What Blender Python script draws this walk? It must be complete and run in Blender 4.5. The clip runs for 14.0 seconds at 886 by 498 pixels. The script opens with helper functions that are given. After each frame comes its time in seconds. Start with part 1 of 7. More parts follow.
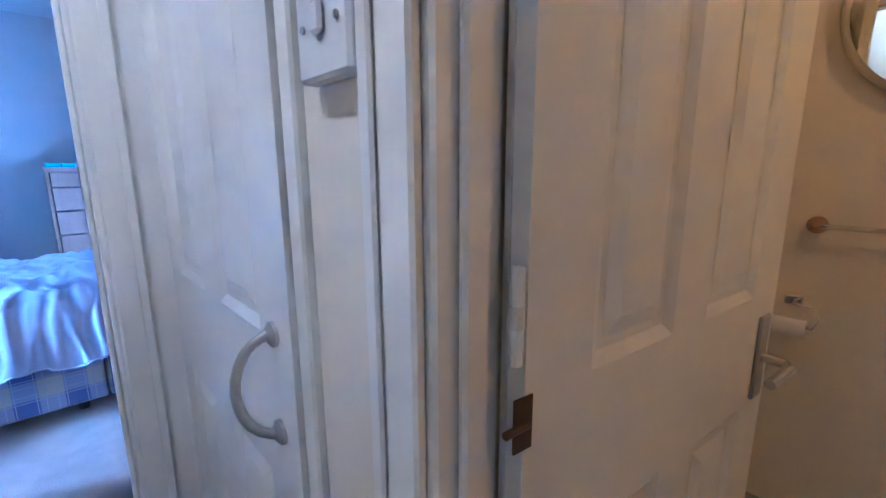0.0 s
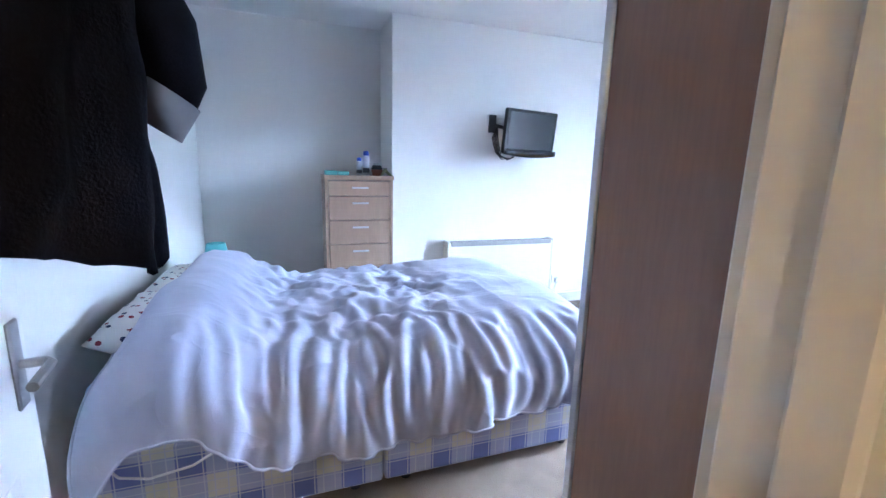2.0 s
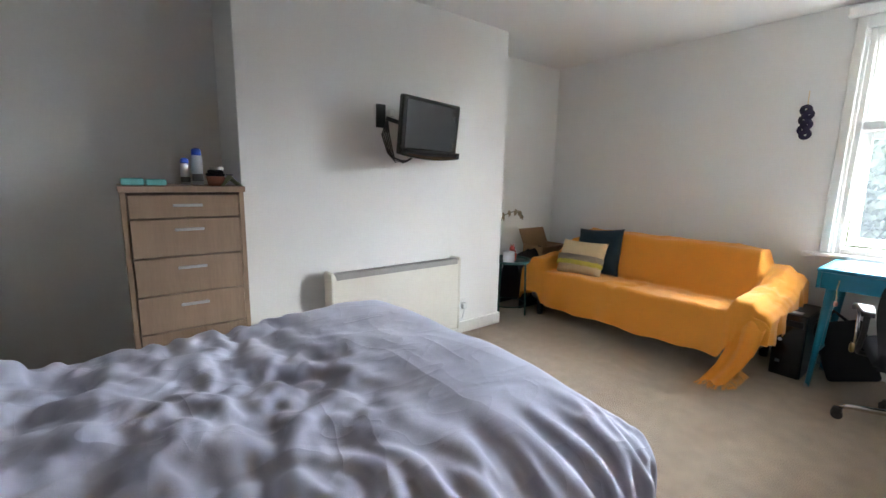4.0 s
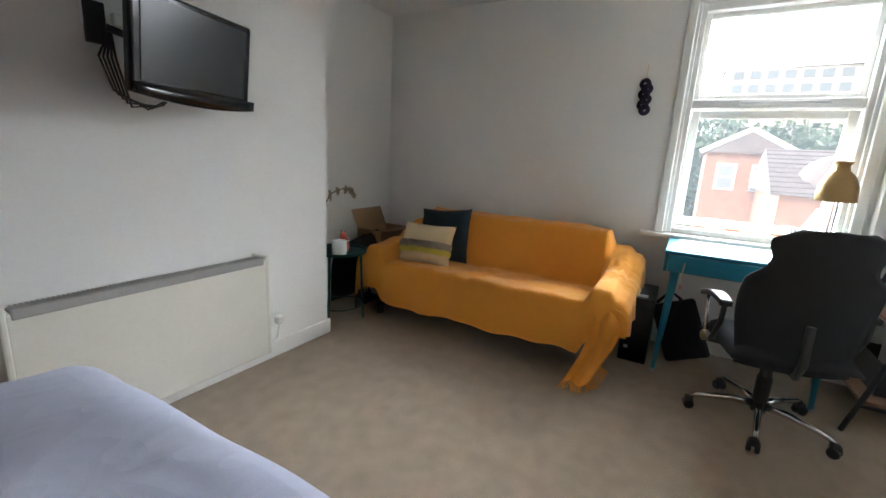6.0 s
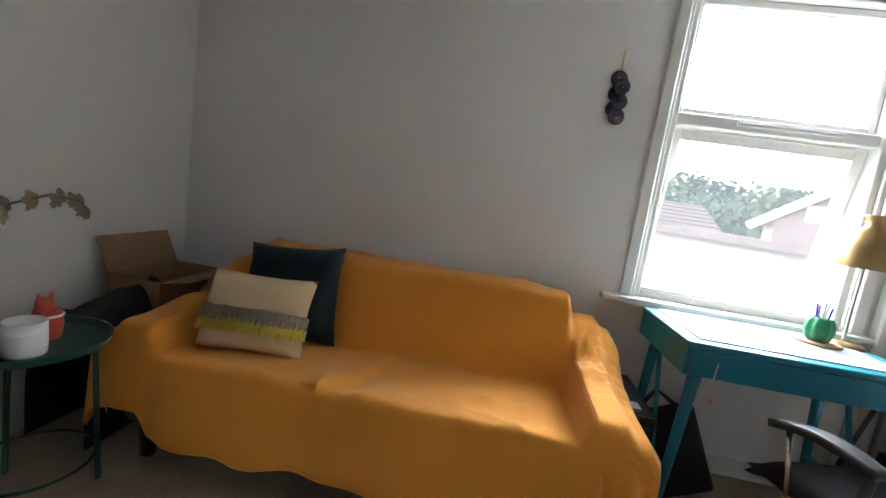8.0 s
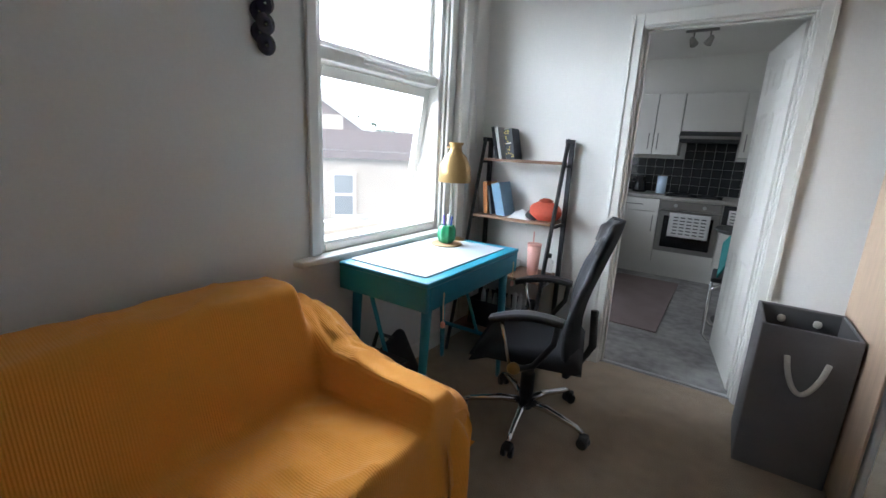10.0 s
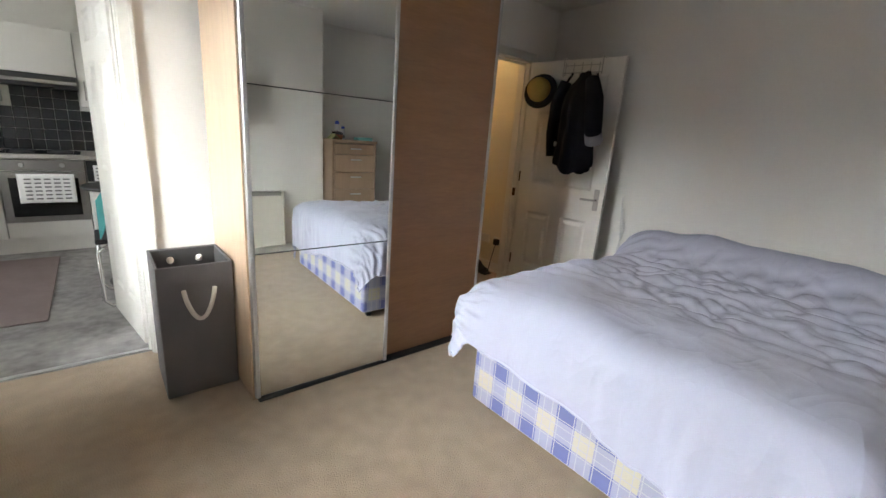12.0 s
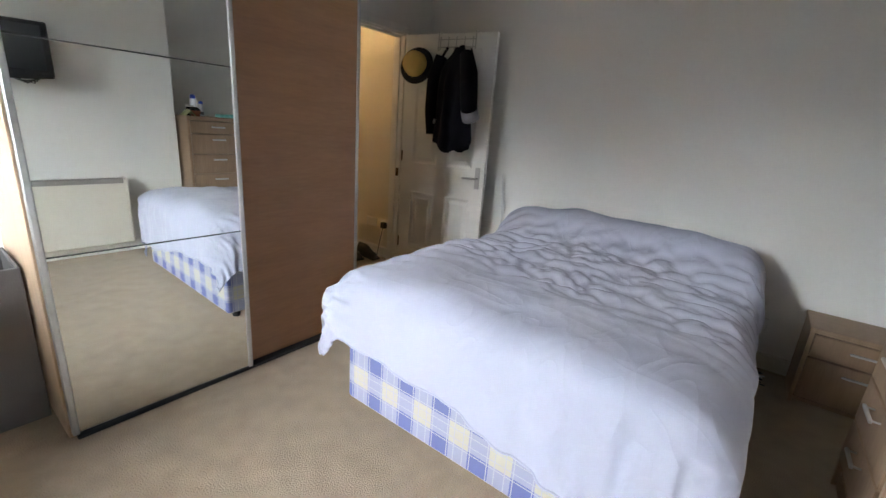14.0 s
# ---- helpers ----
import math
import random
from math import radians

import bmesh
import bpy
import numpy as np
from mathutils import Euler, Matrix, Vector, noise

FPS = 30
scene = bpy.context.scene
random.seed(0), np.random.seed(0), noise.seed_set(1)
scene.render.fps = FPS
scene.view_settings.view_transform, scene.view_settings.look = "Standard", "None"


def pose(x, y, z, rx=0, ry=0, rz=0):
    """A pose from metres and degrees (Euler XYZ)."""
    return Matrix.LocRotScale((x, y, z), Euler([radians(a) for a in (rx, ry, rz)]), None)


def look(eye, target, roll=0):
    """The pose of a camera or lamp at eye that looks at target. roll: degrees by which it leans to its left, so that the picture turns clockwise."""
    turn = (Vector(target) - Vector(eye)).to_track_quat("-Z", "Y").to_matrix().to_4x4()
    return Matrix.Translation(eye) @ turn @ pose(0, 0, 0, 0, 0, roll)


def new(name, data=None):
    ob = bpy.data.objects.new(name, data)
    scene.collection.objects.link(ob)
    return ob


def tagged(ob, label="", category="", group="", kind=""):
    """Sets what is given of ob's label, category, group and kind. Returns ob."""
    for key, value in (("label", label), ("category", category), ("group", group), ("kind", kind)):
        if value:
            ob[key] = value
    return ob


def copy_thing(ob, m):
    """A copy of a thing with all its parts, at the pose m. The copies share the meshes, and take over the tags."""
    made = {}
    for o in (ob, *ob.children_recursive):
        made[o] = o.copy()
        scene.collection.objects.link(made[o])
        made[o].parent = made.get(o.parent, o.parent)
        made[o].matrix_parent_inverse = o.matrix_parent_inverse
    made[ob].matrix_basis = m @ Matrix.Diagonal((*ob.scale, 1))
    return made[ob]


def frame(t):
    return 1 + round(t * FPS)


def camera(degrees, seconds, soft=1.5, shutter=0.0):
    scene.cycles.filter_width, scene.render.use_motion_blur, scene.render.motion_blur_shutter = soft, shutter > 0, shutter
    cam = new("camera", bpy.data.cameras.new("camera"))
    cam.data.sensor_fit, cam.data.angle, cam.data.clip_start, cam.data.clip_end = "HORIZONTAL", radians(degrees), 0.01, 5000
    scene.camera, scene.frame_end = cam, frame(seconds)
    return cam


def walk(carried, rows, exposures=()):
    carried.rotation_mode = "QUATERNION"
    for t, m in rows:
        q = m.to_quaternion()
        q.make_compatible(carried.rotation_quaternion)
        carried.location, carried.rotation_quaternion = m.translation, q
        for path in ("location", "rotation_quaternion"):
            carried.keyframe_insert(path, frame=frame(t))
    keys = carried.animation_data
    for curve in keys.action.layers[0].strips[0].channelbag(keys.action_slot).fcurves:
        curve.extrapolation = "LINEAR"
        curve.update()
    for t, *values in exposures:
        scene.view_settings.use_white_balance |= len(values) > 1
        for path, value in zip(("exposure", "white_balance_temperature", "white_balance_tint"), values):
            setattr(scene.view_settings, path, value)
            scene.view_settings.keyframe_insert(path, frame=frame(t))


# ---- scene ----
cam = camera(93.0, 14.0)

PATH = [
    (0, (0.233, 0.092, 1.199), (1.585, 1.516, 0.818), -0.3),
    (0.5, (0.145, 0.225, 1.195), (1.102, 1.938, 0.806), -0.8),
    (1, (0.09, 0.543, 1.205), (0.801, 2.374, 0.828), -0.3),
    (1.5, (0.056, 0.921, 1.227), (0.716, 2.765, 0.841), 0.1),
    (2, (0.060, 1.253, 1.286), (0.718, 3.105, 0.909), 1.5),
    (2.5, (0.128, 1.552, 1.285), (0.748, 3.420, 0.928), 1.8),
    (3, (0.150, 1.868, 1.215), (0.896, 3.708, 0.908), 1.4),
    (3.5, (0.21, 2.029, 1.268), (1.17, 3.752, 0.935), 1.7),
    (4, (0.254, 2.135, 1.277), (1.469, 3.687, 0.944), 1.1),
    (4.2, (0.274, 2.155, 1.279), (1.592, 3.62, 0.938), 1.3),
    (5.2, (0.665, 2.315, 1.262), (2.185, 3.555, 0.865), 2.1),
    (6.3, (1.074, 2.736, 1.247), (2.798, 3.653, 0.813), 3.2),
    (6.5, (1.276, 2.762, 1.276), (2.991, 3.691, 0.83), 3.0),
    (7, (1.681, 2.873, 1.29), (3.405, 3.788, 0.851), 4.7),
    (7.2, (1.777, 2.947, 1.257), (3.536, 3.806, 0.851), 6.2),
    (9.3, (2.435, 4.026, 1.15), (4.045, 2.899, 0.776), 2.2),
    (9.5, (2.504, 3.982, 1.236), (4.0, 2.722, 0.819), 1.5),
    (10, (2.714, 3.976, 1.292), (3.793, 2.356, 0.833), 2.7),
    (10.5, (2.811, 3.986, 1.331), (3.247, 2.098, 0.834), 1.6),
    (11, (2.762, 3.989, 1.329), (2.506, 2.078, 0.798), 2.0),
    (11.5, (2.732, 3.996, 1.31), (1.879, 2.262, 0.793), 3.5),
    (12, (2.664, 4.018, 1.309), (1.421, 2.536, 0.799), 4.2),
    (12.5, (2.589, 4.042, 1.309), (1.095, 2.817, 0.792), 4.2),
    (13, (2.518, 4.084, 1.302), (0.862, 3.088, 0.789), 4.2),
    (13.5, (2.456, 4.118, 1.3), (0.737, 3.238, 0.779), 4.4),
    (14, (2.433, 4.028, 1.288), (0.89, 2.884, 0.732), 4.4),
]
walk(cam, [(t, look(eye, target, roll)) for t, eye, target, roll in PATH],
     exposures=[(0.0, 4.05, 3250, 16), (0.5, 3.90, 3400, 14), (1.0, 3.95, 3850, 15), (1.5, 3.98, 4450, 14), (2.0, 3.90, 4800, 14),
                (2.5, 3.67, 5400, 14), (3.0, 3.58, 5900, 13), (3.5, 3.28, 6200, 12), (4.0, 2.88, 6400, 12), (6.5, 2.18, 6500, 11),
                (9.5, 1.70, 6350, 13), (10.5, 1.38, 5950, 12), (11.0, 1.70, 6400, 12), (11.5, 2.30, 6700, 12), (12.0, 2.60, 7000, 12),
                (13.0, 2.85, 6850, 11), (14.0, 2.70, 6650, 11)])

# ---- world, sun, lamps ----
world = bpy.data.worlds.new("sky")
scene.world = world
world.use_nodes = True
wn = world.node_tree
sky = wn.nodes.new("ShaderNodeTexSky")
sky.sky_type = "NISHITA"
sky.sun_disc = False
sky.sun_elevation, sky.sun_rotation = radians(38), radians(290)
sky.air_density, sky.dust_density = 1.0, 3.0
wn.links.new(sky.outputs["Color"], wn.nodes["Background"].inputs["Color"])
wn.nodes["Background"].inputs["Strength"].default_value = 0.06

sun = new("sun", bpy.data.lights.new("sun", "SUN"))
sun.data.energy, sun.data.angle, sun.data.color = 0.5, radians(12), (1.0, 0.96, 0.9)
sun.matrix_world = look((-8, 5.5, 9.5), (4, 2.0, 0))


def lamp(name, kind, place, target, energy, color, size=0.1, size_y=None):
    ob = new(name, bpy.data.lights.new(name, kind))
    ob.data.energy, ob.data.color = energy, color
    if kind == "AREA":
        ob.data.shape = "RECTANGLE"
        ob.data.size, ob.data.size_y = size, size_y or size
    else:
        ob.data.shadow_soft_size = size
    ob.matrix_world = look(place, target)
    return ob


# added area lamp outside, out of view, standing in for light from the sky
lamp("sky_fill_lamp", "AREA", (7.6, 2.0, 4.9), (3.0, 2.6, 1.0), 500, (0.84, 0.92, 1.0), 6.5, 5.4)
# added lamp in the assumed kitchen opening, standing in for daylight
lamp("kitchen_fill_lamp", "AREA", (4.53, -0.30, 1.60), (3.2, -0.5, 1.1), 0.5, (0.95, 0.97, 1.0), 0.36, 0.45)
lamp("hall_bulb", "POINT", (-0.1, 0.62, 2.3), (0, 0.6, 0), 1.15, (1.0, 0.64, 0.30), 0.06)
lamp("bathroom_bulb", "POINT", (1.25, -0.55, 2.2), (1.25, -0.5, 0), 0.75, (1.0, 0.36, 0.03), 0.06)

# ---- materials ----


def mat(name, color, rough=0.6, metal=0.0, var=0.08, scale=6.0, fine=60.0, bump=0.1, dist=0.004, emit=None, stretch=(1, 1, 1), spec=None, sheen=0.0):
    m = bpy.data.materials.new(name)
    m.use_nodes = True
    nt = m.node_tree
    b = nt.nodes["Principled BSDF"]
    tc = nt.nodes.new("ShaderNodeTexCoord")
    mp = nt.nodes.new("ShaderNodeMapping")
    mp.inputs["Scale"].default_value = stretch
    nt.links.new(tc.outputs["Object"], mp.inputs["Vector"])
    n1, n2 = nt.nodes.new("ShaderNodeTexNoise"), nt.nodes.new("ShaderNodeTexNoise")
    n1.inputs["Scale"].default_value, n1.inputs["Detail"].default_value = scale, 4
    n2.inputs["Scale"].default_value, n2.inputs["Detail"].default_value = fine, 3
    for n in (n1, n2):
        nt.links.new(mp.outputs["Vector"], n.inputs["Vector"])
    add = nt.nodes.new("ShaderNodeMix")
    add.data_type = "FLOAT"
    add.inputs["Factor"].default_value = 0.45
    nt.links.new(n1.outputs["Fac"], add.inputs["A"])
    nt.links.new(n2.outputs["Fac"], add.inputs["B"])
    ramp = nt.nodes.new("ShaderNodeValToRGB")
    c = Vector(color)
    ramp.color_ramp.elements[0].position, ramp.color_ramp.elements[1].position = 0.3, 0.7
    ramp.color_ramp.elements[0].color = (*(c * (1 - var)), 1)
    ramp.color_ramp.elements[1].color = (*[min(1, v) for v in c * (1 + var)], 1)
    nt.links.new(add.outputs["Result"], ramp.inputs["Fac"])
    nt.links.new(ramp.outputs["Color"], b.inputs["Base Color"])
    b.inputs["Roughness"].default_value, b.inputs["Metallic"].default_value = rough, metal
    if spec is not None:
        b.inputs["Specular IOR Level"].default_value = spec
    if sheen:
        b.inputs["Sheen Weight"].default_value = sheen
    if bump:
        bp = nt.nodes.new("ShaderNodeBump")
        bp.inputs["Strength"].default_value, bp.inputs["Distance"].default_value = bump, dist
        nt.links.new(n2.outputs["Fac"], bp.inputs["Height"])
        nt.links.new(bp.outputs["Normal"], b.inputs["Normal"])
    if emit:
        b.inputs["Emission Color"].default_value = (*color, 1)
        b.inputs["Emission Strength"].default_value = emit
    return m


def base_color(m, socket):
    m.node_tree.links.new(socket, m.node_tree.nodes["Principled BSDF"].inputs["Base Color"])


def stripes(nt, value, period, start, width):
    """1 on a band of each period, 0 elsewhere."""
    def op(kind, a, b):
        n = nt.nodes.new("ShaderNodeMath")
        n.operation = kind
        for sock, v in zip(n.inputs, (a, b)):
            if isinstance(v, (int, float)):
                sock.default_value = v
            else:
                nt.links.new(v, sock)
        return n.outputs[0]
    f = op("FRACT", op("ADD", op("DIVIDE", value, period), 10 - start), 0)
    return op("LESS_THAN", f, width)


def mix(nt, fac, a, b):
    n = nt.nodes.new("ShaderNodeMix")
    n.data_type = "RGBA"
    for sock, v in ((n.inputs["Factor"], fac), (n.inputs["A"], a), (n.inputs["B"], b)):
        if isinstance(v, (int, float)):
            sock.default_value = v
        elif isinstance(v, tuple):
            sock.default_value = (*v, 1)
        else:
            nt.links.new(v, sock)
    return n.outputs["Result"]


def tartan_mat():
    m = mat("tartan_fabric", (0.5, 0.5, 0.5), 0.9, bump=0.2, fine=300)
    nt = m.node_tree
    tc = nt.nodes.new("ShaderNodeTexCoord")
    sep = nt.nodes.new("ShaderNodeSeparateXYZ")
    nt.links.new(tc.outputs["Object"], sep.inputs[0])
    s = nt.nodes.new("ShaderNodeMath")
    s.operation = "SUBTRACT"
    nt.links.new(sep.outputs["X"], s.inputs[0])
    nt.links.new(sep.outputs["Y"], s.inputs[1])
    along, up = s.outputs[0], sep.outputs["Z"]
    cream, blue, mid = (0.54, 0.51, 0.40), (0.15, 0.175, 0.40), (0.36, 0.37, 0.50)
    va, vz = stripes(nt, along, 0.18, 0.0, 0.5), stripes(nt, up, 0.18, 0.30, 0.5)
    c = mix(nt, vz, mix(nt, va, cream, mid), mix(nt, va, mid, blue))
    for start in (0.03, 0.44, 0.62, 0.85):
        c = mix(nt, stripes(nt, along, 0.18, start, 0.022), c, (0.48, 0.48, 0.54))
    for start in (0.33, 0.74, 0.92, 0.15):
        c = mix(nt, stripes(nt, up, 0.18, start, 0.022), c, (0.48, 0.48, 0.54))
    base_color(m, c)
    return m


def floral_mat():
    m = mat("floral_cotton", (0.8, 0.8, 0.78), 0.85)
    nt = m.node_tree
    tc = nt.nodes.new("ShaderNodeTexCoord")
    v = nt.nodes.new("ShaderNodeTexVoronoi")
    v.inputs["Scale"].default_value = 30
    nt.links.new(tc.outputs["Object"], v.inputs["Vector"])
    lt = nt.nodes.new("ShaderNodeMath")
    lt.operation = "LESS_THAN"
    lt.inputs[1].default_value = 0.27
    nt.links.new(v.outputs["Distance"], lt.inputs[0])
    ramp = nt.nodes.new("ShaderNodeValToRGB")
    ramp.color_ramp.elements[0].color, ramp.color_ramp.elements[1].color = (0.25, 0.04, 0.06, 1), (0.03, 0.05, 0.12, 1)
    ramp.color_ramp.interpolation = "CONSTANT"
    ramp.color_ramp.elements[1].position = 0.5
    nt.links.new(v.outputs["Color"], ramp.inputs["Fac"])
    base_color(m, mix(nt, lt.outputs[0], (0.78, 0.77, 0.74), ramp.outputs["Color"]))
    return m


def rib_mat(name, color, scale, axis):
    """Woven cloth with fine ribs along one axis."""
    m = mat(name, color, 0.95, var=0.07, scale=3, fine=180, bump=0.25, dist=0.003, sheen=0.2)
    nt = m.node_tree
    tc = nt.nodes.new("ShaderNodeTexCoord")
    w = nt.nodes.new("ShaderNodeTexWave")
    w.bands_direction = axis
    w.inputs["Scale"].default_value, w.inputs["Distortion"].default_value = scale, 0.6
    nt.links.new(tc.outputs["Object"], w.inputs["Vector"])
    bp = nt.nodes.new("ShaderNodeBump")
    bp.inputs["Strength"].default_value, bp.inputs["Distance"].default_value = 0.28, 0.003
    nt.links.new(w.outputs["Fac"], bp.inputs["Height"])
    nt.links.new(bp.outputs["Normal"], nt.nodes["Principled BSDF"].inputs["Normal"])
    return m


def wood_mat(name, color, axis_stretch, rough=0.5, var=0.22):
    return mat(name, color, rough, var=var, scale=2.2, fine=14, bump=0.06, dist=0.002, stretch=axis_stretch)


def glass_mat(name, rough=0.0):
    m = bpy.data.materials.new(name)
    m.use_nodes = True
    b = m.node_tree.nodes["Principled BSDF"]
    b.inputs["Transmission Weight"].default_value, b.inputs["Roughness"].default_value = 1.0, rough
    b.inputs["IOR"].default_value = 1.05
    return m


WALL = mat("white_emulsion_wall", (0.80, 0.79, 0.76), 0.9, var=0.03, scale=1.6, fine=90, bump=0.12, dist=0.002)
CEIL = mat("white_ceiling_paint", (0.82, 0.81, 0.79), 0.95, var=0.02, scale=1.5, fine=60, bump=0.1)
HALLWALL = mat("hall_cream_paint", (0.76, 0.72, 0.62), 0.85, var=0.03, bump=0.1)
GLOSS = mat("white_gloss_paint", (0.80, 0.79, 0.75), 0.35, var=0.03, scale=4, fine=30, bump=0.04)
CARPET = mat("beige_carpet", (0.39, 0.295, 0.20), 1.0, var=0.20, scale=11, fine=170, bump=0.9, dist=0.008, sheen=0.3)
VINYL = mat("grey_stone_vinyl", (0.30, 0.29, 0.285), 0.5, var=0.45, scale=3.5, fine=14, bump=0.05)
OAK = wood_mat("oak_veneer", (0.33, 0.222, 0.148), (9, 9, 1.0), var=0.14)
OAKH = wood_mat("oak_veneer_crosswise", (0.37, 0.205, 0.12), (1.0, 7, 7), rough=0.42, var=0.13)
BIRCH = wood_mat("pale_birch_veneer", (0.60, 0.44, 0.31), (9, 9, 0.8), var=0.12)
ALU = mat("brushed_aluminium", (0.62, 0.63, 0.64), 0.35, 0.9, var=0.04, bump=0.02)
CHROME = mat("chrome", (0.75, 0.75, 0.76), 0.12, 1.0, var=0.02, bump=0)
SATIN = mat("satin_nickel", (0.50, 0.49, 0.47), 0.32, 1.0, var=0.05, bump=0.02)
BLACKP = mat("black_plastic", (0.018, 0.018, 0.02), 0.42, var=0.15, bump=0.05)
BLACKG = mat("black_gloss_plastic", (0.012, 0.012, 0.014), 0.12, var=0.1, bump=0)
SCREEN = mat("dark_screen", (0.02, 0.022, 0.025), 0.22, var=0.05, bump=0)
BLACKF = mat("black_mesh_fabric", (0.014, 0.015, 0.018), 0.85, var=0.2, fine=300, bump=0.3)
COATM = mat("black_jacket_cloth", (0.006, 0.006, 0.011), 0.95, var=0.3, fine=200, bump=0.3, spec=0.15)
GREYCLOTH = mat("grey_lining", (0.22, 0.22, 0.24), 0.8)
DUVET = mat("pale_lilac_cotton", (0.47, 0.49, 0.61), 0.9, var=0.03, scale=5, fine=240, bump=0.15, dist=0.002, sheen=0.15)
WARDB = mat("reddish_brown_laminate", (0.33, 0.20, 0.14), 0.55, var=0.12, scale=3, fine=90, bump=0.05, stretch=(1, 1, 0.12))
TARTAN, FLORAL = tartan_mat(), floral_mat()


def crumple(m, scale, depth):
    """Fine sharp creases in a cotton cloth: thin ridges of warped noise, stronger in patches, over the weave."""
    nt = m.node_tree
    tc = nt.nodes.new("ShaderNodeTexCoord")
    height = None
    for k, (sc, stretch) in enumerate(((scale, (1.0, 0.45, 0.6)), (scale * 1.7, (0.5, 1.0, 0.6)))):
        mp = nt.nodes.new("ShaderNodeMapping")
        mp.inputs["Scale"].default_value, mp.inputs["Rotation"].default_value = stretch, (0, 0, 0.5 - 1.1 * k)
        n = nt.nodes.new("ShaderNodeTexNoise")
        n.inputs["Scale"].default_value, n.inputs["Detail"].default_value, n.inputs["Distortion"].default_value = sc, 1.5, 0.7
        nt.links.new(tc.outputs["Object"], mp.inputs["Vector"])
        nt.links.new(mp.outputs["Vector"], n.inputs["Vector"])
        off, ridge, ramp = (nt.nodes.new("ShaderNodeMath") for _ in range(3))
        off.operation, ridge.operation, ramp.operation = "SUBTRACT", "ABSOLUTE", "POWER"
        off.inputs[1].default_value, ramp.inputs[1].default_value = 0.5, 0.85
        nt.links.new(n.outputs["Fac"], off.inputs[0])
        nt.links.new(off.outputs[0], ridge.inputs[0])
        nt.links.new(ridge.outputs[0], ramp.inputs[0])
        if height is None:
            height = ramp.outputs[0]
        else:
            add = nt.nodes.new("ShaderNodeMath")
            nt.links.new(height, add.inputs[0])
            nt.links.new(ramp.outputs[0], add.inputs[1])
            height = add.outputs[0]
    bp = nt.nodes.new("ShaderNodeBump")
    bp.invert = True
    bp.inputs["Strength"].default_value, bp.inputs["Distance"].default_value = 0.5, depth
    nt.links.new(height, bp.inputs["Height"])
    b = nt.nodes["Principled BSDF"]
    weave = b.inputs["Normal"].links[0].from_node
    nt.links.new(weave.outputs["Normal"], bp.inputs["Normal"])
    nt.links.new(bp.outputs["Normal"], b.inputs["Normal"])


crumple(DUVET, 5.0, 0.020)
THROW = rib_mat("mustard_throw", (0.88, 0.36, 0.036), 42.0, "Y")
NAVY = mat("dark_teal_velvet", (0.006, 0.026, 0.040), 0.85, var=0.25, fine=150, bump=0.3, sheen=0.1)
CREAM = mat("cream_cotton", (0.78, 0.60, 0.36), 0.9, var=0.06, fine=220, bump=0.3)
YELLOW = mat("yellow_fringe", (0.66, 0.55, 0.10), 0.9, var=0.2, fine=160, bump=0.5)
TAUPE = mat("sequin_taupe", (0.34, 0.27, 0.20), 0.6, var=0.5, fine=140, bump=0.6)
TEAL = mat("teal_lacquer", (0.008, 0.22, 0.31), 0.35, var=0.06, bump=0.03)
MAT_GREY = mat("pale_desk_mat", (0.38, 0.43, 0.46), 0.5, var=0.03, bump=0.03)
BRASS = mat("gold_lacquer", (0.34, 0.22, 0.09), 0.34, 0.65, var=0.06, bump=0.02)
GREEN = mat("dark_green_metal", (0.015, 0.075, 0.06), 0.4, var=0.08, bump=0.02)
HEATER = mat("cream_steel", (0.68, 0.65, 0.57), 0.5, var=0.03, bump=0.04)
HEATG = mat("grey_heater_grille", (0.30, 0.29, 0.27), 0.5)
DARKIN = mat("dark_inside", (0.02, 0.02, 0.02), 0.9)
MIRROR = mat("mirror_glass", (0.86, 0.89, 0.87), 0.01, 1.0, var=0.0, bump=0)
GLASS = glass_mat("window_glass")
# haze over the outside view, put into the panes as a faint bluish veil
nt = GLASS.node_tree
haze_bsdf, veil = nt.nodes.new("ShaderNodeBsdfTranslucent"), nt.nodes.new("ShaderNodeMixShader")
veil.inputs["Fac"].default_value = 0.014
haze_bsdf.inputs["Color"].default_value = (0.82, 0.92, 1.0, 1)
nt.links.new(nt.nodes["Principled BSDF"].outputs["BSDF"], veil.inputs[1])
nt.links.new(haze_bsdf.outputs["BSDF"], veil.inputs[2])
nt.links.new(veil.outputs[0], nt.nodes["Material Output"].inputs["Surface"])
HAMPER = mat("grey_canvas", (0.17, 0.165, 0.17), 0.9, var=0.12, fine=260, bump=0.4)
HAMPIN = mat("dark_liner", (0.07, 0.07, 0.07), 0.9)
ROPE = mat("white_rope", (0.68, 0.66, 0.60), 0.9, var=0.1, fine=200, bump=0.6)
KITW = mat("white_gloss_unit", (0.78, 0.77, 0.74), 0.25, var=0.02, bump=0.02)
WORKTOP = mat("grey_worktop", (0.34, 0.32, 0.30), 0.4, var=0.2, fine=90)
TILE = mat("black_glazed_tile", (0.018, 0.02, 0.022), 0.15, var=0.2, bump=0.03)
GROUT = mat("white_grout", (0.60, 0.60, 0.58), 0.9)
STEEL = mat("stainless_steel", (0.30, 0.29, 0.28), 0.35, 0.8, var=0.06, bump=0.02)
OVENG = mat("black_oven_glass", (0.008, 0.008, 0.009), 0.08, var=0.0, bump=0)
WHITE = mat("white_ceramic", (0.82, 0.82, 0.80), 0.25, var=0.02, bump=0.02)
PAPER = mat("white_paper", (0.80, 0.80, 0.80), 0.9, var=0.03)
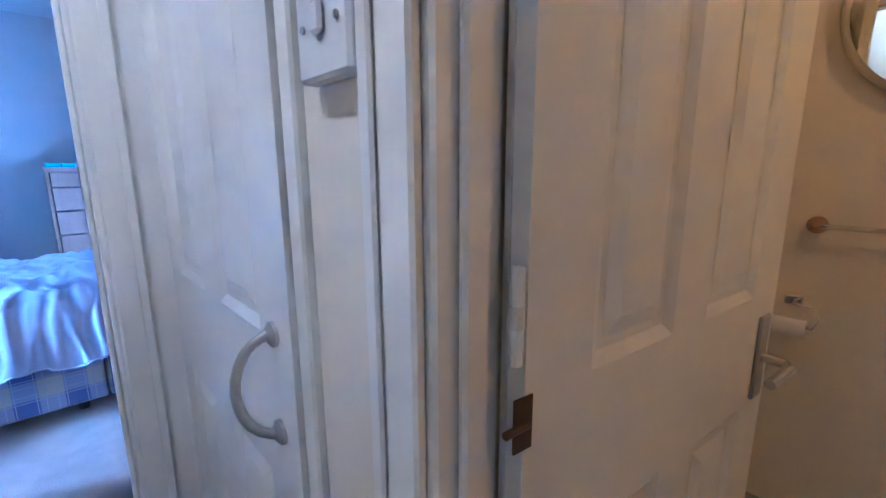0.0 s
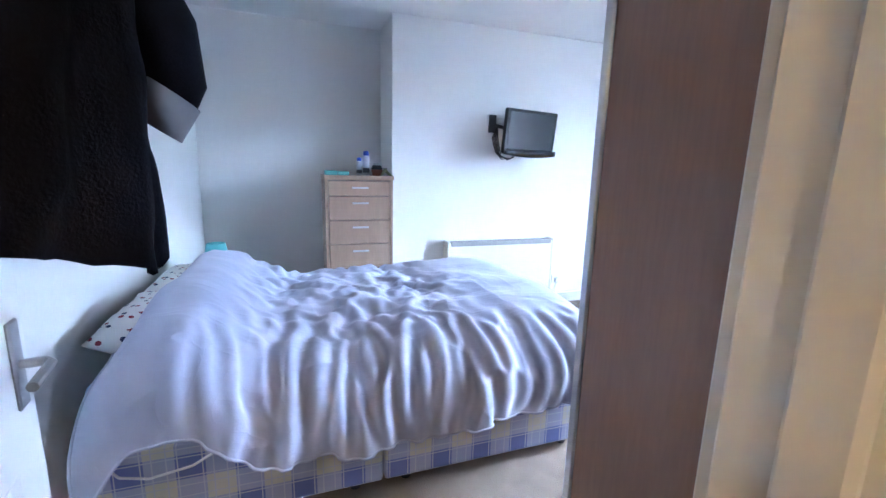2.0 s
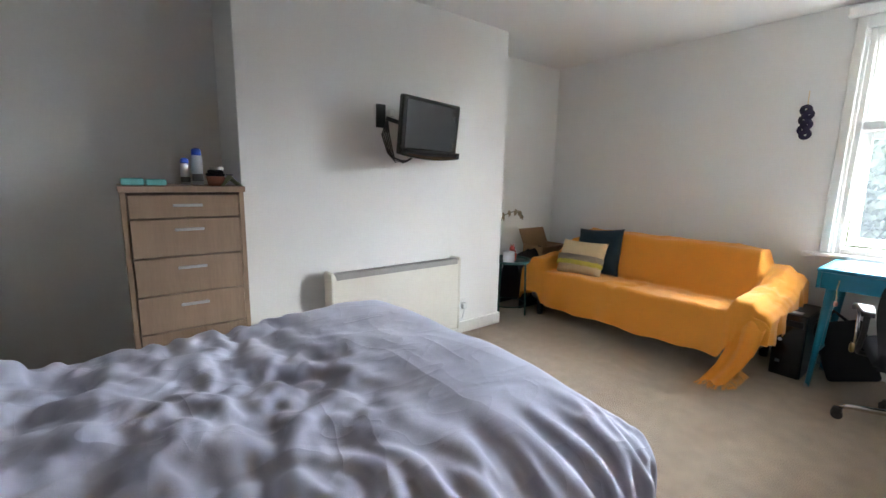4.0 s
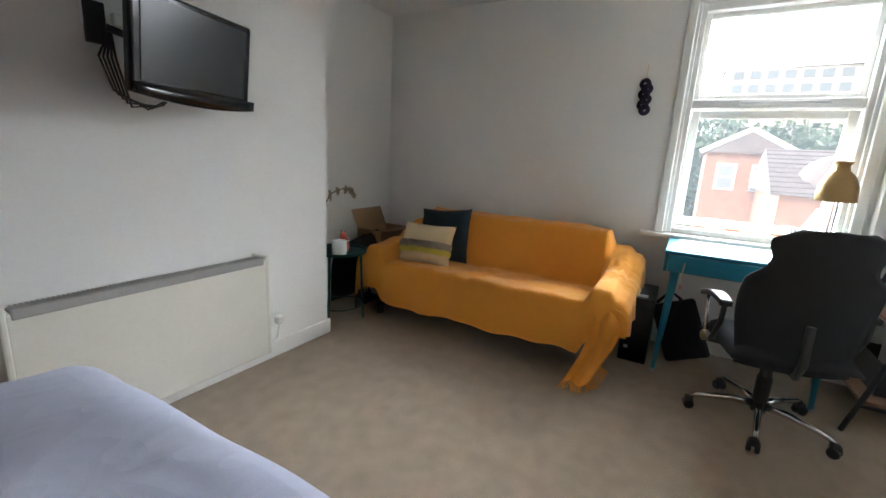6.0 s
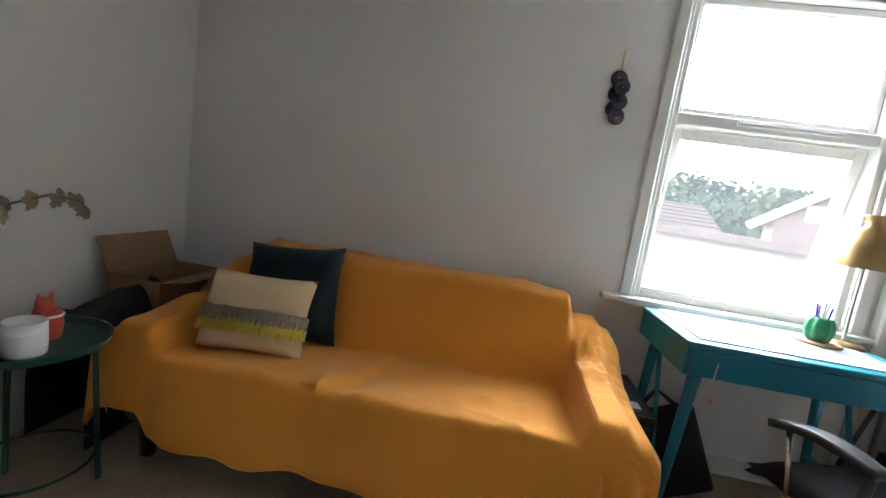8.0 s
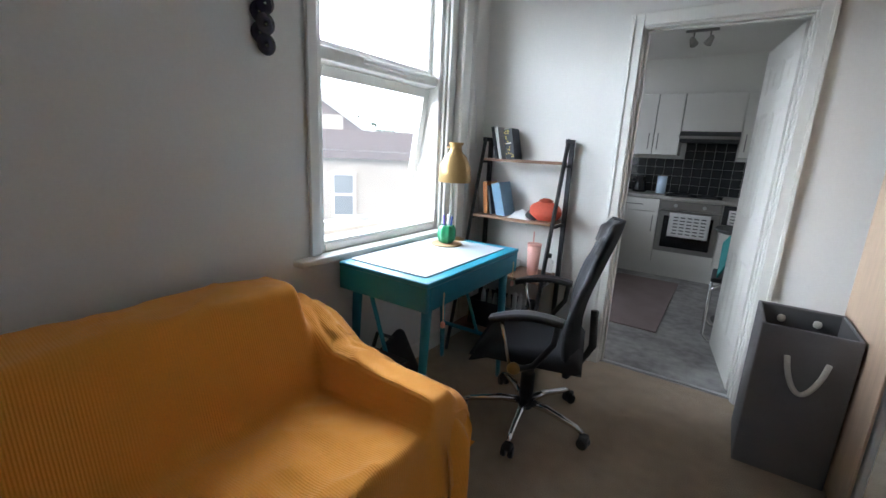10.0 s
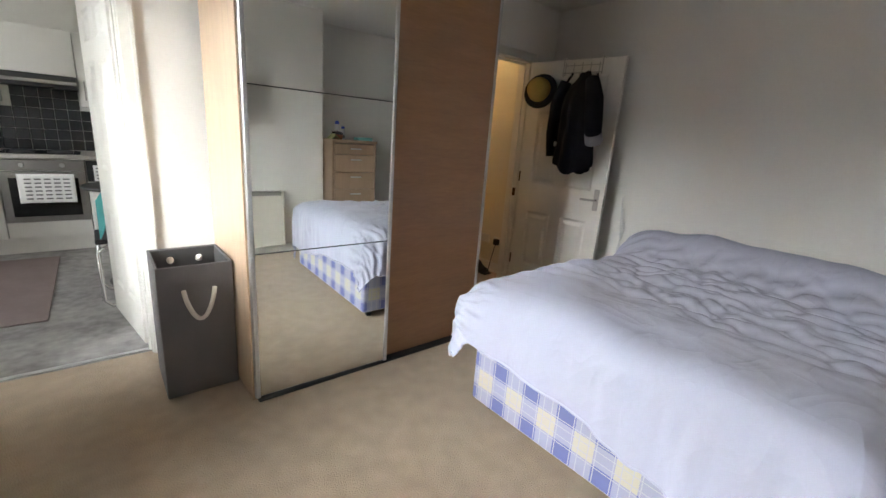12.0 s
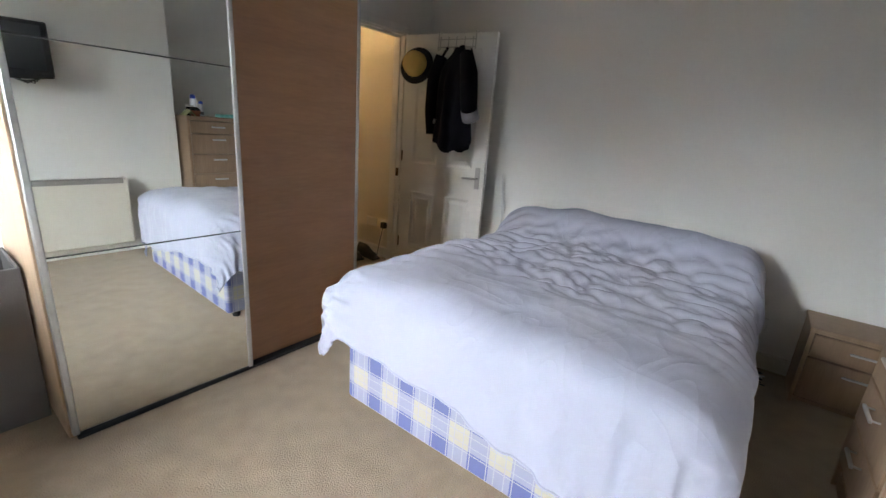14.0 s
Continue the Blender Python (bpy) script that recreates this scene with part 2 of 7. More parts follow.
INK = mat("grey_ink", (0.12, 0.12, 0.13), 0.8)
PINK = mat("pink_tumbler", (0.72, 0.38, 0.32), 0.4, var=0.04, bump=0.02)
RED = mat("coral_red_cloth", (0.55, 0.09, 0.05), 0.8, var=0.15)
BLUE = mat("blue_paper_cover", (0.17, 0.32, 0.46), 0.6)
ORANGE = mat("orange_cover", (0.60, 0.22, 0.06), 0.6)
DARKBOOK = mat("dark_printed_cover", (0.03, 0.035, 0.05), 0.5, var=0.4, fine=40)
DOTS = mat("small_yellow_print", (0.65, 0.50, 0.15), 0.6)
RUSTIC = wood_mat("rustic_brown_board", (0.22, 0.12, 0.07), (1.0, 8, 8))
FRAMEG = mat("dark_grey_steel", (0.035, 0.037, 0.042), 0.5, 0.3)
CACTUS = mat("green_ceramic", (0.02, 0.22, 0.09), 0.3, var=0.2, fine=40, bump=0.3)
CORK = mat("cork", (0.36, 0.24, 0.12), 0.9, var=0.2, fine=120, bump=0.3)
VIOLET = mat("violet_plastic", (0.14, 0.09, 0.45), 0.4)
AQUA = mat("aqua_plastic", (0.18, 0.55, 0.55), 0.5, var=0.04)
BLUECAP = mat("blue_cap", (0.02, 0.07, 0.50), 0.35)
SILVER = mat("silver_can", (0.66, 0.68, 0.72), 0.3, 0.4)
CARD = mat("brown_cardboard", (0.33, 0.20, 0.11), 0.9, var=0.1)
PETAL = mat("dried_orchid_petal", (0.26, 0.20, 0.13), 0.8, var=0.3)
STRAW = mat("yellow_straw", (0.62, 0.42, 0.14), 0.85, var=0.12, fine=200, bump=0.6)
SHOE = mat("black_shoe", (0.015, 0.015, 0.015), 0.6)
RUG = mat("mauve_rug", (0.26, 0.205, 0.20), 1.0, var=0.12, fine=240, bump=0.6)
BRICK = mat("red_brick", (0.42, 0.20, 0.12), 0.9, var=0.25, scale=2, fine=30)
STONE = mat("pale_render", (0.52, 0.47, 0.40), 0.9, var=0.12, scale=1.2, fine=10)
SLATE = mat("brown_grey_slate", (0.21, 0.165, 0.15), 0.8, var=0.15, scale=1.5, fine=12)
LEAF = mat("tree_leaves", (0.085, 0.12, 0.065), 0.8, var=0.4, scale=0.6, fine=5)
BARK = mat("tree_bark", (0.12, 0.09, 0.06), 0.9)
FARGLASS = mat("far_window_glass", (0.25, 0.28, 0.30), 0.2)
GRASS = mat("far_ground", (0.12, 0.13, 0.08), 0.95, var=0.3, scale=0.2, fine=2)
BROWN = mat("tarnished_brass", (0.10, 0.065, 0.03), 0.4, 0.8)
CABLE = mat("white_cable", (0.7, 0.7, 0.7), 0.5)
BATHWALL = mat("bathroom_paint", (0.74, 0.70, 0.60), 0.6, var=0.03, bump=0.1)

# ---- mesh helpers ----


def mesh_of(name, bm, material, smooth=None):
    me = bpy.data.meshes.new(name)
    bmesh.ops.recalc_face_normals(bm, faces=bm.faces)
    bm.to_mesh(me)
    bm.free()
    for m in (material if isinstance(material, (list, tuple)) else [material]):
        me.materials.append(m)
    if smooth is not None:
        for p in me.polygons:
            p.use_smooth = smooth
    return me


def part(name, bm, material, parent=None, label="", smooth=None):
    ob = new(name, mesh_of(name, bm, material, smooth))
    if parent is not None:
        ob.parent = parent
    if label:
        ob["label"] = label
    return ob


def thing(name, label, category, place=(0, 0, 0), rz=0, group="", kind=""):
    ob = new(name)
    ob.empty_display_size = 0.1
    ob.matrix_world = pose(*place, 0, 0, rz)
    return tagged(ob, label, category, group, kind)


def solid(name, bm, material, label, category, group="", kind="", smooth=None):
    return tagged(part(name, bm, material, None, "", smooth), label, category, group, kind)


def box(bm, x0, x1, y0, y1, z0, z1, bevel=0.0, seg=1):
    v = [bm.verts.new((x, y, z)) for x in (x0, x1) for y in (y0, y1) for z in (z0, z1)]
    fs = [bm.faces.new([v[i] for i in f]) for f in ((0, 1, 3, 2), (4, 6, 7, 5), (0, 4, 5, 1), (2, 3, 7, 6), (0, 2, 6, 4), (1, 5, 7, 3))]
    if bevel:
        es = list({e for f in fs for e in f.edges})
        bmesh.ops.bevel(bm, geom=es, offset=bevel, segments=seg, profile=0.5, affect="EDGES", clamp_overlap=True)
    return bm


def bx(*a, **k):
    return box(bmesh.new(), *a, **k)


def tube(bm, pts, r, n=8, caps=True, radii=None):
    pts = [Vector(p) for p in pts]
    rings, up = [], None
    for i, p in enumerate(pts):
        d = (pts[min(i + 1, len(pts) - 1)] - pts[max(i - 1, 0)]).normalized()
        if up is None:
            up = Vector((0, 0, 1)) if abs(d.z) < 0.9 else Vector((1, 0, 0))
        a = d.cross(up).normalized()
        up = a.cross(d).normalized()
        rr = radii[i] if radii else r
        rings.append([bm.verts.new(p + rr * (math.cos(2 * math.pi * k / n) * a + math.sin(2 * math.pi * k / n) * up)) for k in range(n)])
    for r0, r1 in zip(rings, rings[1:]):
        for k in range(n):
            bm.faces.new((r0[k], r0[(k + 1) % n], r1[(k + 1) % n], r1[k]))
    if caps:
        bm.faces.new(rings[0])
        bm.faces.new(rings[-1][::-1])
    return bm


def tb(*a, **k):
    return tube(bmesh.new(), *a, **k)


def lathe(bm, profile, n=20, at=(0, 0, 0)):
    at = Vector(at)
    rings = []
    for r, z in profile:
        if r < 1e-5:
            rings.append([bm.verts.new(at + Vector((0, 0, z)))])
        else:
            rings.append([bm.verts.new(at + Vector((r * math.cos(2 * math.pi * k / n), r * math.sin(2 * math.pi * k / n), z))) for k in range(n)])
    for a, b in zip(rings, rings[1:]):
        for k in range(n):
            q = [a[k % len(a)], a[(k + 1) % len(a)], b[(k + 1) % len(b)], b[k % len(b)]]
            q = list(dict.fromkeys(q))
            if len(q) > 2:
                bm.faces.new(q)
    return bm


def lt(*a, **k):
    return lathe(bmesh.new(), *a, **k)


def sheet(bm, nu, nv, fn, thick=0.0):
    """A grid of nu x nv cells; fn gives the place at u, v in 0..1."""
    g = [[bm.verts.new(fn(i / nu, j / nv)) for j in range(nv + 1)] for i in range(nu + 1)]
    for i in range(nu):
        for j in range(nv):
            bm.faces.new((g[i][j], g[i + 1][j], g[i + 1][j + 1], g[i][j + 1]))
    if thick:
        bm.normal_update()
        bmesh.ops.solidify(bm, geom=bm.faces[:], thickness=thick)
    return bm


def shift(bm, m):
    bmesh.ops.transform(bm, matrix=m, verts=bm.verts)
    return bm


def smoothstep(a, b, x):
    t = max(0.0, min(1.0, (x - a) / (b - a)))
    return t * t * (3 - 2 * t)


def fbm(x, y, z=0.0, octaves=3):
    return noise.fractal(Vector((x, y, z)), 0.9, 2.1, octaves, noise_basis="PERLIN_ORIGINAL")


# ---- structure ----
XH, XW, YN, YB, ZC = -0.66, 4.19, 5.17, 4.69, 2.45
YK, YE = 1.33, 1.43
BRX0, BRX1 = 0.82, 2.89


def structure(name, bm, material, label):
    return solid(name, bm, material, label, name.split("_")[0], kind="structure")


bm = bx(XH - 0.12, XW + 0.2, YE - 0.13, YN + 0.12, -0.12, 0.0)
box(bm, -0.48, 0.5, -1.4, YE - 0.13, -0.12, 0.0)
structure("floor_bedroom", bm, CARPET, "beige cut-pile carpet with faint wear")
structure("floor_kitchen", bx(2.0, 4.6, -2.0, YE - 0.13, -0.12, -0.004), VINYL, "mottled grey stone-pattern vinyl kitchen floor")
structure("floor_bathroom", bx(0.5, 2.0, -1.4, 0.5, -0.12, -0.004), VINYL, "grey vinyl bathroom floor")
structure("ceiling", bx(XH - 0.12, XW + 0.3, -2.0, YN + 0.12, ZC, ZC + 0.12), CEIL, "flat white painted ceiling")

structure("wall_head", bx(XH - 0.12, XH, YE, YN + 0.12, 0, ZC), WALL, "plain white painted wall behind the bed")
structure("wall_north", bx(XH, XW, YN, YN + 0.12, 0, ZC), WALL, "white painted wall of the recesses")
structure("chimney_breast", bx(BRX0, BRX1, YB, YN, 0, ZC, bevel=0.004), WALL, "white painted chimney breast standing out from the wall")
WY0, WY1, WZ0, WZ1 = 1.80, 2.76, 0.80, 2.28
bm = bx(XW, XW + 0.24, WY1, YN + 0.12, 0, ZC)
box(bm, XW, XW + 0.24, YE - 0.2, WY0, 0, ZC)
box(bm, XW, XW + 0.24, WY0, WY1, 0, WZ0)
box(bm, XW, XW + 0.24, WY0, WY1, WZ1, ZC)
structure("wall_window", bm, WALL, "white painted outer wall with a tall window opening")
KX0, KX1 = 2.50, 3.25
bm = bx(KX1, XW, YK - 0.12, YK, 0, ZC)
box(bm, 2.06, KX0, YK - 0.12, YK, 0, ZC)
box(bm, KX0, KX1, YK - 0.12, YK, 2.0, ZC)
structure("wall_kitchen", bm, WALL, "white painted wall with the kitchen doorway")
EX0, EX1 = -0.355, 0.338
bm = bx(XH, EX0, YE - 0.12, YE, 0, ZC)
box(bm, EX1, 2.06, YE - 0.12, YE, 0, ZC)
box(bm, EX0, EX1, YE - 0.12, YE, 2.0, ZC)
structure("wall_entry", bm, WALL, "white painted wall with the bedroom doorway")
HX0, HX1 = -0.44, 0.47
structure("wall_hall_west", bx(HX0 - 0.1, HX0, -1.4, YE - 0.12, 0, ZC), HALLWALL, "cream painted hall wall")
structure("wall_hall_end", bx(HX0 - 0.1, 2.1, -1.5, -1.4, 0, ZC), HALLWALL, "cream painted end wall of the hall")
BY0, BY1 = -0.40, 0.375
CY0, CY1 = 0.60, 1.31
bm = bx(HX1, HX1 + 0.09, BY1, CY0, 0, ZC)
box(bm, HX1, HX1 + 0.09, -1.4, BY0, 0, ZC)
box(bm, HX1, HX1 + 0.09, BY0, BY1, 2.0, ZC)
box(bm, HX1, HX1 + 0.09, CY0, YE - 0.12, 2.0, ZC)
structure("wall_hall_east", bm, HALLWALL, "cream painted hall wall with cupboard and bathroom doors")
structure("wall_bathroom_north", bx(HX1 + 0.09, 2.06, 0.40, 0.48, 0, ZC), BATHWALL, "cream painted bathroom wall")
structure("wall_bathroom_east", bx(2.0, 2.1, -1.4, YE - 0.13, 0, ZC), BATHWALL, "cream painted bathroom wall with fittings")
structure("wall_kitchen_south", bx(2.1, 4.7, -1.98, -1.86, 0, ZC), WALL, "white kitchen wall behind the units")
# opening is assumed and never in view; its size sets the kitchen's brightness
bm = bx(4.55, 4.7, -1.86, -0.5, 0, ZC)
box(bm, 4.55, 4.7, -0.1, YK - 0.12, 0, ZC)
box(bm, 4.55, 4.7, -0.5, -0.1, 0, 1.35)
box(bm, 4.55, 4.7, -0.5, -0.1, 1.85, ZC)
structure("wall_kitchen_east", bm, WALL, "white kitchen outer wall with an assumed, unseen window opening")


def skirting(name, x0, x1, y0, y1, h=0.10):
    bm = bx(x0, x1, y0, y1, 0.0, h, bevel=0.004)
    return solid(name, bm, GLOSS, "white gloss painted skirting board", "skirting", kind="structure")


T = 0.016
skirting("baseboard_head", XH, XH + T, YE + 0.9, YN)
skirting("baseboard_north_1", XH + T, BRX0, YN - T, YN)
skirting("baseboard_north_2", BRX1, XW, YN - T, YN)
skirting("baseboard_breast", BRX0, BRX1 + T, YB - T, YB)
skirting("baseboard_breast_side", BRX1, BRX1 + T, YB, YN - T)
skirting("baseboard_window", XW - T, XW, YK, YN - T)
skirting("baseboard_kitchen", KX1 + 0.08, XW - T, YK, YK + T)
skirting("baseboard_kitchen_2", 2.2, KX0 - 0.08, YK, YK + T)
skirting("baseboard_hall", HX0, HX0 + T, -1.4, YE - 0.14)


def door_frame(name, x0, x1, y0, y1, h, label, axis="x", arch=0.065):
    """Lining and architraves round an opening; along x through a wall y0..y1, or along y through a wall x0..x1."""
    th = thing(name, label, "door frame", kind="structure")
    def put(nm, a0, a1, b0, b1, z0, z1, bv=0.004):
        if axis == "x":
            part(nm, bx(a0, a1, b0, b1, z0, z1, bevel=bv), GLOSS, th)
        else:
            part(nm, bx(b0, b1, a0, a1, z0, z1, bevel=bv), GLOSS, th)
    a0, a1, b0, b1 = (x0, x1, y0, y1) if axis == "x" else (y0, y1, x0, x1)
    put("lining", a0, a0 + 0.022, b0, b1, 0, h - 0.022)
    put("lining", a1 - 0.022, a1, b0, b1, 0, h - 0.022)
    put("lining", a0, a1, b0, b1, h - 0.022, h)
    mid = (b0 + b1) / 2
    put("door_stop", a0 + 0.022, a0 + 0.034, mid - 0.018, mid + 0.018, 0, h - 0.034)
    put("door_stop", a1 - 0.034, a1 - 0.022, mid - 0.018, mid + 0.018, 0, h - 0.034)
    put("door_stop", a0 + 0.022, a1 - 0.022, mid - 0.018, mid + 0.018, h - 0.034, h - 0.022)
    for s0, s1 in ((b0 - 0.016, b0), (b1, b1 + 0.016)):
        m0, m1 = (s0 - 0.007, s0) if s0 < b0 else (s1, s1 + 0.007)
        put("architrave", a0 - arch + 0.012, a0 + 0.012, s0, s1, 0, h + arch - 0.012)
        put("architrave", a1 - 0.012, a1 + arch - 0.012, s0, s1, 0, h + arch - 0.012)
        put("architrave", a0 + 0.0125, a1 - 0.0125, s0, s1, h - 0.012, h + arch - 0.012)
        put("architrave_bead", a0 - arch + 0.012, a0 - arch + 0.032, m0, m1, 0, h + arch - 0.012, 0.003)
        put("architrave_bead", a1 + arch - 0.032, a1 + arch - 0.012, m0, m1, 0, h + arch - 0.012, 0.003)
    return th


door_frame("door_frame_bedroom", EX0, EX1, YE - 0.12, YE, 2.0, "white painted door lining and moulded architrave")
door_frame("door_frame_kitchen", KX0, KX1, YK - 0.12, YK, 2.0, "white painted kitchen door lining and moulded architrave")
door_frame("door_frame_bathroom", HX1, HX1 + 0.09, BY0, BY1, 2.0, "white painted bathroom door lining and architrave", axis="y")


def door_leaf(parent, w, h, t, lower_top=0.72, upper_bottom=0.97, top_panel=True, material=GLOSS):
    """Six-panel moulded leaf: hinge edge at x=0, faces at y=+-t/2."""
    bm = bmesh.new()
    st, mid = 0.11, 0.10
    pw = (w - 2 * st - mid) / 2
    cols = [(st, st + pw), (st + pw + mid, w - st)]
    rows = [(0.22, lower_top), (upper_bottom, 1.58), (1.69, h - 0.11)] if top_panel else [(0.22, lower_top), (upper_bottom, h - 0.11)]
    box(bm, 0.002, w - 0.002, -t / 2 + 0.009, t / 2 - 0.009, 0.002, h - 0.002)
    for s in (-1, 1):
        y0, y1 = (t / 2 - 0.0085, t / 2) if s > 0 else (-t / 2, -t / 2 + 0.0085)
        for a, b in ((0, st), (w - st, w), (cols[0][1], cols[1][0])):
            box(bm, a, b, y0, y1, 0, h)
        zs = [0] + [z for r in rows for z in r] + [h]
        for a, b in zip(zs[::2], zs[1::2]):
            for c0, c1 in cols:
                box(bm, c0, c1, y0, y1, a, b)
        for c0, c1 in cols:
            for r0, r1 in rows:
                # sloping moulding and raised field
                for k, (i0, d0, i1, d1) in enumerate(((0.0, 0.0, 0.018, 0.0082), (0.030, 0.0082, 0.055, 0.001))):
                    ya, yb = s * (t / 2 - d0), s * (t / 2 - d1)
                    a = [bm.verts.new(p) for p in ((c0 + i0, ya, r0 + i0), (c1 - i0, ya, r0 + i0), (c1 - i0, ya, r1 - i0), (c0 + i0, ya, r1 - i0))]
                    b = [bm.verts.new(p) for p in ((c0 + i1, yb, r0 + i1), (c1 - i1, yb, r0 + i1), (c1 - i1, yb, r1 - i1), (c0 + i1, yb, r1 - i1))]
                    for j in range(4):
                        bm.faces.new((a[j], a[(j + 1) % 4], b[(j + 1) % 4], b[j]))
                    if k == 1:
                        bm.faces.new(b)
    return part("leaf", bm, material, parent)


def lever(parent, x, z, y, direction, side):
    """Lever handle on a back plate; side +1 or -1 is the face of the leaf."""
    pl = part("handle_plate", bx(x - 0.021, x + 0.021, min(y, y + side * 0.007), max(y, y + side * 0.007), z - 0.085, z + 0.085, bevel=0.003), SATIN, parent, "satin metal handle plate")
    tubebm = tb([(x, y + side * 0.006, z), (x, y + side * 0.045, z), (x + direction * 0.015, y + side * 0.055, z), (x + direction * 0.11, y + side * 0.055, z - 0.002)], 0.009, 10)
    part("lever", tubebm, SATIN, pl, "satin metal lever")


# bedroom door, open against the head wall side
ang = math.degrees(math.atan2(2.235 - 1.455, -0.462 + 0.345))
bdoor = thing("door_bedroom", "white six-panel door standing open beside the bed", "door", (-0.345, 1.458, 0.006), ang)
door_leaf(bdoor, 0.79, 1.975, 0.036)
lever(bdoor, 0.735, 0.905, -0.018, -1, -1)
lever(bdoor, 0.735, 0.905, 0.018, -1, 1)
part("latch_plate", bx(0.790, 0.7925, -0.011, 0.011, 0.86, 0.95), SATIN, bdoor, "satin latch plate")
for z in (0.25, 1.02, 1.72):
    part("hinge", tb([(0, -0.022, z - 0.045), (0, -0.022, z + 0.045)], 0.006, 8), BROWN, bdoor, "painted-over butt hinge")

# kitchen door, open into the kitchen
ang = math.degrees(math.atan2(0.50 - 1.23, 0.115))
kdoor = thing("door_kitchen", "white six-panel door standing open into the kitchen", "door", (2.525, 1.195, 0.006), ang)
door_leaf(kdoor, 0.70, 1.965, 0.036)
part("latch_plate", bx(0.700, 0.7025, -0.011, 0.011, 0.93, 1.03), BROWN, kdoor, "dark latch plate")

# bathroom door, open into the bathroom
ang = math.degrees(math.atan2(0.243 - 0.35, 0.715))
tdoor = thing("door_bathroom", "white six-panel door standing open into the bathroom", "door", (0.566, 0.338, 0.006), ang)
door_leaf(tdoor, 0.695, 1.97, 0.036, lower_top=0.735, upper_bottom=0.958)
lever(tdoor, 0.645, 0.83, -0.018, -1, -1)
for z in (0.25, 1.05, 1.72):
    hg = part("hinge", tb([(-0.012, -0.016, z - 0.05), (-0.012, -0.016, z + 0.05)], 0.007, 8), GLOSS, tdoor, "white painted butt hinge")
    part("knuckle", tb([(-0.012, -0.016, z - 0.012), (-0.012, -0.016, z + 0.012)], 0.0076, 8), HEATER, hg)
part("lock_plate", bx(-0.018, 0.008, -0.0225, -0.0202, 0.905, 0.965), BROWN, tdoor, "dark brass lock plate")
part("spindle", tb([(-0.034, -0.026, 0.935), (0.0, -0.025, 0.935)], 0.0045, 6), BROWN, tdoor)

# hall cupboard door
cdoor = thing("door_cupboard", "white panelled cupboard door with a curved metal pull", "door", (HX1 - 0.018 + 0.012, 1.335, 0.02), -90)
door_leaf(cdoor, 0.72, 1.95, 0.03, lower_top=0.705, upper_bottom=0.935)
pts = []
for k in range(13):
    a = math.pi * k / 12
    pts.append((0.662 - 0.012 * math.sin(a), -0.019 - 0.052 * math.sin(a), 0.790 + 0.078 * (1 - math.cos(a))))
hd = part("pull_handle", tb(pts, 0.0075, 10, radii=[0.011] + [0.0075] * 11 + [0.011]), SATIN, cdoor, "curved satin metal pull handle", True)
for z in (0.790, 0.946):
    part("rosette", lt([(0, 0), (0.019, 0), (0.019, 0.006), (0.010, 0.012), (0, 0.012)], 16), SATIN, hd).matrix_local = pose(0.662, -0.015, z, 90, 0, 0)
for z in (0.96, 1.75, 0.25):
    part("hinge", bx(-0.006, 0.004, -0.021, -0.013, z - 0.045, z + 0.045, bevel=0.002), GLOSS, cdoor, "painted butt hinge")
cf = thing("cupboard_frame", "white painted cupboard surround with moulded edge", "door frame", kind="structure")
part("jamb", bx(HX1 - 0.014, HX1 + 0.06, 0.575, 0.612, 0, 2.0, bevel=0.004), GLOSS, cf)
part("jamb", bx(HX1 - 0.014, HX1 + 0.06, 1.338, YE - 0.145, 0, 2.0, bevel=0.003), GLOSS, cf)
part("head", bx(HX1 - 0.014, HX1 + 0.06, 0.612, 1.338, 1.975, 2.0, bevel=0.004), GLOSS, cf)
part("backing", bx(HX1 + 0.012, HX1 + 0.03, 0.612, 1.338, 0, 1.975), GLOSS, cf)

# light switch beside the cupboard
sw = thing("light_switch", "white plastic wall light switch with a raised surround", "switch")
part("plate", bx(HX1 - 0.022, HX1, 0.438, 0.538, 1.285, 1.385, bevel=0.004), WHITE, sw)
part("rocker", bx(HX1 - 0.029, HX1 - 0.022, 0.478, 0.498, 1.325, 1.355, bevel=0.003), WHITE, sw)
for y in (0.455, 0.521):
    part("screw", shift(lt([(0, 0), (0.004, 0), (0.004, 0.002), (0, 0.002)], 10), pose(HX1 - 0.0225, y, 1.335, 0, -90, 0)), SATIN, sw)

# ---- window ----
win = thing("window_1", "white sliding-sash style window, lower sash ajar at the bottom", "window", kind="structure")
for y0, y1 in ((WY0, WY0 + 0.05), (WY1 - 0.05, WY1)):
    part("window_frame", bx(XW + 0.02, XW + 0.16, y0, y1, WZ0, WZ1, bevel=0.004), GLOSS, win)
part("window_frame", bx(XW + 0.02, XW + 0.16, WY0 + 0.05, WY1 - 0.05, WZ1 - 0.05, WZ1, bevel=0.004), GLOSS, win)
part("window_frame", bx(XW + 0.02, XW + 0.18, WY0 + 0.05, WY1 - 0.05, WZ0, WZ0 + 0.045, bevel=0.004), GLOSS, win)
part("meeting_rail", bx(XW + 0.035, XW + 0.14, WY0 + 0.05, WY1 - 0.05, 1.64, 1.70, bevel=0.006), GLOSS, win)


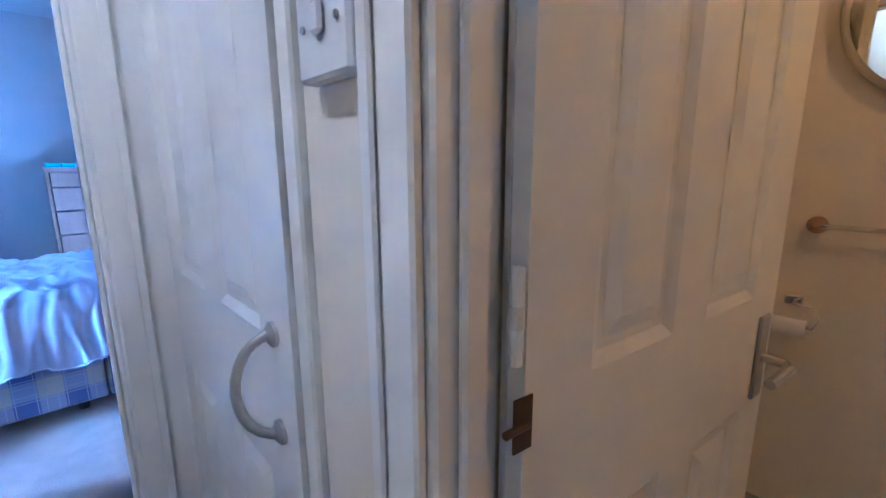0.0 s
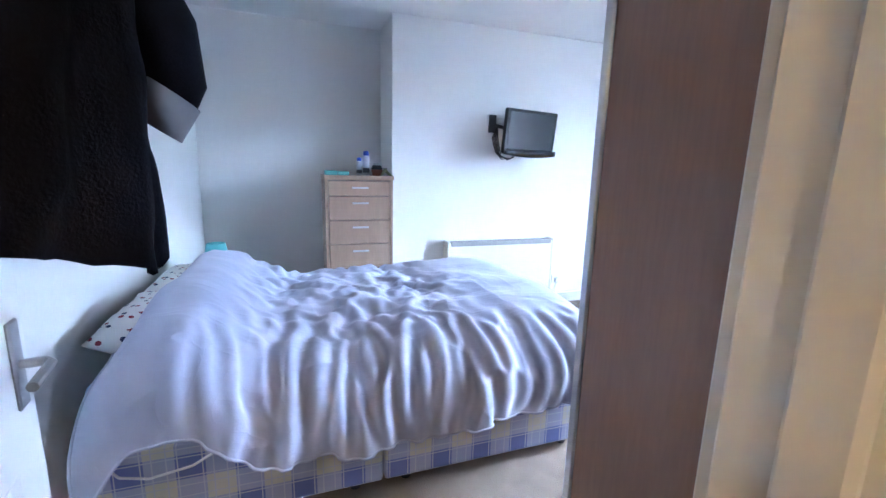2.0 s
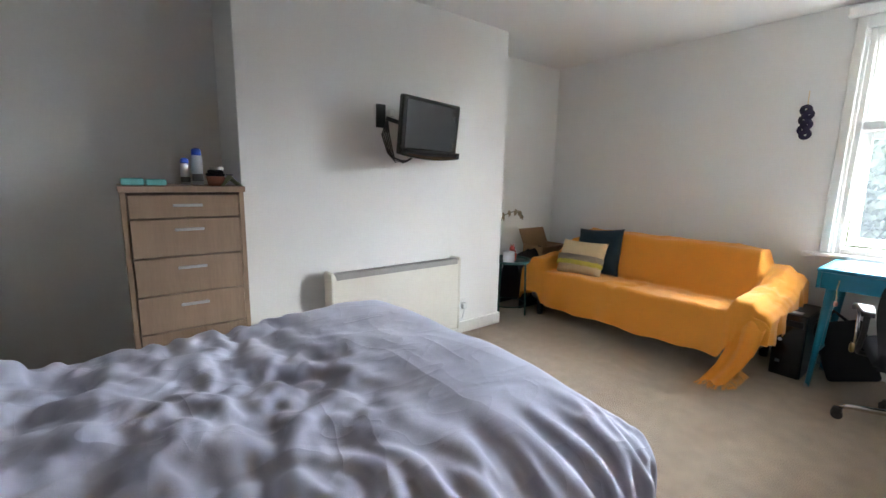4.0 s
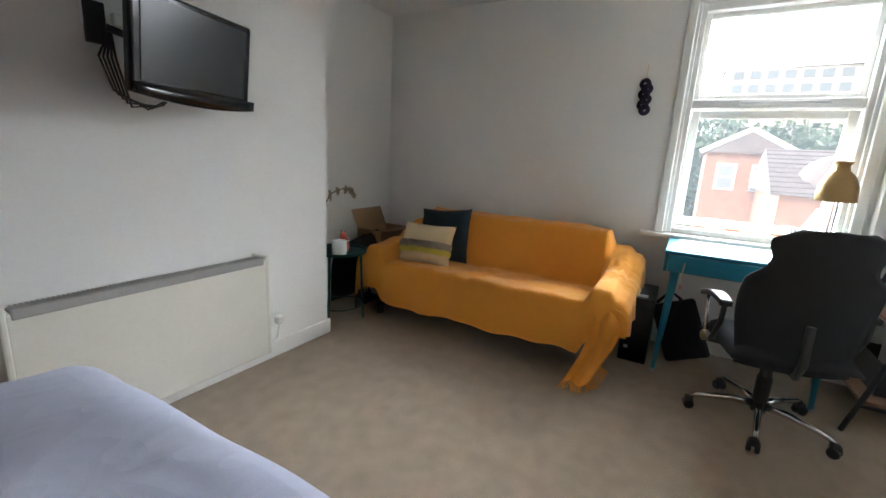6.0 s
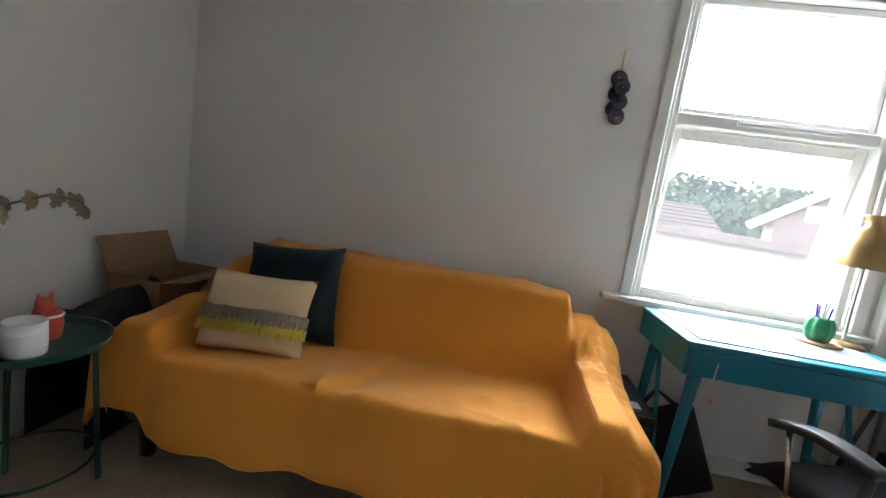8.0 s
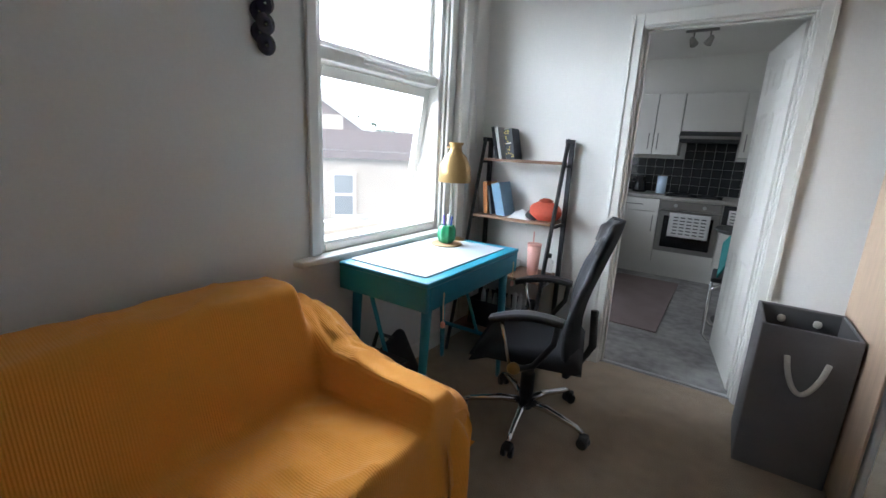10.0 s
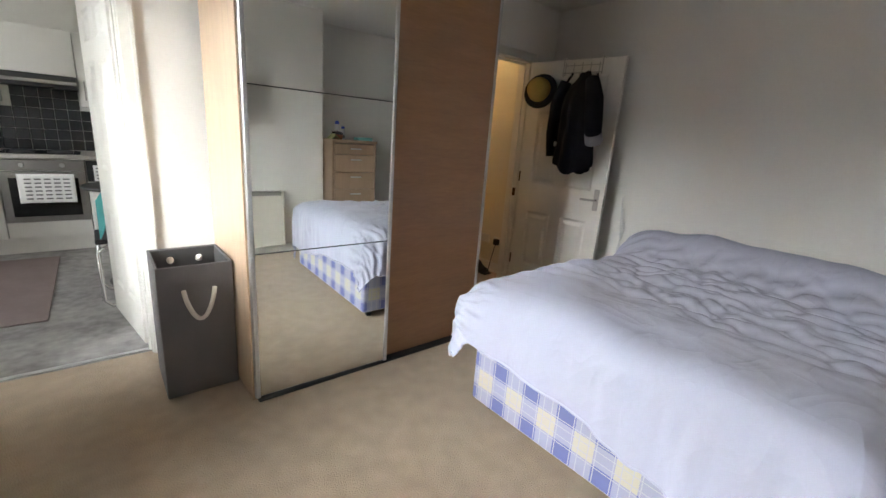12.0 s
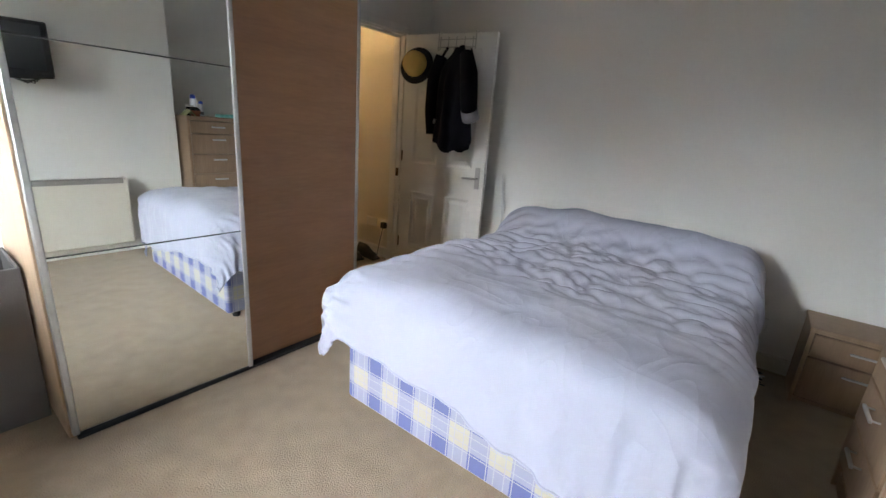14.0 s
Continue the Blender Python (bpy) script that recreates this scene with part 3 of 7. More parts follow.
def sash(name, y0, y1, z0, z1, fr, tilt=0.0):
    s = part(name, box(box(box(bx(-0.02, 0.02, y0, y0 + fr, z0 - z1, 0, bevel=0.004), -0.02, 0.02, y1 - fr, y1, z0 - z1, 0, bevel=0.004),
                           -0.02, 0.02, y0 + fr, y1 - fr, z0 - z1, z0 - z1 + fr, bevel=0.004), -0.02, 0.02, y0 + fr, y1 - fr, -fr, 0, bevel=0.004), GLOSS, win)
    s.matrix_local = pose(XW + 0.10, 0, z1, 0, tilt, 0)
    p = part("pane", bx(-0.004, 0.004, y0 + fr - 0.005, y1 - fr + 0.005, z0 - z1 + fr - 0.005, -fr + 0.005), GLASS, s)
    p.visible_shadow = False
    return s


sash("upper_sash", WY0 + 0.05, WY1 - 0.05, 1.70, WZ1 - 0.05, 0.032)
low = sash("lower_sash", WY0 + 0.055, WY1 - 0.055, 0.85, 1.635, 0.050, tilt=-9)
part("sash_lock", bx(-0.045, -0.02, 2.235, 2.30, -0.775, -0.755, bevel=0.003), WHITE, low)
part("trickle_vent", bx(XW + 0.022, XW + 0.035, 2.0, 2.45, 1.665, 1.685, bevel=0.003), WHITE, win)
for y0, y1 in ((WY1, WY1 + 0.055), (WY0 - 0.055, WY0)):
    part("architrave", bx(XW - 0.02, XW, y0, y1, WZ0 + 0.01, WZ1 + 0.075, bevel=0.005), GLOSS, win)
    part("reveal_lining", bx(XW, XW + 0.02, y0 if y0 < 2 else WY1 - 0.02, WY0 + 0.02 if y0 < 2 else y1, WZ0 + 0.01, WZ1, bevel=0.003), GLOSS, win)
part("architrave", bx(XW - 0.02, XW, WY0, WY1, WZ1, WZ1 + 0.075, bevel=0.005), GLOSS, win)
part("pelmet", bx(XW - 0.07, XW, WY0 - 0.10, WY1 + 0.10, WZ1 + 0.078, WZ1 + 0.14, bevel=0.01), GLOSS, win)
part("window_sill", bx(XW - 0.06, XW + 0.02, WY0 - 0.085, WY1 + 0.14, WZ0 - 0.022, WZ0 + 0.008, bevel=0.007, seg=2), GLOSS, win)
part("sill_bead", bx(XW + 0.021, XW + 0.032, WY0 + 0.05, WY1 - 0.05, WZ0 + 0.046, WZ0 + 0.058, bevel=0.003), GLOSS, win)

cord = thing("blind_cord", "white looped cord hanging beside the window", "cord")
part("cord", tb([(XW - 0.03, 1.66, 2.40), (XW - 0.035, 1.60, 1.9), (XW - 0.06, 1.54, 1.55), (XW - 0.05, 1.50, 1.30)], 0.004, 6), CABLE, cord)
cur = thing("window_boxing", "white painted pipe boxing between window and corner", "boxing", kind="structure")
part("panel", bx(XW - 0.055, XW, 1.615, 1.715, 0.10, ZC, bevel=0.01), GLOSS, cur)
part("pipe", tb([(XW - 0.035, 1.575, 0.10), (XW - 0.035, 1.575, ZC)], 0.018, 12), GLOSS, cur, smooth=True)

# ---- bed ----
BX0, BX1, BY_0, BY_1 = -0.60, 1.31, 2.71, 4.06
bed = thing("divan_bed", "unmade double divan bed with a blue tartan fabric base", "bed", (0, 0, 0))
for a, b in ((BX0, 0.352), (0.358, BX1)):
    part("base", bx(a, b, BY_0, BY_1, 0.055, 0.375, bevel=0.015, seg=2), TARTAN, bed, "blue and cream tartan divan base")
for x in (BX0 + 0.1, 0.25, 0.46, BX1 - 0.08):
    for y in (BY_0 + 0.07, BY_1 - 0.07):
        part("castor", lt([(0, 0), (0.022, 0.004), (0.026, 0.025), (0.02, 0.05), (0, 0.055)], 12, (x, y, 0)), BLACKP, bed)
part("mattress", bx(BX0 + 0.01, BX1 - 0.01, BY_0 + 0.01, BY_1 - 0.01, 0.376, 0.60, bevel=0.05, seg=3), mat("pale_blue_sheet", (0.42, 0.56, 0.72), 0.9), bed, "mattress in a pale blue sheet", True)


def pillow_mesh(w, d, h, seed=0, n=18):
    bm = bmesh.new()
    def fn(sign):
        def f(u, v):
            a, b = 2 * u - 1, 2 * v - 1
            k = (max(0, 1 - a ** 4) * max(0, 1 - b ** 4)) ** 0.45
            pa, pb = 1 - 0.075 * (1 - b * b) * abs(a) ** 3, 1 - 0.075 * (1 - a * a) * abs(b) ** 3
            z = sign * h / 2 * k * (1 + 0.18 * fbm(a * 1.5 + seed, b * 1.5, sign))
            return Vector((a * w / 2 * pa, b * d / 2 * pb, z + 0.006 * fbm(a * 4, b * 4, seed)))
        return f
    sheet(bm, n, n, fn(1))
    sheet(bm, n, n, fn(-1))
    bmesh.ops.remove_doubles(bm, verts=bm.verts, dist=0.0125)
    return bm


for i, y in enumerate((3.15, 3.70)):
    p = solid("pillow", pillow_mesh(0.44, 0.54, 0.15, i), FLORAL, "white pillow with dark red and navy floral print", "pillow", group="bed pillows", smooth=True)
    p.matrix_world = pose(-0.41, y, 0.645, 0, 8, 0)


def duvet_base(u, v):
    """Smooth lie of the duvet over the bed: u along its length, v across. Gives the place and the surface direction."""
    x1, y0, y1 = 1.250, BY_0 + 0.045, BY_1 - 0.05
    s = -0.55 + u * 2.26
    t = BY_0 - 0.350 + v * 2.13
    # the foot hem runs askew: shorter at one corner, down to the carpet at the other
    s -= 0.10 * smoothstep(0.80, 1.0, u) * smoothstep(0.75, 0.15, v)
    dx = max(0.0, s - x1)
    dy = y0 - t if t < y0 else (t - y1 if t > y1 else 0.0)
    sy = -1 if t < y0 else 1
    d = math.hypot(dx, dy)
    px, py = min(s, x1), min(max(t, y0), y1)
    top = 0.638 + 0.172 * smoothstep(-0.02, -0.32, px) * (0.92 + 0.2 * fbm(py * 2, 3.0)) + 0.018 * math.sin(py * 2.3 + 1)
    top += 0.034 * smoothstep(0.55, 1.0, px) + 0.030 * fbm(s * 2.4, t * 2.0, 1.0, 2)
    top -= 0.16 * smoothstep(-0.42, -0.56, s) + 0.02 * smoothstep(-0.40, -0.46, s)
    corner = smoothstep(0.0, 0.12, dx) * smoothstep(0.0, 0.12, dy)
    r = 0.13 if sy < 0 and dy > dx else 0.105
    a = min(d / r, math.pi / 2)
    out, drop = r * math.sin(a), r * (1 - math.cos(a)) + max(0.0, d - r * math.pi / 2)
    nx, ny = (dx / d, sy * dy / d) if d > 0 else (0.0, 0.0)
    low = smoothstep(0.04, 0.26, d)
    out += low * (0.06 * abs(ny) * (1.0 if sy < 0 else 0.25) + 0.012)
    return Vector((px + nx * out, py + ny * out, max(top - drop * (1 - 0.10 * corner), 0.03))), Vector((nx * math.sin(a), ny * math.sin(a), math.cos(a))), s, t, d


def relax_cloth(nu, nv, steps):
    """Lets a cloth with more cloth than room buckle over its smooth base, so that it creases as fabric does."""
    P, N, EU, EV, G, W = (np.zeros((nu + 1, nv + 1, k)) for k in (3, 3, 1, 1, 1, 1))
    for i in range(nu + 1):
        for j in range(nv + 1):
            p, n, s, t, d = duvet_base(i / nu, j / nv)
            P[i, j], N[i, j] = p, n
            side = smoothstep(BY_0 + 0.18, BY_0 - 0.05, t)
            rumple = smoothstep(-0.30, 0.0, s) * smoothstep(1.02, 0.55, s)
            patch = 0.50 + 0.50 * smoothstep(-0.15, 0.25, fbm(s * 1.9 + 2, t * 1.7, 20.0, 2))
            edge = smoothstep(0.05, 0.22, d)
            far = smoothstep(BY_1 - 0.25, BY_1 + 0.05, t)
            head = smoothstep(-0.40, -0.10, s)
            EU[i, j] = 0.006 + 0.16 * side * head + 0.115 * rumple * patch * (1 - side) + 0.05 * far
            EV[i, j] = 0.006 + 0.08 * rumple * patch * (1 - side) + 0.07 * edge * smoothstep(1.2, 1.3, s) * smoothstep(3.2, 3.7, t)
            G[i, j] = 0.00003
            # first sway of the cloth: long folds down the side, wandering creases on top
            q = s + 0.25 * t + 0.10 * fbm(s * 3, t * 3, 31.0, 2)
            top = fbm(q * 11.0, t * 4.6 - 2.4 * s, 3.0, 2) + 0.7 * fbm(s * 5.0 + 3.0 * t, t * 11.0 - s, 13.0, 2)
            fall = fbm(s * 17.0 + 1.5 * fbm(s * 3, t * 3, 41.0, 2), t * 2.0, 23.0, 2)
            W[i, j] = 0.014 + 0.055 * (top * rumple * patch * (1 - side) + fall * side * head) + 0.006 * fbm(s * 5, t * 5, 8.0, 2)
            W[i, j] += 0.030 * edge * (1 - side) * fbm(t * 8.0, s * 1.5, 29.0, 2)
    X = P + N * W
    V = np.zeros_like(X)
    pairs = []
    for a, b, stiff, e in (((1, 0), 1, 1.0, EU), ((0, 1), 1, 1.0, EV), ((1, 1), 1, 0.35, 0.5 * (EU + EV)), ((1, -1), 1, 0.35, 0.5 * (EU + EV)),
                           ((3, 0), 3, 0.30, EU * 0.80), ((0, 3), 3, 0.30, EV * 0.80)):
        di, dj = a
        i0, i1 = slice(0, nu + 1 - di), slice(di, nu + 1)
        j0, j1 = (slice(0, nv + 1 - dj), slice(dj, nv + 1)) if dj >= 0 else (slice(-dj, nv + 1), slice(0, nv + 1 + dj))
        L = np.linalg.norm(P[i1, j1] - P[i0, j0], axis=2, keepdims=True) * (1 + e[i0, j0])
        pairs.append((i0, j0, i1, j1, L, stiff))
    count = np.zeros((nu + 1, nv + 1, 1))
    for i0, j0, i1, j1, L, stiff in pairs:
        count[i0, j0] += stiff
        count[i1, j1] += stiff
    for step in range(steps):
        Y = X + V * 0.90 - N * G
        Y[..., 2] -= 0.00004
        for inner in range(3):
            D = np.zeros_like(Y)
            for i0, j0, i1, j1, L, stiff in pairs:
                q = Y[i1, j1] - Y[i0, j0]
                l = np.linalg.norm(q, axis=2, keepdims=True) + 1e-9
                c = q * (0.5 * stiff * (l - L) / l)
                D[i0, j0] += c
                D[i1, j1] -= c
            Y += 1.7 * D / count
            h = np.sum((Y - P) * N, axis=2, keepdims=True)
            Y += N * (np.clip(h, -0.012, 0.060) - h)
            Y[..., 2] = np.maximum(Y[..., 2], 0.012)
        # stiffness of the quilt against sharp bending
        B = Y[:-2, 1:-1] + Y[2:, 1:-1] + Y[1:-1, :-2] + Y[1:-1, 2:] - 4 * Y[1:-1, 1:-1]
        Y[1:-1, 1:-1] += 0.023 * B
        V = Y - X
        X = Y
    return X


NU, NV = 216, 204
CLOTH = relax_cloth(NU, NV, 26)


def duvet_point(u, v):
    return Vector(CLOTH[int(round(u * NU)), int(round(v * NV))])


duv = thing("duvet", "rumpled pale lilac cotton duvet spread over the bed", "duvet")
cover = part("cover", sheet(bmesh.new(), NU, NV, duvet_point), DUVET, duv, "", True)
fine = cover.modifiers.new("soft", "SUBSURF")
fine.levels = fine.render_levels = 1
part("seam", tb([duvet_point(0.0, k / NV) for k in range(2, NV - 1)], 0.005, 6), DUVET, duv, "stitched seam along the head end", True)
part("hem", tb([duvet_point(k / NU, 0.0) for k in range(NU + 1)], 0.005, 6), DUVET, duv, "stitched hem along the side", True)
part("hem", tb([duvet_point(1.0, k / NV) for k in range(NV + 1)], 0.005, 6), DUVET, duv, "stitched hem along the foot", True)
cb = thing("bedside_cable", "white cable hanging below the duvet", "cable")
part("cable", tb([(-0.55, 2.66, 0.40), (-0.48, 2.64, 0.33), (-0.40, 2.63, 0.315), (-0.28, 2.635, 0.33), (-0.18, 2.66, 0.37)], 0.004, 6), CABLE, cb)

# ---- wardrobe ----
WX0, WX1, WYF = 0.725, 2.185, 2.13
ward = thing("wardrobe", "tall sliding-door wardrobe with one mirrored and one brown wood door", "wardrobe")
part("side_panel", bx(WX1 - 0.02, WX1, YE + 0.005, WYF - 0.045, 0, 2.36, bevel=0.002), BIRCH, ward, "pale birch side panel")
part("side_panel", bx(WX0, WX0 + 0.02, YE + 0.02, WYF - 0.072, 0, 2.36, bevel=0.002), WARDB, ward, "brown wood side panel")
part("top_panel", bx(WX0 + 0.022, WX1 - 0.02, YE + 0.02, WYF - 0.02, 2.34, 2.36), BIRCH, ward)
part("back_panel", bx(WX0 + 0.02, WX1 - 0.02, YE + 0.02, YE + 0.03, 0.04, 2.34), BIRCH, ward)
part("plinth", bx(WX0 + 0.02, WX1 - 0.02, WYF - 0.09, WYF - 0.075, 0, 0.03), BLACKP, ward)
XM = 1.45
md = part("mirror_door", bx(XM, WX1 - 0.008, WYF - 0.028, WYF - 0.012, 0.025, 2.34), ALU, ward, "sliding door faced with three mirror panels")
for z0, z1 in ((0.03, 0.745), (0.750, 1.462), (1.467, 2.33)):
    part("mirror_panel", bx(XM + 0.022, WX1 - 0.03, WYF - 0.0115, WYF - 0.006, z0, z1), MIRROR, md)
for z in (0.7475, 1.4645):
    part("divider", bx(XM + 0.022, WX1 - 0.03, WYF - 0.0118, WYF - 0.004, z - 0.0022, z + 0.0022), FRAMEG, md)
for x in (XM, WX1 - 0.03):
    part("stile", bx(x, x + 0.022, WYF - 0.0285, WYF, 0.02, 2.345, bevel=0.004), ALU, md, "silver aluminium door edge")
md.matrix_local = pose(XM, WYF - 0.02, 0, 0, 0, -1.0) @ pose(-XM, 0.02 - WYF, 0)
wd = part("wood_door", bx(WX0 + 0.02, XM + 0.02, WYF - 0.066, WYF - 0.045, 0.025, 2.34), OAKH, ward, "dark brown horizontal-grain wood door")
for x, y in ((WX0 - 0.003, 0.040), (XM - 0.002, 0.036)):
    part("stile", bx(x, x + 0.022, WYF - 0.068, WYF - y, 0.02, 2.345, bevel=0.004), ALU, wd, "silver aluminium door edge")
part("bottom_rail", bx(WX0 + 0.03, WX1 - 0.02, WYF - 0.072, WYF - 0.008, 0.0, 0.019, bevel=0.003), FRAMEG, ward)

# ---- tall chest of drawers ----
ch = thing("chest_of_drawers", "tall narrow oak-effect chest of drawers with silver bar handles", "chest", (0.275, 4.50, 0))
CW, CD, CH = 0.515, 0.40, 1.215
part("side", bx(0, 0.022, 0.012, CD, 0, CH - 0.03, bevel=0.002), OAK, ch)
part("side", bx(CW - 0.022, CW, 0.012, CD, 0, CH - 0.03, bevel=0.002), OAK, ch)
part("top", bx(-0.006, CW + 0.006, -0.004, CD, CH - 0.03, CH, bevel=0.003), OAK, ch)
part("back", bx(0.022, CW - 0.022, CD - 0.012, CD - 0.004, 0.02, CH - 0.03), OAK, ch)
part("plinth", bx(0.022, CW - 0.022, 0.03, 0.045, 0, 0.07), OAK, ch)
z = CH - 0.042
for i, hgt in enumerate((0.115, 0.185, 0.185, 0.185, 0.185, 0.185)):
    dr = part("drawer", bx(0.026, CW - 0.026, 0.004 + (0.005 if i == 0 else 0), 0.30, z - hgt + 0.006, z, bevel=0.003), OAK, ch)
    hz = z - 0.048
    part("bar_handle", bx(CW / 2 - 0.062, CW / 2 + 0.062, -0.028, -0.017, hz - 0.007, hz + 0.007, bevel=0.003), ALU, dr, "silver bar handle")
    for x in (-0.05, 0.05):
        part("handle_post", tb([(CW / 2 + x, -0.018, hz), (CW / 2 + x, 0.005, hz)], 0.004, 8), ALU, dr)
    z -= hgt

# ---- bedside cabinet ----
ns = thing("bedside_cabinet", "low oak-effect bedside cabinet with one drawer and a door", "bedside cabinet", (-0.645, 4.380, 0))
part("carcass", box(box(box(bx(0, 0.31, 0, 0.018, 0, 0.415), 0, 0.31, 0.432, 0.45, 0, 0.415), 0, 0.31, 0.0185, 0.4315, 0.02, 0.04), 0, 0.012, 0.0185, 0.4315, 0.041, 0.415), OAK, ns)
part("top", bx(-0.002, 0.322, -0.006, 0.456, 0.416, 0.44, bevel=0.003), OAK, ns)
for z0, z1 in ((0.285, 0.405), (0.045, 0.275)):
    dr = part("drawer", bx(0.285, 0.318, 0.022, 0.428, z0, z1, bevel=0.003), OAK, ns)
    part("bar_handle", bx(0.328, 0.338, 0.165, 0.285, z1 - 0.055, z1 - 0.043, bevel=0.003), ALU, dr, "silver bar handle")
    for y in (0.18, 0.27):
        part("handle_post", tb([(0.315, y, z1 - 0.049), (0.33, y, z1 - 0.049)], 0.004, 8), ALU, dr)

# ---- panel heater ----
ht = thing("panel_heater", "cream wall-mounted storage heater with a grey top grille", "heater", (1.29, YB, 0))
part("case", bx(0, 1.035, -0.125, -0.012, 0.10, 0.655, bevel=0.012, seg=2), HEATER, ht)
part("grille", bx(0.02, 1.015, -0.128, -0.075, 0.625, 0.668, bevel=0.008, seg=2), HEATG, ht, "grey top outlet grille")
part("end_cap", bx(-0.012, 0.012, -0.128, -0.008, 0.10, 0.672, bevel=0.008, seg=2), HEATER, ht)
part("end_cap", bx(1.022, 1.046, -0.128, -0.008, 0.10, 0.672, bevel=0.008, seg=2), HEATER, ht)
for k in range(66):
    part("slat", bx(0.030 + k * 0.0148, 0.036 + k * 0.0148, -0.127, -0.074, 0.6682, 0.6700), HEATG, ht)

# ---- television ----
tv = thing("television", "small black flat-screen television on a tilted wall bracket", "television")
ry = math.degrees(math.atan2(4.50 - 4.37, 0.55))
M = pose(1.95, 4.455, 1.595, 0, 0, ry) @ pose(0, 0, 0, 6, 0, 0)
body = part("casing", bx(-0.285, 0.285, -0.012, 0.028, -0.18, 0.18, bevel=0.012, seg=3), BLACKG, tv)
body.matrix_local = M
part("screen", bx(-0.250, 0.250, -0.0155, -0.0125, -0.135, 0.155), SCREEN, body, "dark glossy screen")
part("rear_housing", bx(-0.19, 0.19, 0.028, 0.075, -0.13, 0.13, bevel=0.02, seg=2), BLACKP, body)
def chin(u, v):
    a = 2 * u - 1
    return Vector((a * 0.284, -0.0165, -0.141 - v * (0.040 + 0.020 * (1 - a * a))))
part("lower_bezel", sheet(bmesh.new(), 16, 2, chin, 0.026), BLACKG, body, "curved glossy lower bezel", True)
part("bottom_trim", tb([(a * 0.268, -0.012, -0.181 - 0.020 * (1 - a * a)) for a in [k / 6 - 1 for k in range(13)]], 0.0035, 6), ALU, body, "thin silver lower edge")
part("power_ring", tb([(0.018 * math.cos(k * math.pi / 8), -0.018, -0.168 + 0.018 * math.sin(k * math.pi / 8)) for k in range(17)], 0.002, 6), ALU, body)
part("logo_bar", bx(-0.03, 0.03, -0.0182, -0.0165, -0.147, -0.141), PAPER, body)
part("bracket_arm", tb([(1.95, 4.53, 1.60), (1.86, 4.60, 1.62), (1.72, 4.645, 1.66)], 0.014, 8), BLACKP, tv)
part("wall_plate", bx(1.665, 1.735, YB - 0.018, YB, 1.60, 1.75, bevel=0.004), BLACKP, tv)
sk = thing("tv_socket", "white double wall socket beside the television bracket", "socket")
part("plate", bx(1.655, 1.80, YB - 0.010, YB, 1.66, 1.745, bevel=0.003), WHITE, sk)
part("plug", bx(1.75, 1.79, YB - 0.05, YB - 0.0105, 1.675, 1.72, bevel=0.006), WHITE, sk)
cbl = thing("tv_cables", "bundle of black cables looping below the television", "cables")
for k in range(5):
    o = 0.014 * k
    part("cable", tb([(1.74, YB - 0.03, 1.66), (1.68 + o, YB - 0.06, 1.55), (1.70 + o, YB - 0.10, 1.43 - o), (1.80 + o, YB - 0.13, 1.37 + 0.4 * o), (1.88 + o, YB - 0.15, 1.42 + o), (1.92, YB - 0.16, 1.50)], 0.0045, 6), BLACKP, cbl, smooth=True)

# ---- sofa with throw ----
SY0, SY1, SXF, SXB = 2.905, 4.74, 3.33, 4.12
sofa = thing("sofa", "two-seat sofa on short black feet under a mustard throw", "sofa")
GREYS = mat("grey_sofa_fabric", (0.14, 0.13, 0.13), 0.95, fine=200, bump=0.3)
part("base", bx(SXF + 0.03, SXB - 0.02, SY0 + 0.03, SY1 - 0.03, 0.15, 0.38, bevel=0.03, seg=2), GREYS, sofa, "grey fabric sofa base")
part("backrest", bx(SXB - 0.15, SXB - 0.02, SY0 + 0.20, SY1 - 0.20, 0.38, 0.74, bevel=0.05, seg=2), GREYS, sofa)
for y in (SY0 + 0.035, SY1 - 0.095):
    part("armrest", bx(SXF + 0.05, SXB - 0.24, y, y + 0.06, 0.38, 0.46, bevel=0.025, seg=2), GREYS, sofa)
part("seat_cushion", bx(SXF + 0.03, SXB - 0.24, SY0 + 0.2, SY1 - 0.2, 0.385, 0.41, bevel=0.01), GREYS, sofa)
for x in (SXF + 0.09, SXB - 0.09):
    for y in (SY0 + 0.10, SY1 - 0.10):
        part("foot", lt([(0, 0), (0.028, 0), (0.034, 0.15), (0, 0.15)], 12, (x, y, 0)), BLACKP, sofa)


def poly(pts, s):
    """Point at share s of a polyline's length, corners rounded by the sampling."""
    seg = [math.dist(a, b) for a, b in zip(pts, pts[1:])]
    d = s * sum(seg)
    for (a, b), l in zip(zip(pts, pts[1:]), seg):
        if d <= l or (a, b) == (pts[-2], pts[-1]):
            f = min(1.0, d / l)
            return a[0] + (b[0] - a[0]) * f, a[1] + (b[1] - a[1]) * f
        d -= l


def rounded(pts, r=0.032, n=5):
    out = [pts[0]]
    for a, b, c in zip(pts, pts[1:], pts[2:]):
        a, b, c = Vector(a), Vector(b), Vector(c)
        p, q = b + (a - b).normalized() * min(r, (a - b).length / 2), b + (c - b).normalized() * min(r, (c - b).length / 2)
        for k in range(n + 1):
            t = k / n
            out.append(tuple((1 - t) ** 2 * p + 2 * t * (1 - t) * b + t * t * q))
    return out + [pts[-1]]


SEAT = rounded([(4.13, 0.60), (4.13, 0.802), (3.93, 0.802), (3.82, 0.42), (3.345, 0.455), (3.315, 0.13)])
ARM = rounded([(4.13, 0.52), (4.12, 0.70), (3.98, 0.68), (3.80, 0.57), (3.345, 0.545), (3.305, 0.22)])


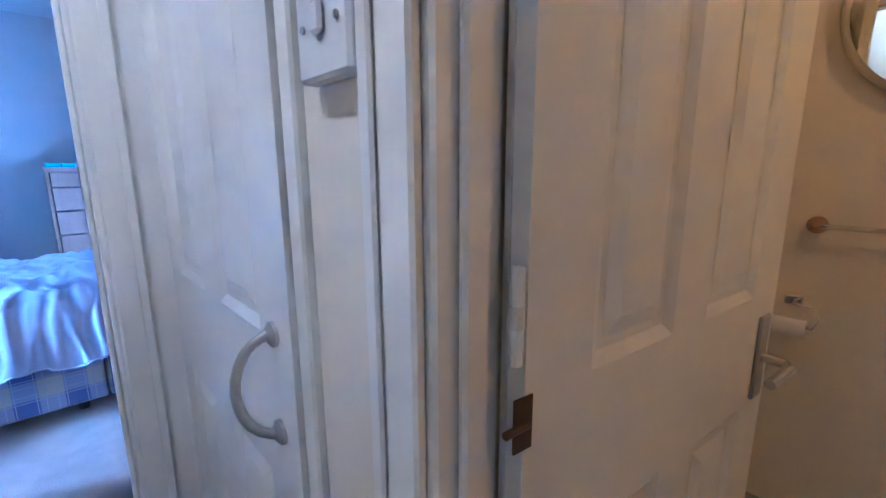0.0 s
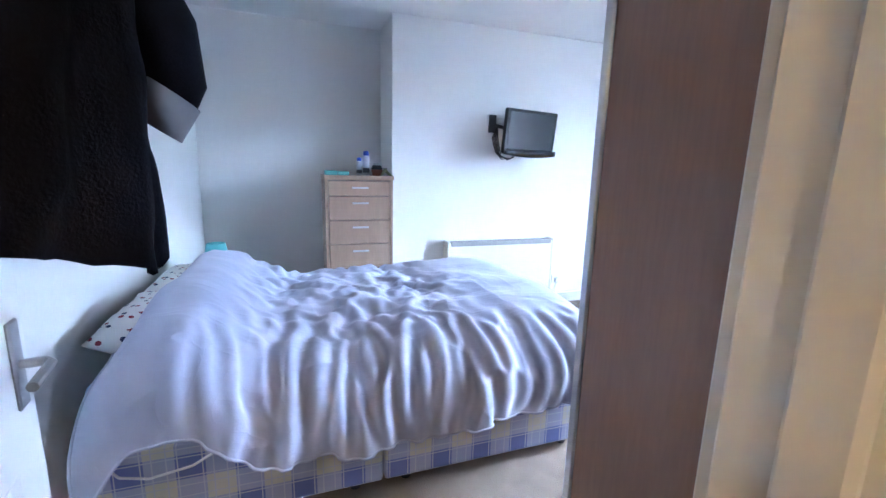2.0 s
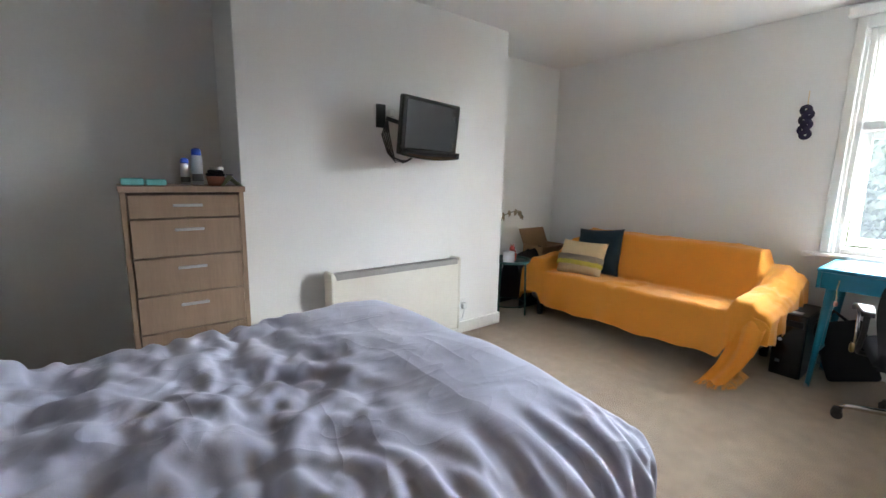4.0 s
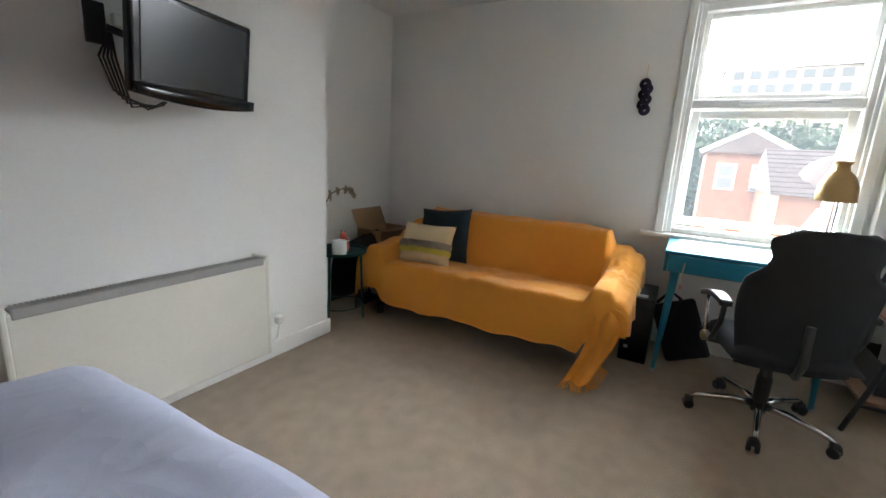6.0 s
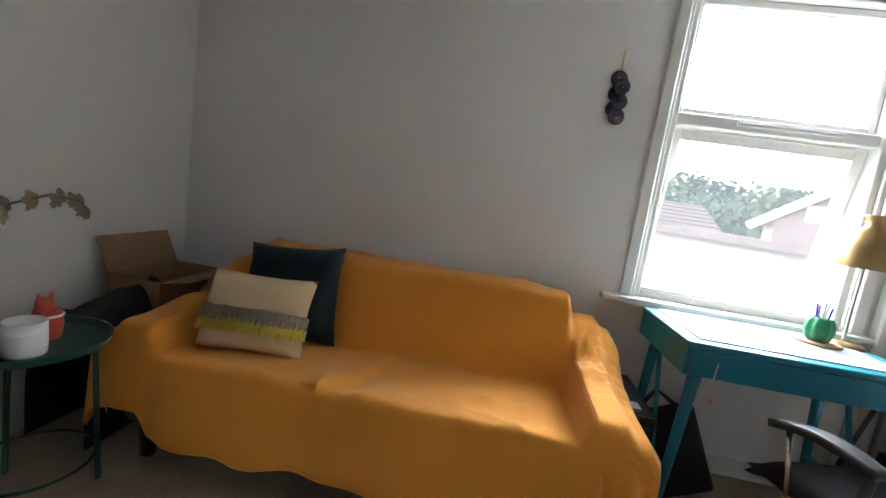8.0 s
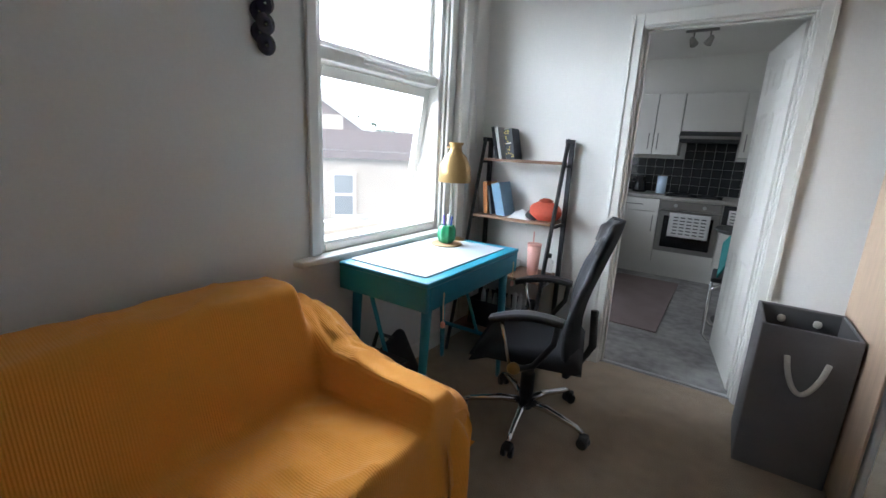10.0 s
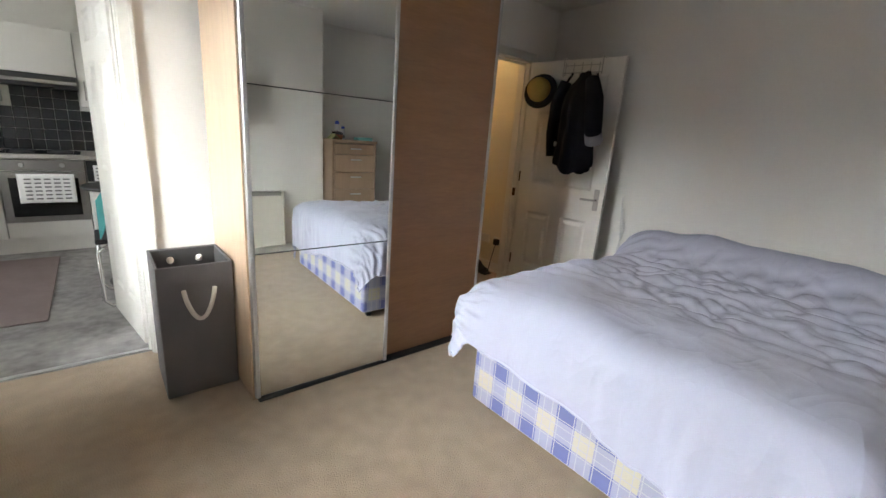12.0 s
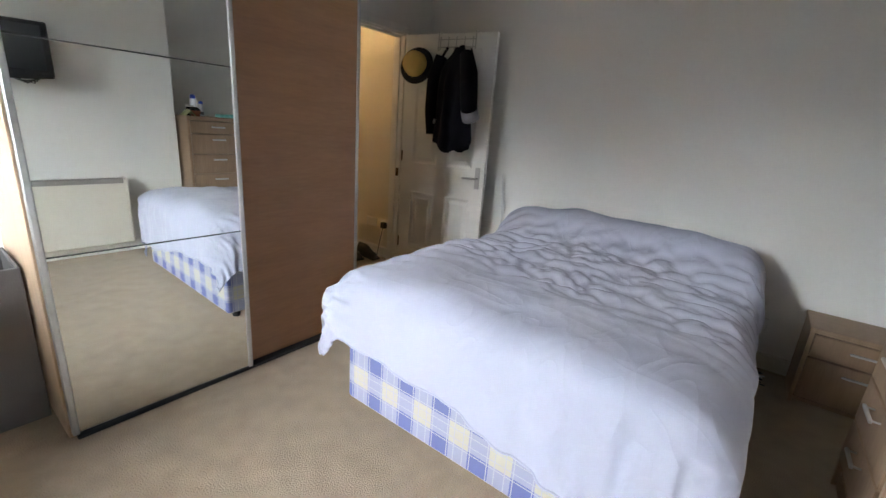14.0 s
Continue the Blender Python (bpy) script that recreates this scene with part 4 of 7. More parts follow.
def throw_point(u, v):
    ys, ye = SY0 - 0.02, SY1 + 0.02
    y = ys - 0.30 + v * (ye - ys + 0.60)
    over = max(0.0, ys - y, y - ye)
    yc = min(max(y, ys), ye)
    side = 1 if y < (ys + ye) / 2 else -1
    e = min(yc - ys, ye - yc)
    w = smoothstep(0.20, 0.145, e)
    x, z = poly([(a[0] + (b[0] - a[0]) * w, a[1] + (b[1] - a[1]) * w) for a, b in zip(SEAT, ARM)], u)
    z -= 0.05 * smoothstep(0.06, 0.0, e) * (1 if u < 0.8 else 0.4)
    sag = 0.012 * fbm(x * 3, yc * 3, 2.0) + 0.006 * fbm(x * 8, yc * 8, 4.0)
    crease = 0.010 * (1 - abs(math.sin(yc * 4.3 + x * 5 + 2 * fbm(x * 2, yc * 2, 7)))) ** 3
    # pleats gathered over the arm and where it meets the back
    gather = w * smoothstep(0.20, 0.34, u) * smoothstep(0.62, 0.42, u)
    pleat = abs(math.sin(yc * 48 + x * 9 + 2.5 * fbm(x * 5, yc * 5, 9.0))) ** 0.6 - 0.6
    if z > 0.3:
        z += sag + crease + 0.013 * gather * pleat
    # a slack fold along the middle of the seat
    mid = math.exp(-((yc - 3.86 + 0.25 * (x - 3.4)) / 0.035) ** 2) * smoothstep(3.78, 3.55, x)
    z -= 0.016 * mid * (1 if z > 0.3 else 0)
    front = smoothstep(0.80, 1.0, u)
    x -= front * (0.018 * math.sin(yc * 9 + 2 * fbm(yc * 2, 1, 1)) + 0.012 * math.sin(yc * 23))
    z += front * 0.022 * fbm(yc * 2.2, 0.5, 6)
    if over > 0:
        r = 0.05
        drop = over
        if side < 0:
            z = max(z - drop * 1.25, 0.14 + 0.04 * fbm(x * 3, 3, 1))
        else:
            z = max(z - drop * 0.95, 0.30 + 0.10 * fbm(x * 3, 8, 1))
        fold = 0.024 * (1.6 * abs(math.sin(x * 17 + 2 * fbm(x * 4, 2, 2))) ** 0.7 - 1) * smoothstep(0.02, 0.2, over)
        yo = min(over, r) * 0.8 + 0.02 + fold
        yc = (ys - yo) if side > 0 else (ye + yo)
    return Vector((x, yc, z))


th = thing("sofa_throw", "mustard yellow ribbed cotton throw draped over the sofa", "throw")
part("cloth", sheet(bmesh.new(), 150, 280, throw_point), THROW, th, "", True)


def tail_point(u, v):
    # corner of the throw that hangs to the carpet
    z = 0.47 - u * 0.445
    wdt = 0.17 * (1 - 0.25 * u)
    y = 2.91 + (v - 0.3) * wdt + 0.13 * u * u
    x = 3.375 - 0.065 * smoothstep(0.0, 0.25, u) - 0.05 * u + 0.022 * math.sin(v * 9 + 2 * u) - 0.10 * smoothstep(0.75, 1.0, u)
    return Vector((x, y - 0.02, max(z, 0.012)))


part("hanging_corner", sheet(bmesh.new(), 24, 20, tail_point), THROW, th, "loose corner hanging to the carpet", True)
rnd = random.Random(4)
bm = bmesh.new()
for k in range(16):
    p = tail_point(1.0, k / 15)
    q = p + Vector((-0.05 - rnd.random() * 0.02, rnd.uniform(-0.025, 0.015), -0.006))
    tube(bm, [p, (p + q) / 2 + Vector((0, rnd.uniform(-0.01, 0.01), 0.004)), q], 0.004, 5)
for k in range(14):
    p = tail_point(0.80 + 0.2 * k / 13, 0.0)
    tube(bm, [p, p + Vector((rnd.uniform(-0.01, 0.01), -0.03, -0.012)), p + Vector((rnd.uniform(-0.02, 0.02), -0.045, -0.03 if p.z > 0.04 else -0.004))], 0.0035, 5)
tagged(part("fringe", bm, THROW, th, "knotted fringe"), kind="stuff")
bm = bmesh.new()
for k in range(12):
    x = 3.42 + 0.035 * k
    tube(bm, [(x, SY1 + 0.095, 0.16), (x + rnd.uniform(-0.01, 0.01), SY1 + 0.10, 0.10), (x + rnd.uniform(-0.015, 0.015), SY1 + 0.10, 0.04)], 0.004, 5)
tagged(part("fringe", bm, CREAM, th, "pale knotted fringe"), kind="stuff")

c1 = solid("cushion", pillow_mesh(0.44, 0.44, 0.15, 3), NAVY, "dark teal velvet square cushion leaning on the sofa back", "cushion", group="sofa cushions", smooth=True)
c1.matrix_world = pose(3.80, 4.30, 0.625, 0, -72, 3) @ pose(0, 0, 0, 0, 0, 5)
c2 = thing("cushion", "cream cushion with taupe and yellow fringed bands", "cushion", group="sofa cushions")
cc = part("cover", pillow_mesh(0.33, 0.43, 0.17, 5), CREAM, c2, "", True)
def band(u, v, x0, x1, seed):
    b = 2 * v - 1
    x = x0 + (x1 - x0) * u
    a = x / 0.165
    k = (max(0, 1 - a ** 4) * max(0, 1 - b ** 4)) ** 0.45
    return Vector((x, b * 0.213, 0.090 * k * (1 + 0.18 * fbm(a * 1.5 + 5, b * 1.5, 1)) + 0.008 + 0.004 * math.sin(b * 60 + seed)))
rnd = random.Random(21)
for nm, m, x0, ln, lab in (("taupe_fringe", TAUPE, -0.006, 0.050, "taupe tufted fringe"), ("yellow_fringe", YELLOW, 0.042, 0.044, "yellow tufted fringe")):
    bm = sheet(bmesh.new(), 4, 60, lambda u, v: band(u, v, x0, x0 + ln * 0.7, 0), 0.004)
    for k in range(230):
        v = rnd.random()
        u0, u1 = rnd.uniform(-0.1, 0.45), rnd.uniform(0.8, 1.15)
        p, q = band(u0, v, x0, x0 + ln, 0), band(u1, min(1, max(0, v + rnd.uniform(-0.03, 0.03))), x0, x0 + ln, 0)
        lift = Vector((0, 0, rnd.uniform(0.004, 0.014)))
        tube(bm, [p, (p + q) / 2 + lift, q + lift * 0.6], 0.0032, 4)
    tagged(part(nm, bm, m, c2, lab), kind="stuff")
c2.matrix_world = pose(3.60, 4.34, 0.575, 0, 0, 8) @ pose(0, 0, 0, 0, 114, 0) @ pose(0, 0, 0, 0, 0, 0) @ Matrix.Rotation(math.pi, 4, "X")

# ---- desk ----
desk = thing("writing_desk", "teal lacquered writing desk with splayed legs by the window", "desk")
DX0, DX1, DY0, DY1, DZ = 3.62, 4.12, 1.86, 2.71, 0.78
part("desktop", bx(DX0, DX1, DY0, DY1, DZ - 0.022, DZ, bevel=0.004), TEAL, desk)
part("apron", bx(DX0 + 0.004, DX1, DY1 - 0.022, DY1 - 0.004, DZ - 0.125, DZ - 0.0225, bevel=0.002), TEAL, desk)
part("apron", bx(DX0 + 0.004, DX1, DY0 + 0.004, DY0 + 0.022, DZ - 0.125, DZ - 0.0225, bevel=0.002), TEAL, desk)
part("drawer_front", bx(DX0 + 0.002, DX0 + 0.022, DY0 + 0.025, DY1 - 0.025, DZ - 0.123, DZ - 0.025, bevel=0.003), TEAL, desk)
part("back_rail", bx(DX1 - 0.02, DX1, DY0 + 0.025, DY1 - 0.025, DZ - 0.12, DZ - 0.0225), TEAL, desk)
part("bottom_panel", bx(DX0 + 0.025, DX1 - 0.022, DY0 + 0.025, DY1 - 0.025, DZ - 0.122, DZ - 0.11), TEAL, desk)
for x, sx in ((DX0 + 0.05, -1), (DX1 - 0.05, 1)):
    for y, sy in ((DY0 + 0.07, -1), (DY1 - 0.07, 1)):
        lg = part("leg", tb([(x + sx * 0.0, y, DZ - 0.124), (x - 0.0 * sx, y + sy * 0.035, 0.0)], 0.02, 10, radii=[0.024, 0.013]), TEAL, desk, smooth=True)
        part("foot_pad", lt([(0, 0), (0.014, 0), (0.014, 0.02), (0, 0.02)], 10, (x, y + sy * 0.036, 0)), SATIN, lg)
for y, sy in ((DY0 + 0.05, 1), (DY1 - 0.05, -1)):
    part("side_stretcher", tb([(DX0 + 0.06, y, 0.24), (DX1 - 0.06, y, 0.24)], 0.012, 8), TEAL, desk)
    part("brace", tb([((DX0 + DX1) / 2 - 0.05, y, 0.24), ((DX0 + DX1) / 2 + 0.10, y, DZ - 0.125)], 0.010, 8), TEAL, desk)
mt = solid("desk_mat", bx(DX0 + 0.055, DX1 - 0.005, DY0 + 0.07, DY1 - 0.06, DZ + 0.0005, DZ + 0.005, bevel=0.002), MAT_GREY, "pale grey rectangular desk mat on the desk", "desk mat")

# desk lamp
dl = thing("desk_lamp", "gold metal desk lamp with a bell shade", "lamp", (4.02, 1.93, DZ))
part("base", lt([(0, 0), (0.075, 0), (0.078, 0.008), (0.03, 0.016), (0, 0.016)], 24), BRASS, dl, smooth=True)
part("stem", tb([(0.03, -0.02, 0.01), (0.035, -0.025, 0.30), (0.02, -0.015, 0.46), (0, 0, 0.50)], 0.006, 8), SATIN, dl)
sh = part("shade", lt([(0.092, 0.335), (0.094, 0.34), (0.088, 0.42), (0.066, 0.475), (0.036, 0.505), (0.032, 0.535), (0.044, 0.55), (0.042, 0.555), (0.03, 0.552), (0.026, 0.53), (0.033, 0.503), (0.062, 0.472), (0.085, 0.418), (0.090, 0.338)], 28), BRASS, dl, "gold bell-shaped shade", True)
part("switch_knob", tb([(0.032, 0, 0.525), (0.058, 0.004, 0.53)], 0.006, 8), BRASS, sh)

# cactus pen pot on a cork mat
solid("cork_coaster", lt([(0, DZ + 0.0055), (0.085, DZ + 0.0055), (0.087, DZ + 0.010), (0.083, DZ + 0.014), (0, DZ + 0.014)], 28, (3.96, 2.075, 0)), CORK, "round cork coaster on the desk", "coaster")
pp = thing("pen_pot", "green cactus-shaped ceramic pot holding pens", "pen pot", (3.96, 2.075, DZ + 0.0142))
bm = bmesh.new()
n = 48
prof = [(0.030, 0), (0.042, 0.012), (0.050, 0.045), (0.046, 0.080), (0.036, 0.098), (0.030, 0.098), (0.030, 0.03)]
rings = [[bm.verts.new((r * (1 + 0.07 * math.cos(8 * 2 * math.pi * k / n)) * math.cos(2 * math.pi * k / n), r * (1 + 0.07 * math.cos(8 * 2 * math.pi * k / n)) * math.sin(2 * math.pi * k / n), z)) for k in range(n)] for r, z in prof]
for a, b in zip(rings, rings[1:]):
    for k in range(n):
        bm.faces.new((a[k], a[(k + 1) % n], b[(k + 1) % n], b[k]))
bm.faces.new(rings[0]); bm.faces.new(rings[-1])
part("pot", bm, CACTUS, pp, "ribbed green ceramic pot", True)
for k, m in enumerate((VIOLET, VIOLET, ALU, BLUECAP, WHITE)):
    a = k * 1.3
    part("pen", tb([(0.012 * math.cos(a), 0.012 * math.sin(a), 0.034), (0.026 * math.cos(a), 0.026 * math.sin(a), 0.145 + 0.01 * (k % 3))], 0.0045, 6), m, pp)

# ---- office chair ----
oc = thing("office_chair", "black mesh-backed office chair with chrome star base", "office chair", (3.38, 2.172, 0), 0)
for k in range(5):
    a = math.radians(100 + 72 * k)
    d = Vector((math.cos(a), math.sin(a), 0))
    lg = part("leg", tb([Vector((0, 0, 0.10)) + d * 0.03, Vector((0, 0, 0.105)) + d * 0.12, Vector((0, 0, 0.085)) + d * 0.27, Vector((0, 0, 0.07)) + d * 0.305], 0.014, 8, radii=[0.020, 0.018, 0.014, 0.012]), CHROME, oc, "chrome base leg", True)
    c = d * 0.31
    side = Vector((-d.y, d.x, 0))
    for s in (-1, 1):
        cw = shift(lt([(0, -0.010), (0.024, -0.010), (0.027, 0), (0.024, 0.010), (0, 0.010)], 14), Matrix.Translation(c + side * 0.016 * s + Vector((0, 0, 0.027))) @ side.to_track_quat("Z", "Y").to_matrix().to_4x4())
        part("castor_wheel", cw, BLACKP, lg)
    part("castor_hood", bx(c.x - 0.022, c.x + 0.022, c.y - 0.022, c.y + 0.022, 0.035, 0.066, bevel=0.010, seg=2), BLACKP, lg)
part("gas_lift", lt([(0, 0.06), (0.034, 0.065), (0.034, 0.25), (0.028, 0.26), (0.024, 0.40), (0, 0.40)], 16), BLACKP, oc)
part("mechanism", bx(-0.10, 0.10, -0.08, 0.08, 0.36, 0.41, bevel=0.012), BLACKP, oc)
# the chair faces the window with its back to the room's middle
SEATDIR = math.radians(14)


def to_chair(bm):
    return shift(bm, Matrix.Rotation(SEATDIR, 4, "Z"))


def seat_fn(u, v):
    a, b = 2 * u - 1, 2 * v - 1
    k = (max(0, 1 - a ** 6) * max(0, 1 - b ** 6)) ** 0.5
    return Vector((a * 0.24, b * 0.25, 0.415 + 0.075 * k - 0.018 * (1 - a * a) * (1 - b * b) - 0.03 * smoothstep(0.6, 1, a)))


bm = sheet(bmesh.new(), 18, 18, seat_fn)
sheet(bm, 18, 18, lambda u, v: Vector(((2 * u - 1) * 0.24, (2 * v - 1) * 0.25, 0.414)))
bmesh.ops.remove_doubles(bm, verts=bm.verts, dist=0.0015)
part("seat", to_chair(bm), BLACKF, oc, "black padded seat", True)


def back_fn(u, v):
    z = 0.38 + u * 0.655
    wdt = 0.245 - 0.02 * math.cos(u * 6) - 0.055 * smoothstep(0.62, 0.75, u) + 0.04 * smoothstep(0.78, 0.9, u) - 0.09 * smoothstep(0.93, 1.0, u)
    b = 2 * v - 1
    f = -0.235 - 0.02 * u + 0.05 * (b * b) - 0.06 * u ** 2.6 + 0.025 * math.sin(u * 5)
    return Vector((f, b * wdt, z))


part("backrest", to_chair(sheet(bmesh.new(), 30, 14, back_fn, 0.022)), BLACKF, oc, "tall curved black mesh backrest", True)
part("headrest", to_chair(sheet(bmesh.new(), 8, 12, lambda u, v: back_fn(0.80 + 0.19 * u, 0.06 + 0.88 * v) + Vector((0.014, 0, 0)), 0.03)), mat("black_leatherette", (0.02, 0.02, 0.022), 0.45), oc, "padded black headrest", True)
part("back_stem", to_chair(tb([(-0.05, 0, 0.385), (-0.24, 0, 0.375), (-0.275, 0, 0.45), (-0.265, 0, 0.62)], 0.018, 8)), BLACKP, oc, smooth=True)
for s in (-1, 1):
    y = s * 0.285
    pad = to_chair(sheet(bmesh.new(), 14, 5, lambda u, v: Vector((-0.15 + 0.30 * u, y + (v - 0.5) * (0.05 + 0.015 * math.sin(u * 3)), 0.655 + 0.018 * math.sin(u * math.pi) - 0.03 * u * u)), 0.024))
    am = part("arm_pad", pad, BLACKP, oc, "black plastic arm pad", True)
    part("arm_loop", to_chair(tb([(-0.13, y, 0.645), (-0.12, y, 0.55), (-0.05, y, 0.44), (0.02, y - s * 0.01, 0.40), (0.02, y - s * 0.10, 0.39)], 0.013, 8)), BLACKP, am, smooth=True)
    part("arm_post", to_chair(tb([(0.10, y, 0.63), (0.05, y, 0.42)], 0.009, 8)), CHROME, am, "chrome arm strut", True)
    part("arm_bolt", to_chair(shift(lt([(0, 0), (0.026, 0), (0.028, 0.012), (0.02, 0.018), (0, 0.018)], 16), pose(0.03, y + s * 0.004, 0.415, -90 * s, 0, 0))), BRASS, am, "round metal boss", True)

# ---- ladder shelf ----
ls = thing("ladder_shelf", "rustic brown ladder shelf with dark grey steel frame", "shelf")
SX0, SX1 = 3.535, 4.115
for x in (SX0, SX1 - 0.025):
    fr = part("front_post", tb([(x + 0.012, 1.80, 0.0), (x + 0.012, 1.44, 1.385)], 0.013, 4), FRAMEG, ls)
    part("back_post", bx(x, x + 0.025, YK + 0.02, YK + 0.045, 0, 1.385), FRAMEG, ls)
    part("top_bar", bx(x, x + 0.025, YK + 0.0455, 1.455, 1.36, 1.385), FRAMEG, ls)
for z, yf in ((0.16, 1.755), (0.53, 1.66), (0.875, 1.575), (1.235, 1.48)):
    part("shelf_board", bx(SX0 + 0.026, SX1 - 0.026, YK + 0.046, yf, z, z + 0.018, bevel=0.002), RUSTIC, ls, "rustic brown board")
    for x in (SX0, SX1 - 0.025):
        part("side_bar", bx(x + 0.004, x + 0.021, YK + 0.046, yf, z - 0.014, z - 0.0005), FRAMEG, ls)


def book(x, y, z, w, h, d, m, lean, label, dots=False):
    """Book with its spine to the room, leaning about y."""
    b = thing("book", label, "book", (x, y, z), 0, group="books on the shelf")
    cov = part("cover", box(box(bx(0, 0.003, 0, d, 0, h), w - 0.003, w, 0, d, 0, h), 0.0031, w - 0.0031, d - 0.003, d, 0, h), m, b)
    part("pages", bx(0.0032, w - 0.0032, 0.004, d - 0.0035, 0.004, h - 0.004), PAPER, b)
    if dots:
        rr = random.Random(2)
        for k in range(26):
            xx, zz = rr.uniform(0.003, w - 0.010), rr.uniform(0.012, h - 0.015)
            part("dot", bx(xx, xx + 0.007, d, d + 0.0012, zz, zz + 0.007), DOTS, cov)
        part("title_bar", bx(w * 0.2, w * 0.8, d, d + 0.0014, h * 0.52, h * 0.56), PAPER, cov)
    b.matrix_world = pose(x, y, z, 0, lean, 0)
    return b


Y1 = 1.36
S1 = 1.2535
book(3.995, Y1, S1, 0.018, 0.205, 0.10, DARKBOOK, 13, "thin dark notebook leaning on the top shelf")
book(3.965, Y1, S1, 0.022, 0.205, 0.10, PAPER, 14, "white notebook leaning on the top shelf")
book(3.87, Y1 - 0.005, S1 + 0.0005, 0.060, 0.195, 0.115, DARKBOOK, 12, "navy book with yellow print on the top shelf", True)
S2 = 0.8935
book(4.015, Y1, S2, 0.030, 0.21, 0.15, ORANGE, 6, "orange book leaning on the middle shelf")
book(3.985, Y1, S2, 0.014, 0.19, 0.15, DARKBOOK, 10, "dark book leaning on the middle shelf")
book(3.885, Y1, S2, 0.060, 0.22, 0.16, BLUE, 15, "large pale blue book leaning on the middle shelf")

# small things on the shelf


def bag_point(u, v):
    a = 2 * math.pi * u
    r = 0.075 * math.sin(math.pi * min(v * 0.9 + 0.12, 1)) ** 0.6 * (1 + 0.10 * fbm(math.cos(a) * 2, math.sin(a) * 2, v * 3)) + 0.02
    return Vector((r * math.cos(a) * 1.1, r * 0.75 * math.sin(a), 0.002 + v * 0.12))


rb = thing("coral_pouch", "coral red fabric pouch with a loop on the shelf", "pouch", (3.635, 1.47, S2))
part("body", sheet(bmesh.new(), 28, 12, bag_point), RED, rb, "", True)
part("lid", lt([(0, 0.118), (0.04, 0.116), (0.045, 0.124), (0.02, 0.135), (0, 0.136)], 16), RED, rb, "", True)
part("strap", tb([(0.03, -0.02, 0.12), (0.0, -0.075, 0.11), (-0.02, -0.072, 0.06), (0.02, -0.07, 0.03)], 0.006, 6), RED, rb, smooth=True)
wc = thing("folded_cloth", "crumpled white and black cloth on the shelf", "cloth", (3.78, 1.49, S2))
part("white_fold", sheet(bmesh.new(), 14, 14, lambda u, v: Vector(((u - 0.5) * 0.15, (v - 0.5) * 0.13, 0.002 + 0.045 * math.sin(math.pi * u) * math.sin(math.pi * v) * (1 + 0.5 * fbm(u * 4, v * 4)))), 0.004), PAPER, wc, "", True)
part("black_fold", sheet(bmesh.new(), 12, 12, lambda u, v: Vector(((u - 0.5) * 0.10 - 0.06, (v - 0.5) * 0.10, 0.004 + 0.055 * math.sin(math.pi * u) * math.sin(math.pi * v))), 0.004), BLACKF, wc, "", True)
part("black_stub", tb([(-0.075, -0.01, 0.04), (-0.078, -0.01, 0.085)], 0.007, 8), BLACKP, wc)
tm = thing("tumbler", "tall pink tumbler with a straw on the shelf", "tumbler", (3.66, 1.53, 0.5485))
part("cup", lt([(0, 0), (0.030, 0), (0.034, 0.01), (0.043, 0.19), (0, 0.19)], 24), PINK, tm, smooth=True)
part("lid", lt([(0, 0.1905), (0.045, 0.1905), (0.045, 0.202), (0, 0.204)], 24), PINK, tm)
part("straw", tb([(0.008, 0, 0.203), (0.014, -0.01, 0.275)], 0.004, 8), PINK, tm)
bt = thing("clear_bottle", "small clear bottle with a dark cap on the shelf", "bottle", (3.585, 1.45, 0.5485))
part("body", lt([(0, 0), (0.026, 0), (0.028, 0.09), (0.012, 0.105), (0.012, 0.11), (0, 0.11)], 16), glass_mat("bottle_glass", 0.05), bt, smooth=True)
part("cap", lt([(0, 0.1102), (0.014, 0.1102), (0.014, 0.135), (0, 0.135)], 14), BLACKP, bt)
pb = solid("paper_stack", bx(3.80, 4.02, 1.40, 1.60, 0.549, 0.60, bevel=0.004), PAPER, "stack of white papers on the shelf", "papers")
bk = thing("storage_box", "dark box of odds and ends on the lowest shelf", "box", (3.66, 1.42, 0.1785))
part("box", box(box(box(box(bx(0, 0.36, 0, 0.26, 0, 0.006), 0, 0.006, 0, 0.26, 0.0061, 0.17), 0.354, 0.36, 0, 0.26, 0.0061, 0.17), 0.0061, 0.3539, 0, 0.006, 0.0061, 0.17), 0.0061, 0.3539, 0.254, 0.26, 0.0061, 0.17), BLACKP, bk)
rr = random.Random(8)
for k in range(9):
    x, y = 0.04 + 0.033 * k, rr.uniform(0.06, 0.2)
    part("item", lt([(0, 0.007), (0.016, 0.007), (0.016, 0.15 + 0.06 * rr.random()), (0.008, 0.22), (0, 0.225)], 10, (x, y, 0)), rr.choice([ALU, WHITE, BLACKP, SATIN]), bk)

# ---- laundry hamper ----
hp = thing("laundry_hamper", "grey canvas laundry hamper with white rope handles", "hamper", (2.345, 1.70, 0))


def ham_wall(x0, x1, y0, y1, h, t):
    bm = bmesh.new()
    for a in ((x0, x1, y0, y0 + t), (x0, x1, y1 - t, y1), (x0, x0 + t, y0 + t + 0.0002, y1 - t - 0.0002), (x1 - t, x1, y0 + t + 0.0002, y1 - t - 0.0002)):
        box(bm, *a, 0, h, bevel=0.003)
    return bm


